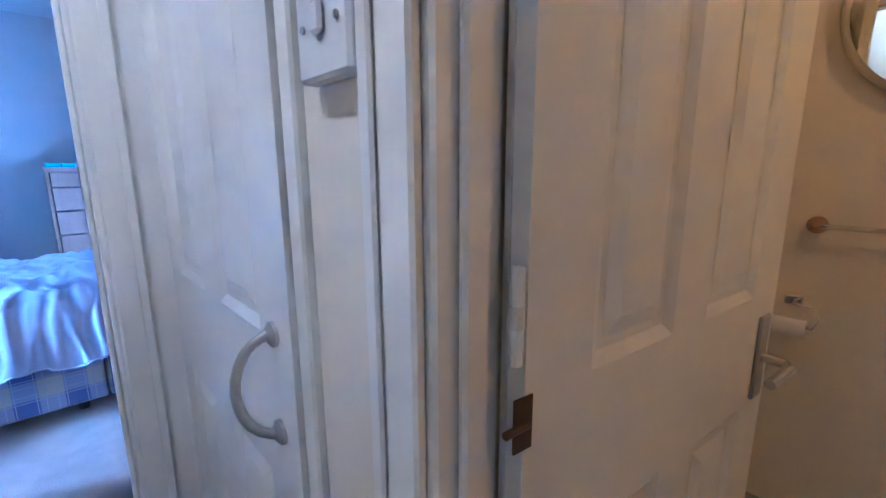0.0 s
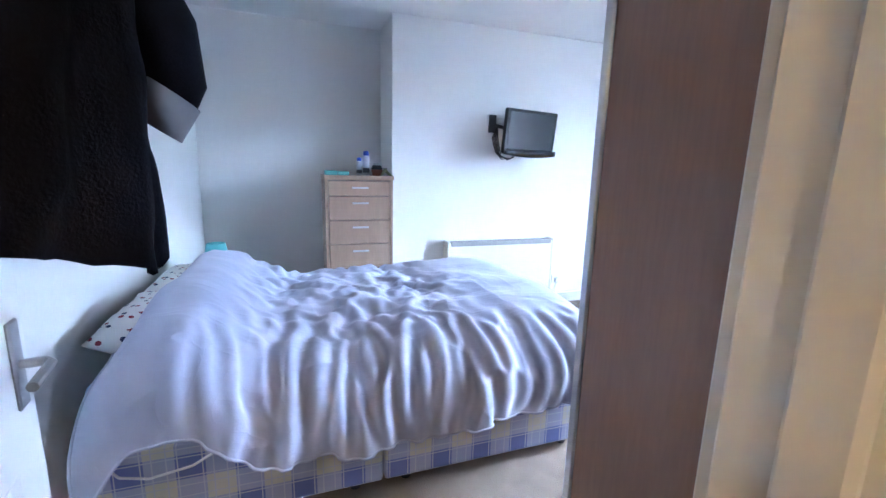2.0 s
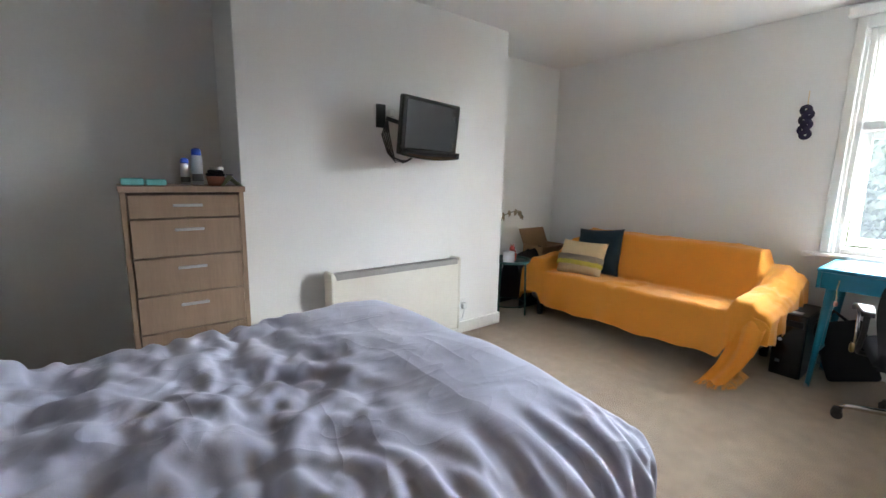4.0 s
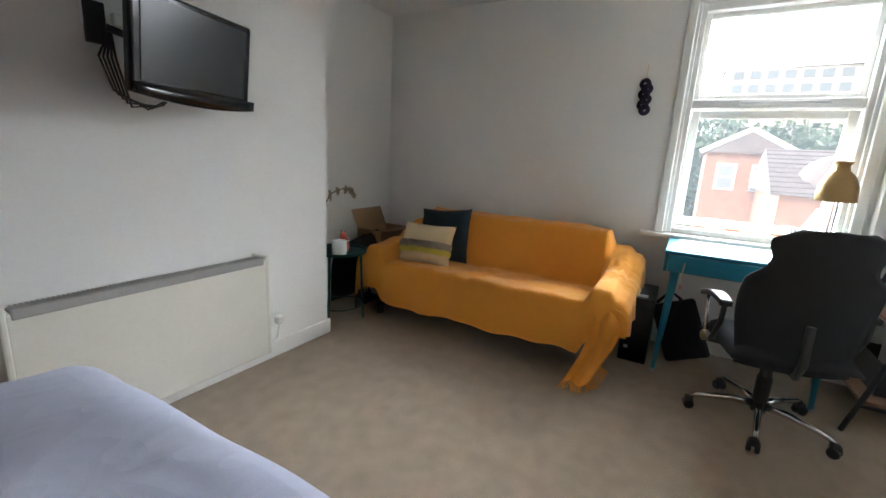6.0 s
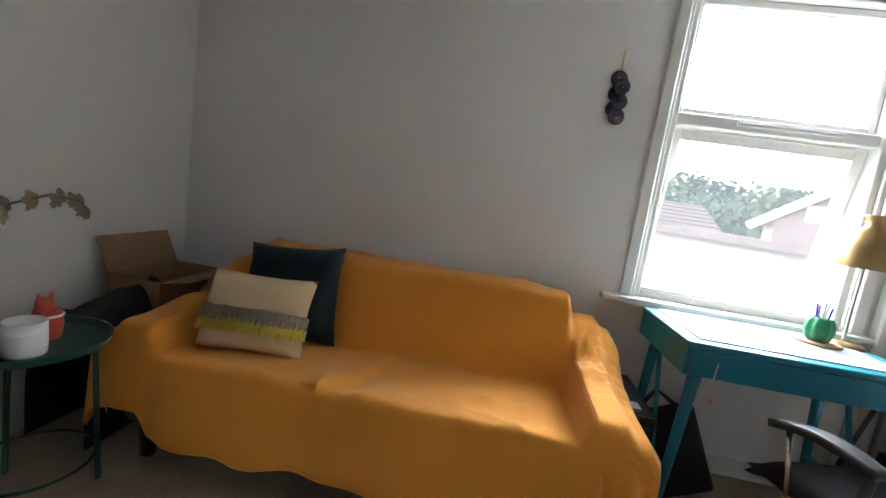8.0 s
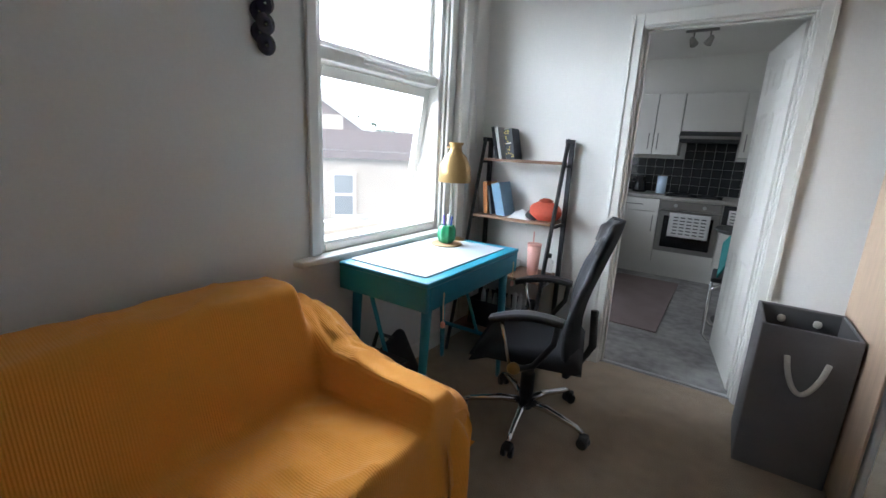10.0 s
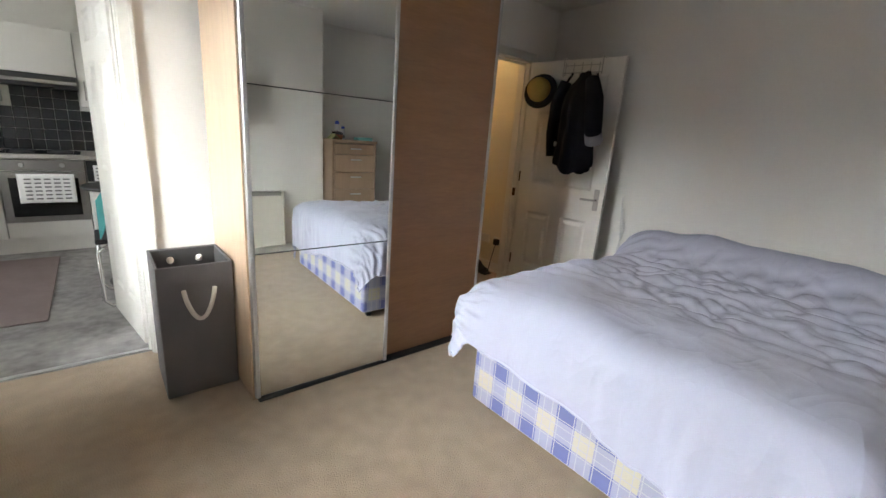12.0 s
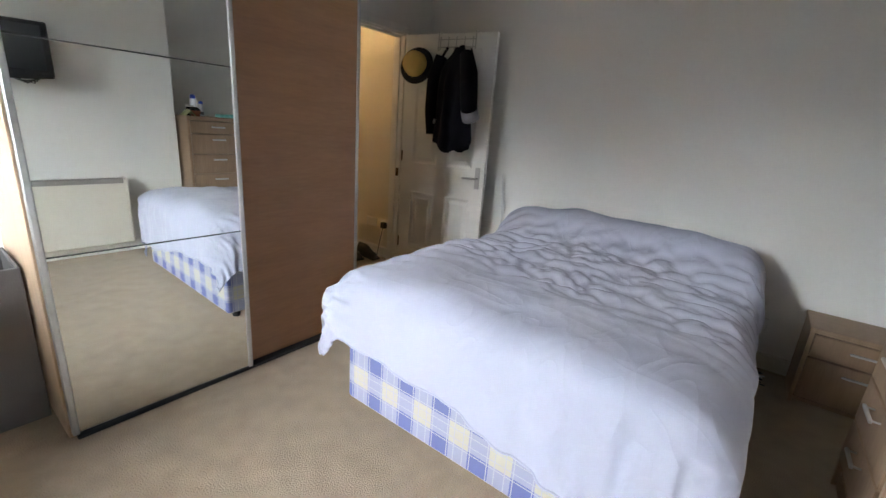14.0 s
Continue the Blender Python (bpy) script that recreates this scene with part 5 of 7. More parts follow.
for a in ((-0.15, 0.165, -0.18, -0.17), (-0.15, 0.165, 0.16, 0.17), (-0.15, -0.14, -0.1698, 0.1598), (0.155, 0.165, -0.1698, 0.1598)):
    part("canvas_side", bx(*a, 0, 0.66, bevel=0.003), HAMPER, hp)
part("bottom", bx(-0.14, 0.155, -0.17, 0.16, 0.002, 0.012), HAMPER, hp)
part("liner", ham_wall(-0.139, 0.154, -0.169, 0.159, 0.655, 0.004), HAMPIN, hp, "dark fabric liner")
part("divider", bx(-0.1345, 0.1495, -0.010, -0.006, 0.013, 0.60), HAMPIN, hp)
part("laundry", sheet(bmesh.new(), 12, 12, lambda u, v: Vector((-0.13 + 0.27 * u, -0.16 + 0.31 * v, 0.45 + 0.05 * fbm(u * 4, v * 4, 3)))), HAMPIN, hp, "", True)
for y in (0.180,):
    pts = [(-0.065 + 0.13 * k / 16, y + 0.004, 0.545 - 0.15 * math.sin(math.pi * k / 16) ** 0.7) for k in range(17)]
    part("rope_handle", tb(pts, 0.0105, 8), ROPE, hp, "white rope handle", True)
for x in (-0.06, 0.07):
    part("rope_knot", shift(lt([(0, -0.02), (0.014, -0.012), (0.017, 0), (0.013, 0.013), (0, 0.018)], 12), pose(x, -0.158, 0.60)), ROPE, hp, "", True)

# ---- kitchen ----
KF, KB = -1.25, -1.86


def unit(name, x0, x1, z0, z1, yf, yb, fronts, label, category, group, handle="v", side=1):
    """Cabinet with its carcass, fronts (shares of height) and bar handles."""
    u = thing(name, label, category, group=group)
    part("carcass", bx(x0, x1, yb + 0.004, yf - 0.019, z0, z1), KITW, u)
    z = z1
    for kind, share in fronts:
        h = (z1 - z0) * share
        d = part("drawer" if kind == "drawer" else "door", bx(x0 + 0.002, x1 - 0.002, yf - 0.018, yf, z - h + 0.002, z - 0.002, bevel=0.002), KITW, u)
        if kind == "drawer":
            hx = (x0 + x1) / 2
            part("handle", tb([(hx - 0.09, yf + 0.025, z - h / 2), (hx + 0.09, yf + 0.025, z - h / 2)], 0.005, 8), STEEL, d, "steel bar handle")
            for o in (-0.07, 0.07):
                part("handle_post", tb([(hx + o, yf, z - h / 2), (hx + o, yf + 0.025, z - h / 2)], 0.004, 6), STEEL, d)
        elif kind == "door":
            hx = x1 - 0.045 if side > 0 else x0 + 0.045
            zc = z - 0.13 if z0 < 0.5 else z - h + 0.15
            part("handle", tb([(hx, yf + 0.025, zc - 0.09), (hx, yf + 0.025, zc + 0.09)], 0.005, 8), STEEL, d, "steel bar handle")
            for o in (-0.07, 0.07):
                part("handle_post", tb([(hx, yf, zc + o), (hx, yf + 0.025, zc + o)], 0.004, 6), STEEL, d)
        z -= h
    return u


unit("base_cabinet", 3.335, 3.84, 0.15, 0.87, KF, KB, (("drawer", 0.2), ("door", 0.8)), "white gloss base cabinet with drawer and steel handles", "cabinet", "kitchen base cabinets", side=-1)
unit("base_cabinet", 2.13, 2.40, 0.15, 0.87, KF, KB, (("door", 1.0),), "narrow white gloss base cabinet in the kitchen corner", "cabinet", "kitchen base cabinets")
unit("wall_cabinet", 3.275, 3.54, 1.35, 2.02, -1.55, KB, (("door", 1.0),), "white gloss wall cabinet beside the cooker hood", "cabinet", "kitchen wall cabinets", side=1)
unit("wall_cabinet", 3.545, 3.84, 1.35, 2.02, -1.55, KB, (("door", 1.0),), "white gloss wall cabinet with steel handle", "cabinet", "kitchen wall cabinets", side=-1)
unit("wall_cabinet", 2.71, 3.27, 1.615, 2.02, -1.55, KB, (("flap", 1.0),), "short white gloss wall cabinet above the hood", "cabinet", "kitchen wall cabinets")
unit("wall_cabinet", 2.20, 2.705, 1.35, 2.02, -1.55, KB, (("door", 1.0),), "tall white gloss wall cabinet with steel handle", "cabinet", "kitchen wall cabinets", side=1)
structure("kitchen_plinth", bx(2.13, 3.84, -1.32, -1.30, 0.0, 0.149), KITW, "white kitchen plinth board")

ov = thing("oven", "built-in stainless steel oven with black glass door", "oven")
part("carcass", bx(2.742, 3.328, KB + 0.004, KF - 0.03, 0.15, 0.868), KITW, ov)
part("filler", bx(2.742, 3.328, KF - 0.029, KF - 0.004, 0.152, 0.295), KITW, ov)
part("control_panel", bx(2.745, 3.325, KF - 0.029, KF, 0.765, 0.862, bevel=0.002), STEEL, ov, "stainless control panel")
for x in (2.90, 3.17):
    part("knob", shift(lt([(0, 0), (0.02, 0), (0.017, 0.018), (0, 0.018)], 16), pose(x, KF, 0.815, -90, 0, 0)), ALU, ov)
od = part("oven_door", bx(2.745, 3.325, KF - 0.029, KF, 0.30, 0.758, bevel=0.003), STEEL, ov, "steel framed oven door")
part("glass", bx(2.80, 3.27, KF + 0.0005, KF + 0.003, 0.35, 0.70), OVENG, od, "black oven glass")
part("door_handle", tb([(2.80, KF + 0.045, 0.735), (3.27, KF + 0.045, 0.735)], 0.009, 8), STEEL, od)
for x in (2.83, 3.24):
    part("handle_post", tb([(x, KF, 0.735), (x, KF + 0.045, 0.735)], 0.006, 6), STEEL, od)
tw = thing("tea_towel", "white tea towel with rows of dark print over the oven handle", "towel")
part("cloth", sheet(bmesh.new(), 18, 14, lambda u, v: Vector((2.825 + 0.385 * u, KF + 0.058 + 0.006 * math.sin(u * 14) * v, 0.742 - 0.26 * v)), 0.003), PAPER, tw, "", True)
for r in range(6):
    for k in range(5):
        part("print_bar", bx(2.86 + 0.065 * k, 2.905 + 0.065 * k, KF + 0.067, KF + 0.0685, 0.515 + 0.035 * r, 0.527 + 0.035 * r), INK, tw)
fz = thing("under_counter_appliance", "white appliance with a paper notice under the worktop", "appliance")
part("body", bx(2.41, 2.735, KB + 0.01, KF - 0.02, 0.01, 0.865, bevel=0.006), KITW, fz)
part("door", bx(2.415, 2.73, KF - 0.0195, KF + 0.012, 0.06, 0.66, bevel=0.006), KITW, fz)
part("top_panel", bx(2.415, 2.73, KF - 0.0195, KF + 0.012, 0.665, 0.86, bevel=0.004), BLACKP, fz, "black upper panel")
part("notice", bx(2.47, 2.68, KF + 0.0125, KF + 0.0145, 0.67, 0.82), PAPER, fz, "white paper notice")
for r in range(4):
    part("print_bar", bx(2.49, 2.66, KF + 0.0147, KF + 0.0155, 0.69 + 0.032 * r, 0.70 + 0.032 * r), INK, fz)
bm = bx(2.12, 4.50, KB + 0.004, KF + 0.02, 0.872, 0.910, bevel=0.004)
solid("worktop", bm, WORKTOP, "grey speckled laminate kitchen worktop", "worktop")
solid("worktop", bx(3.82, 4.50, KF + 0.022, 0.30, 0.872, 0.910, bevel=0.004), WORKTOP, "grey speckled laminate worktop on the side run", "worktop")
hob = thing("hob", "black hob set into the worktop", "hob")
part("plate", bx(2.76, 3.31, -1.74, -1.29, 0.9105, 0.917, bevel=0.003), OVENG, hob)
for x, y, r in ((2.90, -1.63, 0.075), (3.17, -1.63, 0.09), (2.90, -1.41, 0.09), (3.17, -1.41, 0.075)):
    part("ring", lt([(0, 0.9172), (r, 0.9172), (r, 0.924), (r - 0.015, 0.927), (0, 0.927)], 24, (x, y, 0)), FRAMEG, hob)
hd = thing("cooker_hood", "dark visor cooker hood below the wall cabinet", "cooker hood")
part("housing", bx(2.712, 3.268, KB + 0.004, -1.50, 1.50, 1.612), FRAMEG, hd)
part("visor", sheet(bmesh.new(), 2, 4, lambda u, v: Vector((2.712 + 0.556 * u, -1.499 + 0.11 * v, 1.608 - 0.035 * v - 0.02 * v * v)), 0.02), FRAMEG, hd)
part("lip", bx(2.712, 3.268, -1.405, -1.388, 1.53, 1.56, bevel=0.003), STEEL, hd)

# washing machine and side run
wm = thing("washing_machine", "white front-loading washing machine under the worktop", "washing machine")
part("body", bx(3.88, 4.45, -1.20, -0.60, 0.01, 0.865, bevel=0.008), KITW, wm)
part("door_ring", shift(lt([(0.12, 0), (0.17, 0), (0.165, 0.03), (0.125, 0.03)], 28), pose(3.88, -0.90, 0.42, 0, -90, 0)), BLACKP, wm, "dark porthole ring", True)
part("door_glass", shift(lt([(0, 0.02), (0.124, 0.004), (0.124, 0.0), (0, 0.0)], 28), pose(3.88, -0.90, 0.42, 0, -90, 0)), OVENG, wm, "", True)
part("drawer", bx(3.872, 3.88, -1.18, -1.0, 0.74, 0.83, bevel=0.002), KITW, wm)
part("dial", shift(lt([(0, 0), (0.025, 0), (0.022, 0.018), (0, 0.018)], 16), pose(3.88, -0.75, 0.785, 0, -90, 0)), ALU, wm)
sb = thing("base_cabinet", "white gloss base cabinet on the side run", "cabinet", group="kitchen base cabinets")
part("carcass", bx(3.875, 4.45, -0.59, 0.28, 0.15, 0.868), KITW, sb)
part("door", bx(3.855, 3.874, -0.585, -0.16, 0.155, 0.862, bevel=0.002), KITW, sb)
part("door", bx(3.855, 3.874, -0.155, 0.275, 0.155, 0.862, bevel=0.002), KITW, sb)

kr = thing("kitchen_roll", "blue and white kitchen roll standing on the worktop", "kitchen roll", (3.385, -1.58, 0.9105))
part("roll", lt([(0.02, 0), (0.052, 0), (0.052, 0.20), (0.02, 0.20)], 24), mat("pale_blue_tissue", (0.50, 0.64, 0.78), 0.9), kr, smooth=True)
part("core", lt([(0.019, 0.001), (0.0195, 0.205), (0, 0.206)], 14), CARD, kr)
ke = thing("kettle", "black kettle on the worktop", "kettle", (3.62, -1.60, 0.9105))
part("jug", lt([(0, 0), (0.075, 0), (0.078, 0.02), (0.055, 0.17), (0.03, 0.19), (0, 0.192)], 22), BLACKG, ke, smooth=True)
part("handle", tb([(0.05, 0, 0.17), (0.10, 0, 0.16), (0.105, 0, 0.06), (0.075, 0, 0.03)], 0.010, 8), BLACKP, ke, smooth=True)
ts = thing("toaster", "black toaster on the worktop", "toaster", (3.95, -1.60, 0.9105))
part("body", bx(-0.14, 0.14, -0.08, 0.08, 0.005, 0.19, bevel=0.025, seg=3), BLACKG, ts)
for y in (-0.03, 0.03):
    part("slot", bx(-0.10, 0.10, y - 0.012, y + 0.012, 0.188, 0.1915), DARKIN, ts)

sp = thing("ceiling_spotlights", "dark metal ceiling spotlight bar with two heads", "ceiling light")
part("bar", bx(3.02, 3.28, -0.72, -0.68, ZC - 0.022, ZC - 0.001, bevel=0.004), STEEL, sp)
for x, tilt in ((3.21, 25), (3.08, -35)):
    a = part("arm", tb([(x, -0.70, ZC - 0.02), (x, -0.69, ZC - 0.07)], 0.007, 8), STEEL, sp)
    part("head", shift(lt([(0.012, 0.045), (0.022, 0.03), (0.036, -0.035), (0.033, -0.035), (0.018, 0.025), (0, 0.025)], 18), pose(x, -0.68, ZC - 0.105, tilt, tilt, 0)), STEEL, a, "", True)

tbm = thing("round_table", "small round black table on a pedestal in the kitchen", "table", (2.47, -0.10, 0))
part("tabletop", lt([(0, 0.755), (0.29, 0.755), (0.30, 0.765), (0.29, 0.778), (0, 0.778)], 36), BLACKP, tbm)
part("pedestal", lt([(0.0, 0.012), (0.03, 0.012), (0.03, 0.7545), (0, 0.7545)], 14), BLACKP, tbm)
part("foot", lt([(0, 0), (0.20, 0), (0.20, 0.008), (0.04, 0.0118), (0, 0.0118)], 28), BLACKP, tbm)
kc = thing("cantilever_chair", "chrome tube cantilever chair with black seat", "chair", (2.56, 0.30, 0), 0)
for s in (-1, 1):
    y = 0.19 * s
    part("tube_frame", tb([(-0.14, y, 0.80), (-0.18, y, 0.45), (0.10, y, 0.44), (0.15, y, 0.40), (0.15, y, 0.06), (0.11, y, 0.014), (-0.18, y, 0.014)], 0.012, 8), CHROME, kc, "chrome tube", True)
part("rear_tube", tb([(-0.18, -0.19, 0.014), (-0.18, 0.19, 0.014)], 0.012, 8), CHROME, kc)
part("seat", bx(-0.18, 0.16, -0.185, 0.185, 0.453, 0.485, bevel=0.012, seg=2), BLACKP, kc, "black padded seat")
part("backrest", bx(-0.155, -0.135, -0.185, 0.185, 0.60, 0.80, bevel=0.008, seg=2), BLACKP, kc)
tj = thing("teal_jacket", "teal cloth hung over the chair", "cloth")
part("cloth", sheet(bmesh.new(), 16, 16, lambda u, v: Vector((2.44 + 0.25 * u, 0.18 + 0.26 * v + 0.02 * math.sin(9 * u), 0.835 - 0.30 * (u - 0.35) ** 2 - 0.22 * smoothstep(0.5, 1.0, u) * v + 0.012 * fbm(u * 5, v * 5, 4))), 0.008), mat("teal_cloth", (0.05, 0.30, 0.30), 0.9, fine=200, bump=0.3), tj, "", True)
solid("kitchen_rug", bx(3.0, 3.62, -1.05, 0.55, -0.003, 0.010, bevel=0.004), RUG, "plain mauve rug on the kitchen floor", "rug")
solid("threshold_strip", bx(KX0 + 0.02, KX1 - 0.02, YK - 0.075, YK - 0.045, 0.0005, 0.006, bevel=0.002), ALU, "metal carpet threshold strip", "threshold", kind="structure")

# ---- bathroom ----
BXW = 2.0
tr = thing("toilet_roll_holder", "chrome toilet roll holder with a nearly used roll", "toilet roll holder")
part("mount", bx(BXW - 0.012, BXW, 0.235, 0.285, 0.745, 0.78, bevel=0.004), CHROME, tr)
part("hook", tb([(BXW - 0.012, 0.26, 0.76), (BXW - 0.05, 0.25, 0.762), (BXW - 0.06, 0.21, 0.755), (BXW - 0.06, 0.19, 0.72), (BXW - 0.06, 0.20, 0.69), (BXW - 0.06, 0.30, 0.695)], 0.005, 8), CHROME, tr, smooth=True)
part("paper_roll", shift(lt([(0.018, -0.05), (0.030, -0.05), (0.030, 0.05), (0.018, 0.05)], 20), pose(BXW - 0.06, 0.265, 0.683, 90, 0, 0)), PAPER, tr, smooth=True)
rl = thing("towel_rail", "chrome towel rail with brass bracket on the bathroom wall", "towel rail")
for y in (0.232, -0.30):
    part("bracket", shift(lt([(0, 0), (0.028, 0), (0.026, 0.015), (0.012, 0.03), (0.012, 0.055), (0, 0.055)], 18), pose(BXW, y, 1.015, 0, -90, 0)), BRASS, rl, "brass bracket", True)
part("rail", tb([(BXW - 0.045, 0.232, 1.015), (BXW - 0.045, -0.30, 1.015)], 0.008, 10), CHROME, rl, smooth=True)
mi = thing("round_mirror", "round bathroom mirror with a white metal rim", "mirror")
part("glass", shift(lt([(0, 0), (0.255, 0), (0.255, 0.012), (0, 0.012)], 40), pose(BXW - 0.02, -0.02, 1.63, 0, -90, 0)), MIRROR, mi)
part("rim", shift(lt([(0.255, -0.02), (0.275, -0.018), (0.275, 0.014), (0.2555, 0.017)], 40), pose(BXW - 0.02, -0.02, 1.63, 0, -90, 0)), ALU, mi, smooth=True)
st_ = thing("lock_strike", "dark brass plate let into the bedroom door lining", "strike plate")
part("plate", bx(EX0 + 0.022, EX0 + 0.0245, YE - 0.045, YE - 0.012, 0.84, 0.91), BROWN, st_)

# ---- on the bedroom door ----
DM = bdoor.matrix_world


def on_door(x, y, z):
    """x along the leaf from the hinge, y out from the room side, z up."""
    return DM @ Vector((x, -0.018 - y, z))


hk = thing("over_door_hook", "thin metal over-door hook rack", "hook rack")
for x in (0.30, 0.62):
    part("strap", tb([on_door(x, -0.04, 1.985), on_door(x, 0.004, 1.986), on_door(x, 0.006, 1.86)], 0.004, 6), SATIN, hk)
part("rail", tb([on_door(0.30, 0.008, 1.875), on_door(0.62, 0.008, 1.875)], 0.004, 6), SATIN, hk)
part("rail", tb([on_door(0.30, 0.008, 1.93), on_door(0.62, 0.008, 1.93)], 0.003, 6), SATIN, hk)
for k in range(5):
    x = 0.32 + 0.07 * k
    part("hook", tb([on_door(x, 0.008, 1.95), on_door(x, 0.012, 1.86), on_door(x, 0.04, 1.845), on_door(x, 0.05, 1.87)], 0.0035, 6), SATIN, hk)

hat = thing("straw_hat", "yellow straw trilby with a black band hung on the door", "hat")
HM = DM @ pose(0.135, -0.06, 1.735, 90, 0, 0) @ pose(0, 0, 0, -12, 8, 0)
crown = part("crown", lt([(0.098, 0.0), (0.096, 0.05), (0.086, 0.095), (0.06, 0.108), (0.0, 0.100)], 30), STRAW, hat, "", True)
brim = part("brim", lt([(0.097, 0.001), (0.120, -0.006), (0.142, 0.006), (0.143, 0.010), (0.120, -0.001), (0.0975, 0.006)], 30), BLACKF, hat, "dark brim edge", True)
bandp = part("hat_band", lt([(0.0985, 0.004), (0.1000, 0.005), (0.0985, 0.036), (0.0970, 0.036)], 30), BLACKF, hat, "black hat band", True)
for o in (crown, brim, bandp):
    o.matrix_local = HM

coat = thing("jacket", "black jacket with grey turned-back cuff hanging from the hooks", "jacket")


def coat_shape(u, v):
    b = 2 * u - 1
    half = 0.05 + 0.13 * smoothstep(0.0, 0.25, v) + 0.02 * smoothstep(0.5, 1.0, v)
    bulge = 0.055 + 0.165 * smoothstep(0.0, 0.45, v)
    return 0.515 + b * half + 0.02 * v, 0.035 + bulge * math.sin(math.pi * (0.02 + 0.76 * u)) ** 0.8


def coat_body(u, v):
    # v runs down the cloth, u across the front
    b = 2 * u - 1
    x, depth = coat_shape(u, v)
    fold = 0.016 * math.sin(b * 9 + 2.2 * v + 3 * fbm(b, v * 2, 3)) * smoothstep(0.1, 0.5, v)
    z = 1.865 - v * (0.73 + 0.035 * math.sin(b * 3 + 1)) + 0.02 * fbm(b * 2, 0.3, 2)
    return on_door(x, depth + fold, z)


def coat_back(u, v):
    p = coat_body(u, v)
    x, depth = coat_shape(u, v)
    q = on_door(x, 0.032 + (depth - 0.032) * smoothstep(0.78, 1.0, u), 0)
    return Vector((q.x, q.y, p.z))


bm = sheet(bmesh.new(), 26, 36, coat_body)
sheet(bm, 26, 36, coat_back)
part("body", bm, COATM, coat, "", True)


def sleeve(pts, rad, nm, m, lab=""):
    bm = bmesh.new()
    tube(bm, [on_door(*p) for p in pts], 0.05, 14, radii=rad)
    return part(nm, bm, m, coat, lab, True)


sl = sleeve([(0.60, 0.10, 1.80), (0.68, 0.20, 1.66), (0.73, 0.275, 1.52), (0.745, 0.285, 1.43), (0.745, 0.265, 1.385)], [0.052, 0.066, 0.064, 0.060, 0.056], "sleeve", COATM)
sleeve([(0.7452, 0.280, 1.412), (0.746, 0.240, 1.350)], [0.061, 0.064], "cuff", GREYCLOTH, "grey turned-back cuff")
sleeve([(0.37, 0.07, 1.80), (0.325, 0.09, 1.62), (0.315, 0.09, 1.40), (0.33, 0.085, 1.22)], [0.045, 0.052, 0.048, 0.042], "sleeve", COATM)
part("strap", tb([on_door(0.40, 0.03, 1.87), on_door(0.335, 0.05, 1.75), on_door(0.32, 0.06, 1.50)], 0.010, 6), COATM, coat, smooth=True)
part("hanging_strap", tb([on_door(0.60, 0.03, 1.86), on_door(0.66, 0.05, 1.70), on_door(0.665, 0.06, 1.50)], 0.007, 6), COATM, coat, smooth=True)
part("buckle", bx(-0.016, 0.016, -0.006, 0.006, -0.02, 0.02, bevel=0.003), ALU, coat, "silver buckle").matrix_local = Matrix.Translation(on_door(0.36, 0.10, 1.32))
wcab = thing("door_side_cables", "pale cables hanging behind the door edge", "cables")
for k in range(3):
    part("cable", tb([(XH + 0.02, 2.30 + 0.02 * k, 0.95 - 0.1 * k), (XH + 0.03, 2.33 + 0.015 * k, 0.70), (XH + 0.03, 2.36 - 0.02 * k, 0.45), (XH + 0.04, 2.45, 0.05)], 0.005, 6), CABLE, wcab)

# hall sockets and shoes
for y in (0.99, 1.19):
    so = thing("wall_socket", "white double wall socket low on the hall wall", "socket", group="hall sockets")
    part("plate", bx(HX0, HX0 + 0.012, y - 0.072, y + 0.072, 0.29, 0.375, bevel=0.003), WHITE, so)
    part("rocker", bx(HX0 + 0.012, HX0 + 0.016, y - 0.055, y - 0.04, 0.335, 0.36), WHITE, so)
    if y > 1:
        part("plug", bx(HX0 + 0.0125, HX0 + 0.06, y - 0.03, y + 0.025, 0.30, 0.36, bevel=0.01, seg=2), BLACKP, so, "black plug-in charger")
        part("cable", tb([(HX0 + 0.05, y, 0.30), (HX0 + 0.06, y - 0.03, 0.15), (HX0 + 0.10, y - 0.02, 0.02)], 0.004, 6), BLACKP, so)
for x, y, r in ((-0.27, 0.80, 70), (-0.32, 1.06, 85), (-0.20, 0.98, 80)):
    shoe = thing("shoe", "black everyday shoe on the hall carpet", "shoe", (x, y, 0), r, group="shoes in the hall")
    def upper(u, v):
        a = math.pi * v
        L = -0.13 + 0.27 * u
        w = 0.045 - 0.015 * smoothstep(0.75, 1.0, u) - 0.012 * smoothstep(0.25, 0.0, u)
        h = 0.105 - 0.055 * smoothstep(0.35, 0.75, u) - 0.03 * smoothstep(0.85, 1.0, u)
        return Vector((L, w * math.cos(a), 0.018 + h * math.sin(a) ** 0.8))
    part("upper", sheet(bmesh.new(), 16, 12, upper), SHOE, shoe, "", True)
    part("sole", bx(-0.135, 0.145, -0.046, 0.046, 0.0, 0.02, bevel=0.008, seg=2), SHOE, shoe)

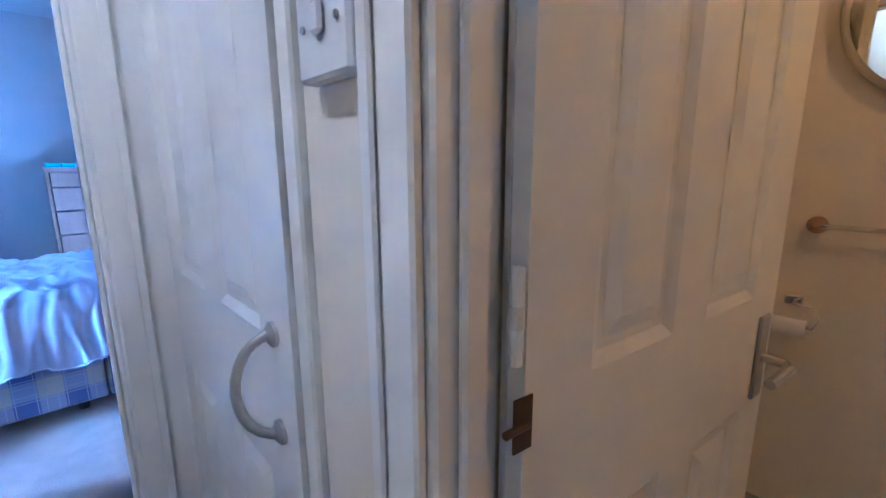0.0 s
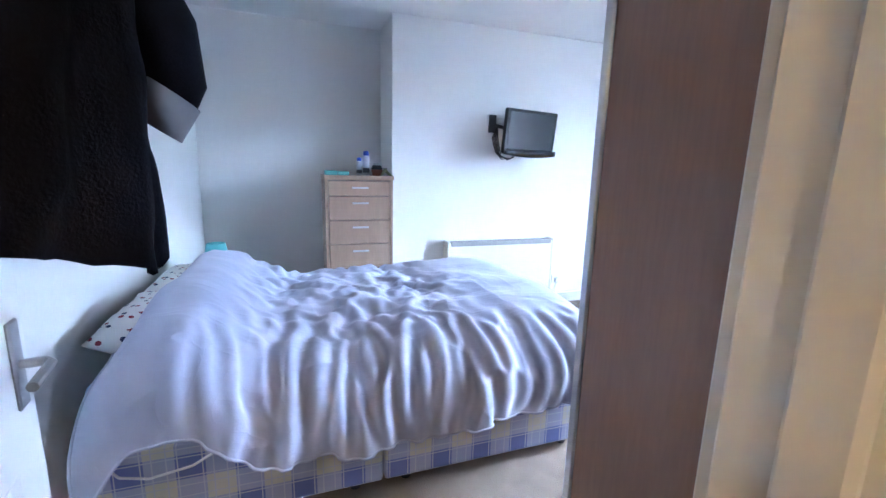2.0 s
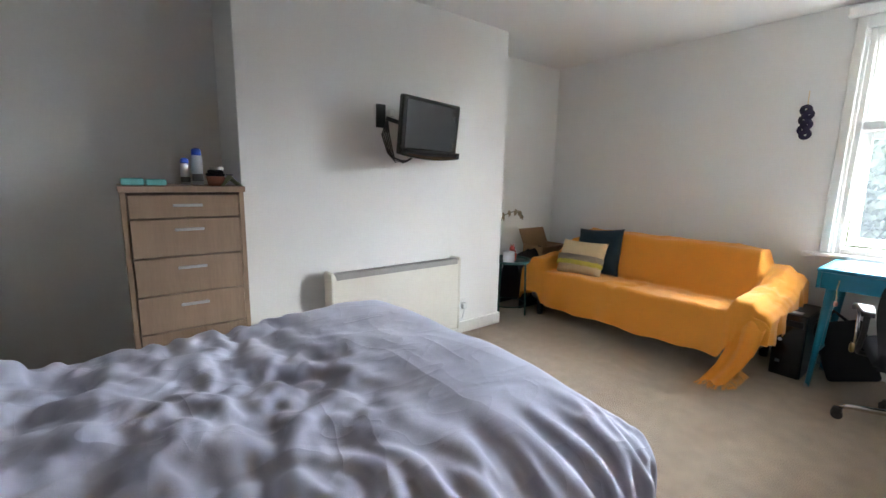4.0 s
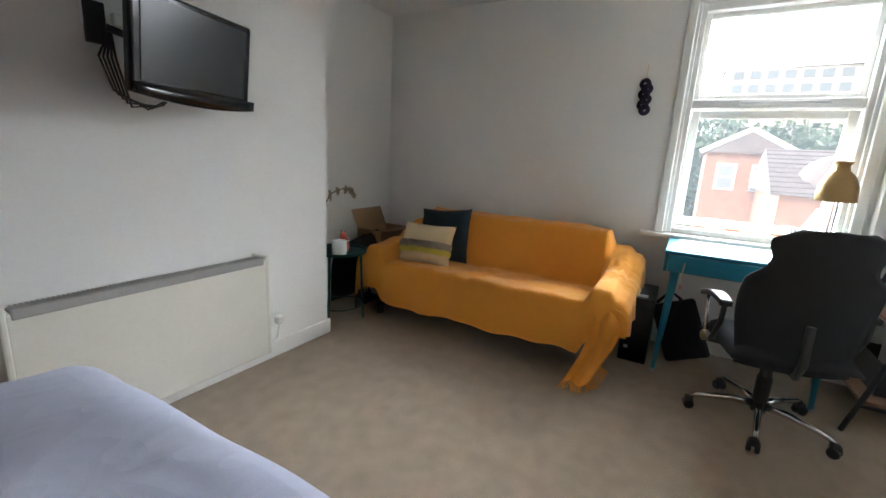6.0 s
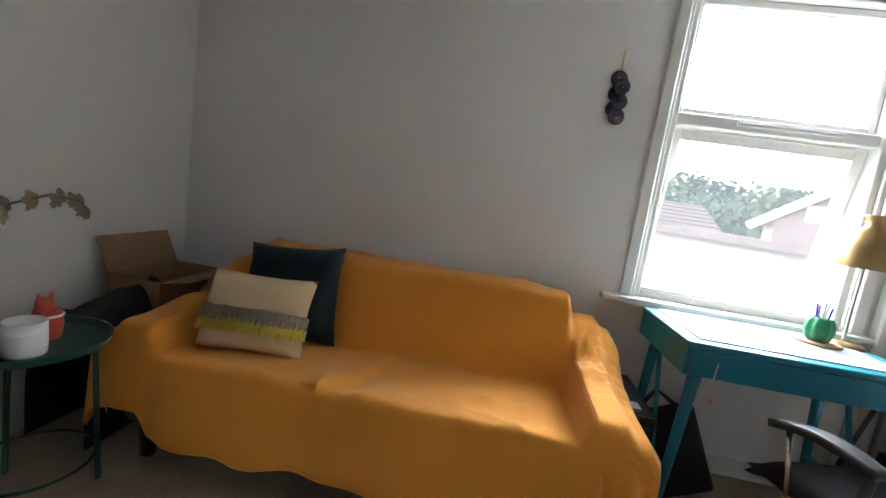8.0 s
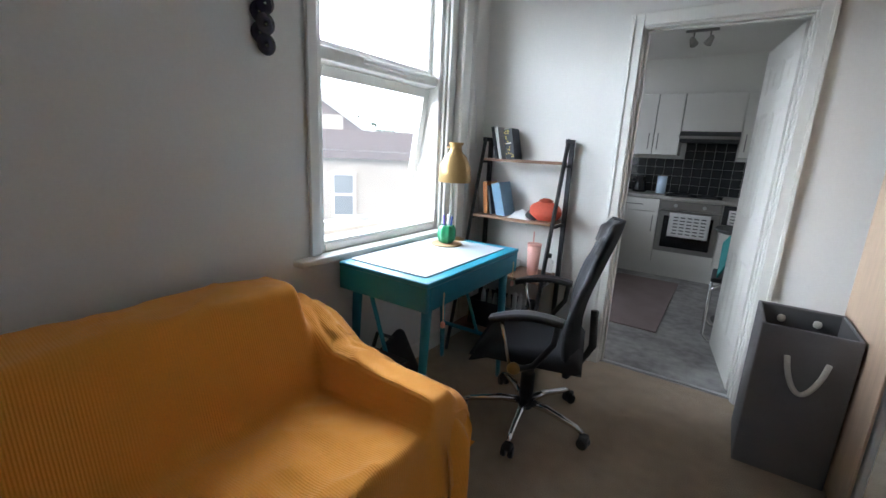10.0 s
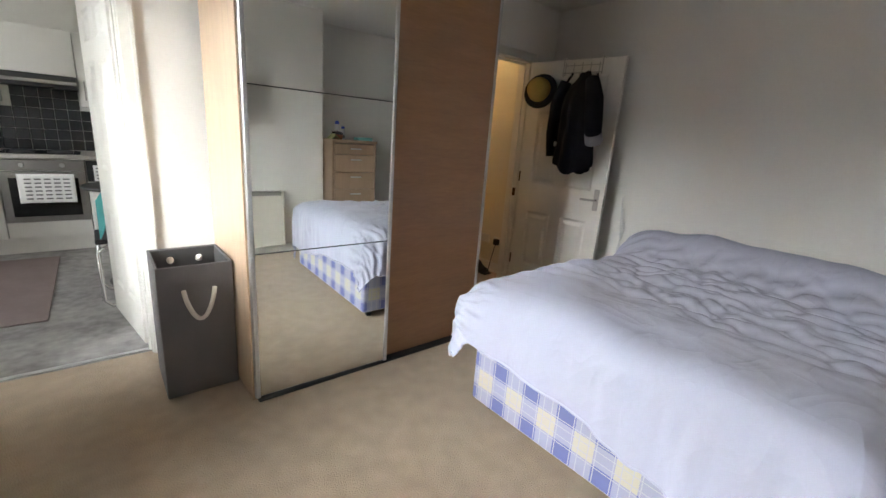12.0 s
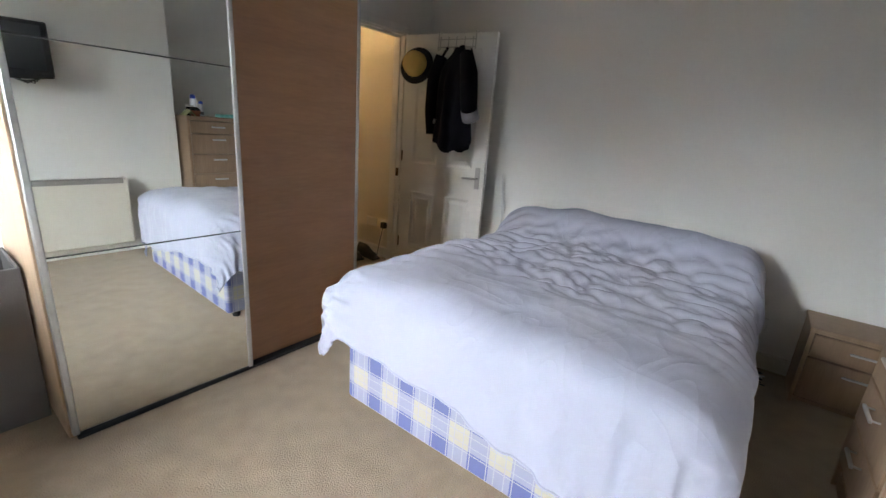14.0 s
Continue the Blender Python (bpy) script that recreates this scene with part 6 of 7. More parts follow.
# ---- bedside: lamp, socket, cables ----
TL = thing("table_lamp", "small aqua table lamp on the bedside cabinet", "lamp", (-0.515, 4.77, 0.4405))
part("base", lt([(0, 0), (0.048, 0), (0.049, 0.008), (0.018, 0.016), (0.012, 0.030), (0.024, 0.048), (0.028, 0.066), (0.018, 0.086), (0.009, 0.096), (0.009, 0.125), (0, 0.126)], 24), AQUA, TL, smooth=True)
part("shade", lt([(0.090, 0.108), (0.092, 0.108), (0.066, 0.245), (0.064, 0.245), (0.090, 0.1085)], 32), AQUA, TL, "aqua tapered drum shade", True)
part("shade_ring", lt([(0.009, 0.118), (0.0895, 0.1165), (0.0895, 0.1185), (0.009, 0.120)], 24), AQUA, TL)
hs = thing("wall_socket", "white double socket with black plugs beside the bed", "socket")
part("plate", bx(XH, XH + 0.012, 4.08, 4.225, 0.235, 0.32, bevel=0.003), WHITE, hs)
part("plug", bx(XH + 0.0125, XH + 0.07, 4.15, 4.205, 0.25, 0.315, bevel=0.01, seg=2), BLACKP, hs, "black plug")
part("cable", tb([(XH + 0.05, 4.18, 0.25), (XH + 0.06, 4.15, 0.12), (XH + 0.08, 4.20, 0.03), (XH + 0.16, 4.12, 0.008)], 0.004, 6), BLACKP, hs)
xl = thing("extension_lead", "white extension lead with tangled cables on the carpet", "extension lead")
part("block", bx(-0.53, -0.47, 4.12, 4.20, 0.0, 0.035, bevel=0.008), WHITE, xl)
for k in range(5):
    rr = random.Random(30 + k)
    pts = [(-0.50 + rr.uniform(-0.1, 0.1), 4.16 + rr.uniform(-0.06, 0.12), 0.008 + 0.004 * k) for _ in range(6)]
    part("cable", tb(pts, 0.004, 6), CABLE if k % 2 else BLACKP, xl, smooth=True)

# ---- on the chest of drawers ----
CT = 1.2155
bc = thing("aqua_case", "flat aqua plastic case on the chest", "case", (0.36, 4.64, CT))
part("tray", bx(-0.075, 0.015, -0.06, 0.06, 0, 0.034, bevel=0.008, seg=2), AQUA, bc)
part("lid", bx(0.02, 0.105, -0.06, 0.06, 0, 0.030, bevel=0.008, seg=2), AQUA, bc)
for x, y, h, r in ((0.565, 4.76, 0.140, 0.022), (0.625, 4.78, 0.195, 0.027)):
    sc = thing("spray_can", "white spray can with a blue cap on the chest", "spray can", (x, y, CT), group="spray cans")
    part("can", lt([(0, 0), (r, 0), (r, h * 0.75), (r * 0.85, h * 0.8), (0, h * 0.8)], 20), SILVER, sc, smooth=True)
    part("cap", lt([(0, h * 0.8), (r * 0.9, h * 0.8), (r * 0.85, h * 0.96), (r * 0.4, h), (0, h)], 20), BLUECAP, sc, "blue cap", True)
    part("print_band", lt([(r + 0.0004, h * 0.1), (r + 0.0004, h * 0.3)], 20), INK, sc)
jr = thing("terracotta_jar", "small terracotta pot with dark hair ties", "pot", (0.68, 4.60, CT))
part("pot", lt([(0, 0), (0.035, 0), (0.045, 0.045), (0.040, 0.048), (0, 0.04)], 20), mat("terracotta", (0.30, 0.11, 0.06), 0.7), jr, smooth=True)
for k in range(6):
    a = k * 1.05
    part("hair_tie", tb([(0.022 * math.cos(a) + 0.018 * math.cos(q), 0.02 * math.sin(a) + 0.018 * math.sin(q), 0.056 + 0.008 * (k % 3) + 0.004 * math.sin(q)) for q in [j * math.pi / 6 for j in range(13)]], 0.006, 6), BLACKF, jr, smooth=True)
gl = thing("glass_jar", "small clear glass jar on the chest", "jar", (0.70, 4.67, CT))
part("body", lt([(0, 0), (0.03, 0), (0.032, 0.075), (0.03, 0.078), (0, 0.078)], 18), BLACKG, gl, smooth=True)
part("lid", lt([(0, 0.0785), (0.034, 0.0785), (0.034, 0.095), (0, 0.095)], 18), SATIN, gl)
pk = thing("patterned_pouch", "green and cream patterned zip pouch on the chest", "pouch", (0.745, 4.60, CT))
part("body", sheet(bmesh.new(), 12, 12, lambda u, v: Vector(((u - 0.5) * 0.095, (v - 0.5) * 0.15, 0.002 + 0.058 * (1 - abs(2 * u - 1)) * (1 - 0.3 * (2 * v - 1) ** 2))), 0.003), mat("green_print_cloth", (0.30, 0.32, 0.16), 0.9, var=0.5, fine=60), pk)
part("zip", tb([(0, -0.07, 0.056), (0, 0.07, 0.056)], 0.004, 6), BLACKP, pk)

# ---- side table with orchid ----
stb = thing("side_table", "round dark green metal tray table", "side table", (3.13, 4.80, 0))
part("tray", lt([(0, 0.520), (0.19, 0.520), (0.20, 0.545), (0.194, 0.545), (0.186, 0.525), (0, 0.525)], 36), GREEN, stb, smooth=False)
for k in range(3):
    a = math.radians(75 + 120 * k)
    part("leg", tb([(0.15 * math.cos(a), 0.15 * math.sin(a), 0.519), (0.17 * math.cos(a), 0.17 * math.sin(a), 0.0)], 0.009, 8), GREEN, stb)
part("ring", tb([(0.165 * math.cos(q), 0.165 * math.sin(q), 0.12) for q in [k * math.pi / 12 for k in range(25)]], 0.005, 6), GREEN, stb, smooth=True)
cj = thing("candle_jar", "white ceramic jar with a label on the side table", "jar", (3.06, 4.74, 0.5255))
part("jar", lt([(0, 0), (0.05, 0), (0.052, 0.01), (0.052, 0.10), (0.048, 0.102), (0.046, 0.09), (0, 0.088)], 24), WHITE, cj, smooth=True)
part("label", lt([(0.0526, 0.025), (0.0526, 0.07)], 24), PAPER, cj)
rf = thing("red_pot", "small terracotta red animal-shaped pot on the side table", "pot", (3.17, 4.80, 0.5255))
part("body", lt([(0, 0), (0.035, 0), (0.042, 0.05), (0.036, 0.09), (0, 0.09)], 18), RED, rf, smooth=True)
part("head", shift(lt([(0, -0.03), (0.026, -0.01), (0.024, 0.012), (0, 0.03)], 14), pose(-0.02, -0.015, 0.115)), RED, rf, smooth=True)
for s in (-1, 1):
    part("ear", tb([(-0.02 + 0.014 * s, -0.015, 0.132), (-0.02 + 0.022 * s, -0.015, 0.16)], 0.008, 6, radii=[0.009, 0.002]), RED, rf)
part("collar", tb([(0.04 * math.cos(q), 0.04 * math.sin(q), 0.078) for q in [k * math.pi / 8 for k in range(17)]], 0.004, 6), WHITE, rf)
ord_ = thing("orchid", "drooping dried orchid stem in a small pot", "plant", (2.99, 4.86, 0.5255))
part("pot", lt([(0, 0), (0.035, 0), (0.045, 0.09), (0.041, 0.09), (0, 0.08)], 18), WHITE, ord_, smooth=True)
SP = [(0, 0, 0.08), (-0.01, 0, 0.22), (0.03, 0, 0.33), (0.11, -0.01, 0.425), (0.20, -0.03, 0.455), (0.28, -0.05, 0.44), (0.31, -0.06, 0.40)]
part("stem", tb(SP, 0.004, 6), mat("stem_green", (0.10, 0.12, 0.05), 0.7), ord_, smooth=True)
rr = random.Random(5)
for k in range(13):
    f = 1.6 + 4.3 * k / 12
    i = min(int(f), 5)
    c = Vector(SP[i]).lerp(Vector(SP[i + 1]), f - i) + Vector((rr.uniform(-0.012, 0.012), rr.uniform(-0.015, 0.015), -0.018 * rr.random()))
    bm = bmesh.new()
    for p in range(5):
        a = p * 1.256 + rr.random()
        sheet(bm, 4, 3, lambda u, v: c + Vector((math.cos(a), 0.5 * math.sin(a + 1), math.sin(a))) * 0.030 * u + Vector((-math.sin(a), 0.3, math.cos(a))) * 0.024 * (v - 0.5) * math.sin(math.pi * (0.15 + 0.8 * u)) + Vector((0, 0.006 * u * u, 0)))
    part("flower", bm, PETAL, ord_)
bm = bmesh.new()
for a in (0.5, 2.4, 4.2):
    sheet(bm, 8, 4, lambda u, v: Vector((math.cos(a) * 0.13 * u - math.sin(a) * 0.03 * (v - 0.5) * math.sin(math.pi * u), math.sin(a) * 0.13 * u + math.cos(a) * 0.03 * (v - 0.5) * math.sin(math.pi * u), 0.085 + 0.05 * math.sin(2.2 * u))))
part("leaves", bm, mat("orchid_leaf", (0.05, 0.10, 0.03), 0.5), ord_, smooth=True)

# things behind and beside the sofa
cbx = thing("cardboard_box", "opened brown cardboard box behind the sofa arm", "box", (3.86, 4.97, 0))
part("body", box(box(box(box(bx(-0.20, 0.20, -0.13, 0.13, 0.02, 0.025), -0.20, -0.195, -0.13, 0.13, 0.0251, 0.60), 0.195, 0.20, -0.13, 0.13, 0.0251, 0.60), -0.1949, 0.1949, -0.13, -0.125, 0.0251, 0.60), -0.1949, 0.1949, 0.125, 0.13, 0.0251, 0.60), CARD, cbx)
part("flap", shift(bx(-0.2, 0.2, -0.002, 0.002, 0, 0.17), pose(0, 0.13, 0.60, -25, 0, 0)), CARD, cbx, "raised flap")
part("flap", shift(bx(-0.2, 0.2, -0.002, 0.002, 0, 0.15), pose(0, -0.13, 0.60, 80, 0, 0)), CARD, cbx, "flap folded forward")
for k in range(3):
    part("print_mark", shift(bx(-0.09 + 0.07 * k, -0.05 + 0.07 * k, -0.0045, -0.003, 0.05, 0.07), pose(0, -0.13, 0.60, 80, 0, 0)), INK, cbx)
gb = thing("dark_bag", "dark soft bag slumped behind the side table", "bag", (3.55, 4.97, 0))
part("body", sheet(bmesh.new(), 20, 14, lambda u, v: Vector(((u - 0.5) * 0.42, 0.13 * math.cos(math.pi * v), 0.01 + (0.50 + 0.07 * u) * math.sin(math.pi * v) ** 0.5 * (1 + 0.08 * fbm(u * 4, v * 4, 2)))), 0.006), BLACKF, gb, "", True)
pc = thing("computer_tower", "black computer tower standing beside the sofa", "computer", (3.70, 2.72, 0), 0)
part("case", bx(0, 0.40, 0.0, 0.17, 0.01, 0.44, bevel=0.005), BLACKP, pc)
part("front_panel", bx(-0.012, -0.0005, 0.004, 0.166, 0.012, 0.438, bevel=0.004), BLACKG, pc)
part("power_button", shift(lt([(0, 0), (0.012, 0), (0.01, 0.004), (0, 0.004)], 14), pose(-0.012, 0.13, 0.26, 0, -90, 0)), ALU, pc)
part("drive_bay", bx(-0.0145, -0.0125, 0.02, 0.15, 0.36, 0.40), BLACKP, pc)
part("usb_port", bx(-0.014, -0.0125, 0.115, 0.14, 0.10, 0.12), ALU, pc)
part("sticker", bx(0.04, 0.10, 0.045, 0.125, 0.4402, 0.4415), PAPER, pc, "white sticker")
pn = thing("flat_black_bag", "flat black laptop bag leaning under the desk", "bag", (3.86, 2.545, 0), 0)
b_ = part("body", bx(-0.025, 0.025, -0.13, 0.13, 0.0, 0.38, bevel=0.02, seg=2), BLACKF, pn)
b_.matrix_local = pose(0, -0.06, 0.052, -22, 8, 0)
part("strap", tb([(0.05, 0.03, 0.42), (0.08, 0.10, 0.46), (0.06, 0.17, 0.37)], 0.010, 6), BLACKF, pn, smooth=True)
kch = thing("key_charms", "keys and charms hanging from the desk drawer", "keys")
for y, l in ((2.60, 0.12), (1.93, 0.10)):
    part("cord", tb([(DX0 - 0.006, y, 0.72), (DX0 - 0.008, y + 0.005, 0.66), (DX0 - 0.006, y, 0.72 - l)], 0.003, 6), CREAM, kch)
    part("charm", lt([(0, -0.02), (0.010, -0.012), (0.010, 0.008), (0, 0.018)], 10, (DX0 - 0.006, y, 0.70 - l)), PINK, kch)

# wall ornament of stacked discs
orn = thing("wall_ornament", "string of dark purple agate discs hung on the wall", "ornament")
part("cord", tb([(XW - 0.008, 3.005, 1.93), (XW - 0.010, 3.003, 1.64)], 0.003, 6), CREAM, orn)
AGATE = mat("dark_purple_agate", (0.022, 0.016, 0.045), 0.25, var=0.5, fine=40)
for k in range(6):
    part("disc", shift(lt([(0.010, -0.005), (0.036, -0.004), (0.038, 0), (0.036, 0.004), (0.010, 0.005)], 20), pose(XW - 0.014 - 0.006 * (k % 2), 3.0 + 0.008 * (-1) ** k, 1.80 - 0.034 * k, 0, -90, 0)), AGATE, orn, smooth=True)
sk2 = thing("wall_socket", "white wall socket low on the chimney breast", "socket")
part("plate", bx(2.42, 2.50, YB - 0.010, YB, 0.20, 0.285, bevel=0.003), WHITE, sk2)
part("plug", bx(2.44, 2.485, YB - 0.05, YB - 0.0105, 0.215, 0.265, bevel=0.008), WHITE, sk2)
part("cable", tb([(2.46, YB - 0.04, 0.215), (2.43, YB - 0.05, 0.14), (2.36, YB - 0.06, 0.12)], 0.005, 6), CABLE, sk2)

# ---- outside ----
GZ = -7.0
gr = solid("ground", sheet(bmesh.new(), 24, 24, lambda u, v: Vector((4.6 + 600 * u * u, -300 + 600 * v, GZ + 26 * smoothstep(0.28, 0.75, u)))), GRASS, "town ground rising to a wooded hillside", "ground", kind="structure", smooth=True)


def house(name, x0, x1, y0, y1, z_eave, z_ridge, ridge_axis, wall, label, windows, gable_white=False):
    h = thing(name, label, "house")
    bm = bmesh.new()
    box(bm, x0, x1, y0, y1, GZ, z_eave)
    part("wall", bm, wall, h)
    o = 0.35
    bm = bmesh.new()
    if ridge_axis == "x":
        ym = (y0 + y1) / 2
        tri = [(y0 - o, z_eave - 0.1), (y1 + o, z_eave - 0.1), (ym, z_ridge)]
        va = [bm.verts.new((x0 - o, y, z)) for y, z in tri]
        vb = [bm.verts.new((x1 + o, y, z)) for y, z in tri]
    else:
        xm = (x0 + x1) / 2
        tri = [(x0 - o, z_eave - 0.1), (x1 + o, z_eave - 0.1), (xm, z_ridge)]
        va = [bm.verts.new((x, y0 - o, z)) for x, z in tri]
        vb = [bm.verts.new((x, y1 + o, z)) for x, z in tri]
    for a in range(3):
        bm.faces.new((va[a], va[(a + 1) % 3], vb[(a + 1) % 3], vb[a]))
    bm.faces.new(va); bm.faces.new(vb[::-1])
    rf_ = part("roof", bm, SLATE, h)
    if ridge_axis == "y":
        # courses of the tiled slope
        for k in range(10):
            f = (k + 0.5) / 10
            x, z = x0 - o + (xm - x0 + o) * f, z_eave - 0.1 + (z_ridge - z_eave + 0.1) * f
            part("tile_course", tb([(x, y0 - o, z + 0.02), (x, y1 + o, z + 0.02)], 0.05, 4), SLATE, rf_)
    if gable_white:
        ym = (y0 + y1) / 2
        for a, b in (((y0 - o, z_eave - 0.1), (ym, z_ridge)), ((y1 + o, z_eave - 0.1), (ym, z_ridge))):
            part("bargeboard", tb([(x0 - o - 0.05, *a), (x0 - o - 0.05, *b)], 0.14, 4), GLOSS, rf_, "white bargeboard")
    for (axis, c, a0, a1, z0, z1) in windows:
        if axis == "x":
            w = part("window", bx(c - 0.08, c + 0.02, a0, a1, z0, z1), GLOSS, h, "white framed window")
            part("pane", bx(c - 0.10, c - 0.081, a0 + 0.12, a1 - 0.12, z0 + 0.12, (z0 + z1) / 2 - 0.05), FARGLASS, w)
            part("pane", bx(c - 0.10, c - 0.081, a0 + 0.12, a1 - 0.12, (z0 + z1) / 2 + 0.05, z1 - 0.12), FARGLASS, w)
        else:
            w = part("window", bx(a0, a1, c - 0.02, c + 0.08, z0, z1), GLOSS, h, "white framed window")
            part("pane", bx(a0 + 0.12, a1 - 0.12, c + 0.081, c + 0.10, z0 + 0.12, (z0 + z1) / 2 - 0.05), FARGLASS, w)
            part("pane", bx(a0 + 0.12, a1 - 0.12, c + 0.081, c + 0.10, (z0 + z1) / 2 + 0.05, z1 - 0.12), FARGLASS, w)
    return h


# neighbouring flat-roofed brick block and the gabled house behind it
nb = thing("brick_annexe", "pale brick flat-roofed annexe with a grey roof edge", "house")
M1 = pose(11.0, -4.6, 0, 0, 0, 47)
def nbp(name, bm, m, parent=nb, label=""):
    return part(name, shift(bm, M1), m, parent, label)
nbp("wall", bx(-6, 5.5, -5, 0, GZ, 0.95), STONE)
nbp("roof", bx(-6.2, 5.7, -5.2, 0.2, 0.951, 1.15), SLATE)
nbp("upper_block", bx(-5, 3.0, -4.5, -1.8, 1.151, 1.75), SLATE)
w = nbp("window", bx(0.35, 1.0, 0.001, 0.06, -0.65, 0.58), GLOSS, nb, "white sash window")
nbp("pane", bx(0.43, 0.92, 0.061, 0.07, 0.02, 0.50), FARGLASS, w)
nbp("pane", bx(0.43, 0.92, 0.061, 0.07, -0.57, -0.06), FARGLASS, w)
gh = thing("gabled_house", "brick house with a white bargeboarded gable", "house")
M2 = pose(14.5, -5.6, 0, 0, 0, 40)
def ghp(name, bm, m, label=""):
    return part(name, shift(bm, M2), m, gh, label)
ghp("wall", bx(-2.0, 2.0, -6, 0, GZ, 1.6), STONE)
bm = bmesh.new()
va = [bm.verts.new(p) for p in ((-2.2, 0.2, 1.55), (2.2, 0.2, 1.55), (0, 0.2, 3.0))]
vb = [bm.verts.new((v.co.x, -6.2, v.co.z)) for v in va]
for a in range(3):
    bm.faces.new((va[a], va[(a + 1) % 3], vb[(a + 1) % 3], vb[a]))
bm.faces.new(va); bm.faces.new(vb[::-1])
ghp("roof", bm, SLATE)
ghp("gable_wall", shift(bx(-1.0, 1.0, 0.21, 0.25, -0.3, 0.35), pose(0, 0, 1.9)), STONE)
for s in (-1, 1):
    ghp("bargeboard", tb([(2.3 * s, 0.3, 1.50), (0, 0.3, 3.05)], 0.13, 4), GLOSS, "white bargeboard")
pier = solid("brick_pier", bx(4.62, 4.82, 0.75, 1.18, GZ, 6.0), BRICK, "weathered brick corner pier of the building outside", "pier", kind="structure")

hw = [("x", 30.5, y, y + 1.0, z, z + 1.5) for y in (0.4, -1.3) for z in (-3.6, 0.2)]
house("brick_villa", 30.5, 40, -2.0, 2.0, 2.4, 3.6, "x", BRICK, "red brick villa with white sash windows", hw, True)
house("slate_cottage", 22.5, 30, -6.5, -0.6, 0.55, 2.4, "y", BRICK, "brick house with a broad slate roof", [], False)
house("low_slate_house", 14.5, 21.0, -5.5, -1.2, -1.6, 0.3, "y", BRICK, "low house with a ridged slate roof", [], False)
ds = thing("dome", "small grey dome with a finial on a rooftop", "dome", (24.0, -2.4, 0.8))
part("shell", lt([(1.2, 0.0), (1.15, 0.5), (0.8, 1.0), (0.3, 1.25), (0.1, 1.3), (0.1, 1.6), (0, 1.65)], 24), SLATE, ds, smooth=True)
bb = thing("hillside_flats", "long pale block of flats on the hillside", "building")
part("wall", bx(90, 100, -22, 0, GZ, 18.2), STONE, bb)
part("wall", bx(91, 100, -17, -6, 18.201, 20.0), STONE, bb)
part("roof", bx(89.7, 100.3, -22.3, 0.3, 18.0, 18.4), SLATE, bb)
for k in range(9):
    for z in (14.2, 16.3):
        w = part("window", bx(89.9, 90.02, -21 + 2.3 * k, -19.6 + 2.3 * k, z, z + 1.2), FARGLASS, bb)


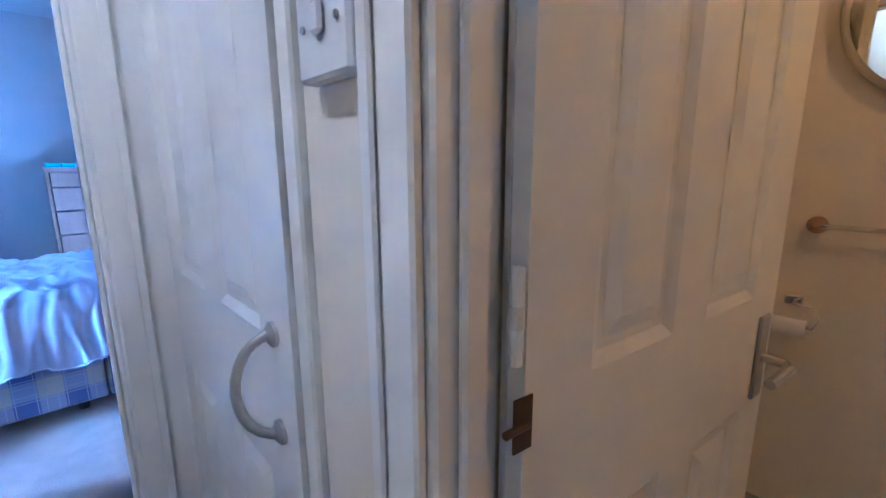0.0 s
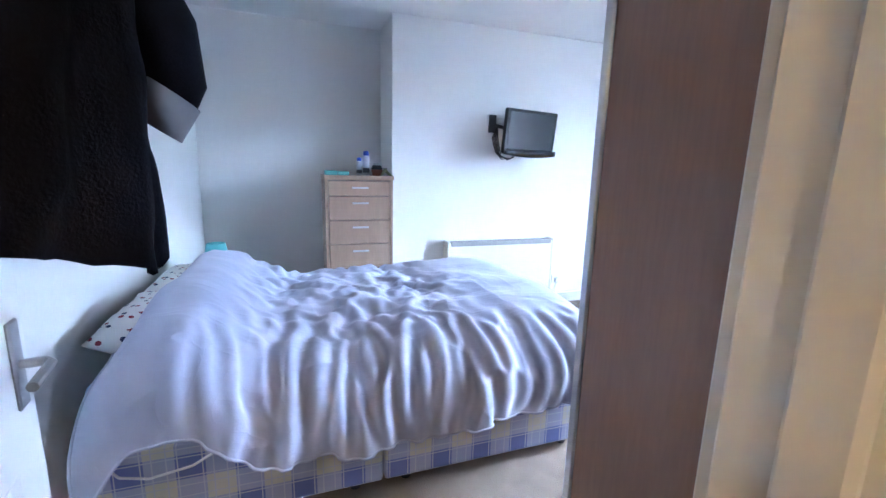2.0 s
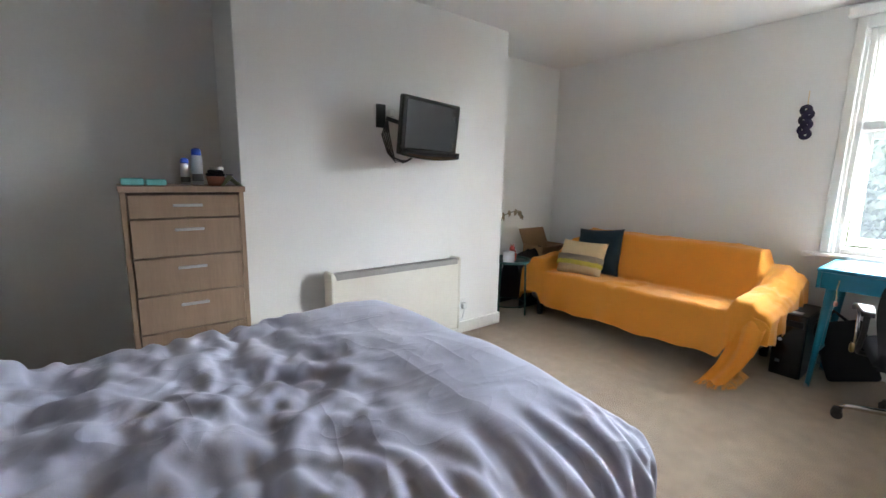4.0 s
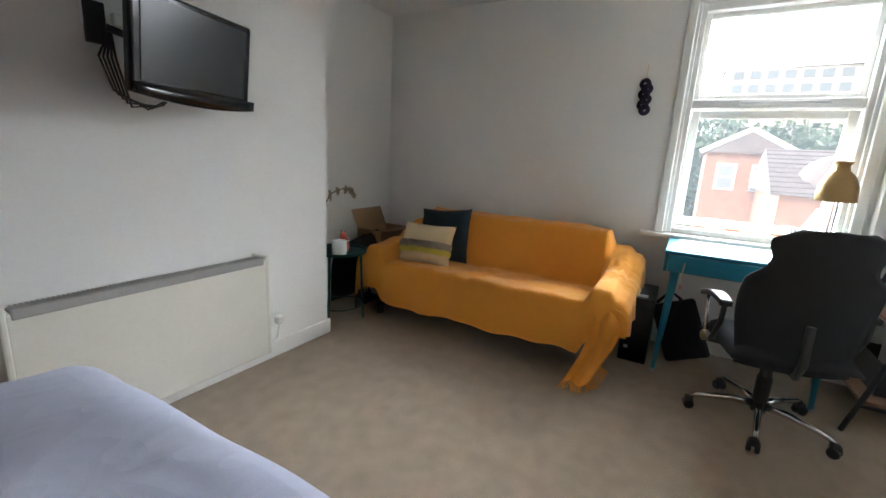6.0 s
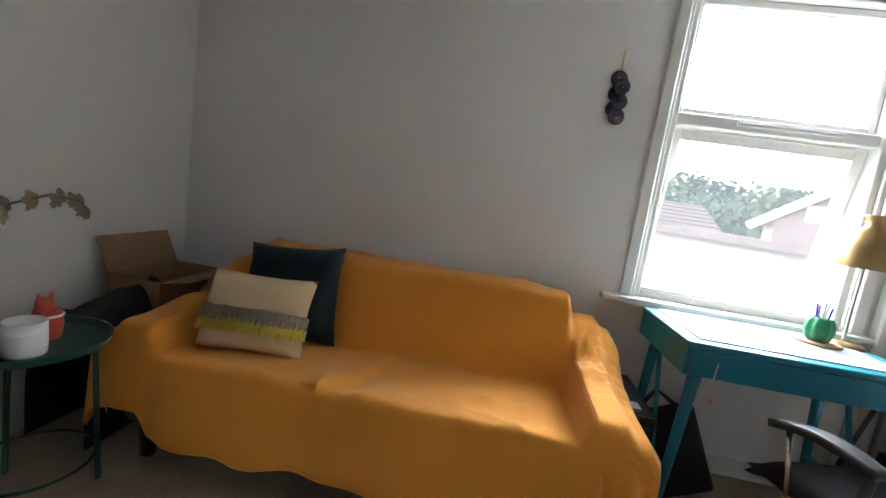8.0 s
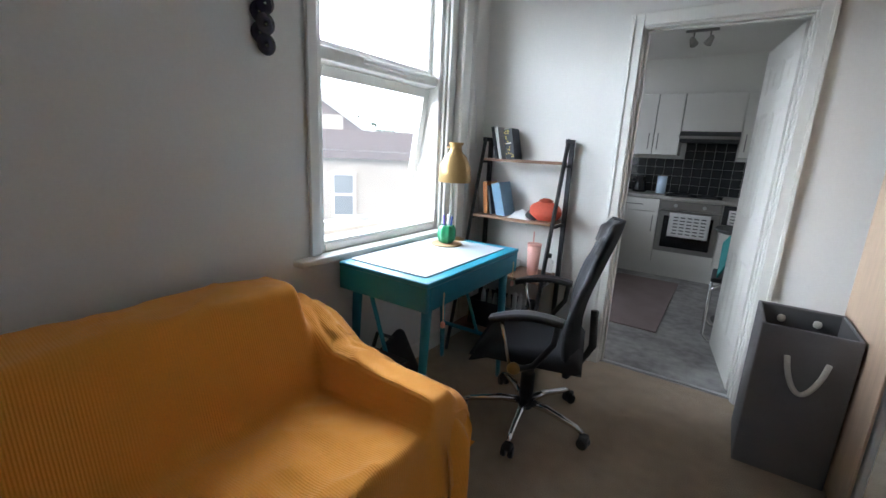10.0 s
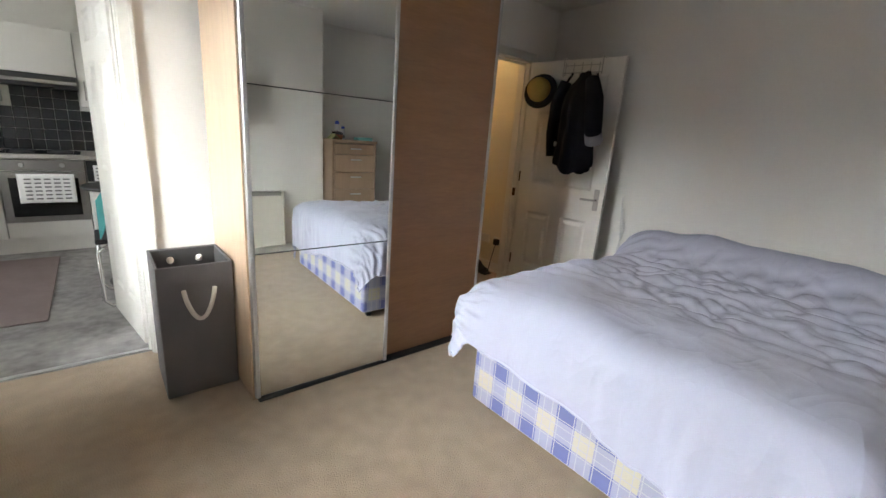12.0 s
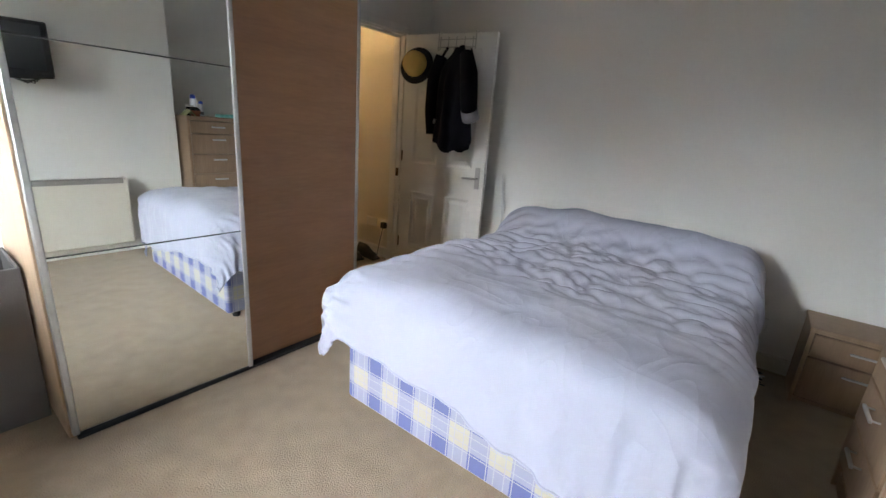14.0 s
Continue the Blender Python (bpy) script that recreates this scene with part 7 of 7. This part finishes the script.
def tree(x, y, z0, h, r, seed):
    t = thing("tree", "leafy green broadleaf tree on the hillside", "tree", (x, y, z0), 0, group="hillside trees")
    rr = random.Random(seed)
    bm = tb([(0, 0, 0), (0.1 * r, 0, h * 0.3), (0, 0.1 * r, h * 0.6)], 0.3, 7, radii=[0.05 * r + 0.1, 0.04 * r + 0.08, 0.05])
    for k in range(5):
        a = k * 1.257
        tube(bm, [(0, 0, h * 0.35), (0.35 * r * math.cos(a), 0.35 * r * math.sin(a), h * 0.55), (0.65 * r * math.cos(a), 0.65 * r * math.sin(a), h * 0.68)], 0.1, 5, radii=[0.12, 0.08, 0.03])
    part("trunk", bm, BARK, t)
    vs, fs = [], []
    for k in range(700):
        a, b = rr.uniform(0, 2 * math.pi), math.acos(rr.uniform(-0.7, 1))
        q = r * (0.55 + 0.45 * rr.random()) * (1 + 0.30 * fbm(math.cos(a) * 2, math.sin(a) * 2 + seed, math.cos(b) * 2))
        c = Vector((q * math.sin(b) * math.cos(a), q * math.sin(b) * math.sin(a), h * 0.68 + 0.75 * q * math.cos(b)))
        s = r * rr.uniform(0.05, 0.11)
        d1 = Vector((rr.uniform(-1, 1), rr.uniform(-1, 1), rr.uniform(-1, 1))).normalized() * s
        d2 = d1.orthogonal().normalized() * s * rr.uniform(0.5, 1)
        i = len(vs)
        vs += [c - d1, c + d2, c + d1, c - d2]
        fs.append((i, i + 1, i + 2, i + 3))
    me = bpy.data.meshes.new("crown")
    me.from_pydata([tuple(v) for v in vs], [], fs)
    me.materials.append(LEAF)
    cr = new("crown", me)
    cr.parent = t
    return t


rr = random.Random(17)
base_t = [tree(50, 0, -6, 10, 5.5, s) for s in (1, 2, 3)]
def hill(x):
    return GZ + 26 * smoothstep(0.28, 0.75, math.sqrt(max(0, (x - 4.6) / 600)))
k = 0
for row, x in enumerate((46, 54, 63, 72, 82)):
    for c in range(13):
        y = -52 + 5.2 * c + rr.uniform(-1.5, 1.5)
        xx = x + rr.uniform(-3, 3)
        m = pose(xx, y, hill(xx) - 0.5 + (row * 1.2), 0, 0, rr.uniform(0, 360)) @ Matrix.Scale(rr.uniform(0.8, 1.25), 4)
        if k < 3:
            base_t[k].matrix_world = m
        else:
            copy_thing(base_t[k % 3], m)
        k += 1

# sky beyond the hillside
SKYM = bpy.data.materials.new("overcast_sky")
SKYM.use_nodes = True
nt = SKYM.node_tree
em = nt.nodes.new("ShaderNodeEmission")
em.inputs["Color"].default_value, em.inputs["Strength"].default_value = (0.86, 0.94, 1.0, 1), 6.0
nt.links.new(em.outputs[0], nt.nodes["Material Output"].inputs["Surface"])
solid("backdrop_sky", sheet(bmesh.new(), 16, 4, lambda u, v: Vector((620 * math.cos(math.radians(-88 + 176 * u)), 620 * math.sin(math.radians(-88 + 176 * u)), -30 + 430 * v))), SKYM, "bright overcast white sky", "sky", kind="structure")

# kitchen splashback of square tiles
sb_ = thing("splashback", "black glazed square wall tiles with pale grout", "tiled wall", kind="structure")
part("grout", bx(2.12, 4.20, KB, KB + 0.003, 0.912, 1.50), GROUT, sb_)
me = mesh_of("tile", bx(-0.0485, 0.0485, 0, 0.006, -0.0485, 0.0485, bevel=0.002), TILE)
for r in range(6):
    for c in range(20):
        x, z = 2.17 + 0.1 * c, 0.962 + 0.1 * r
        if z > 1.36 and not 2.72 < x < 3.27:
            continue
        t_ = new("tile", me)
        t_.parent = sb_
        t_.matrix_local = pose(x, KB + 0.003, z)
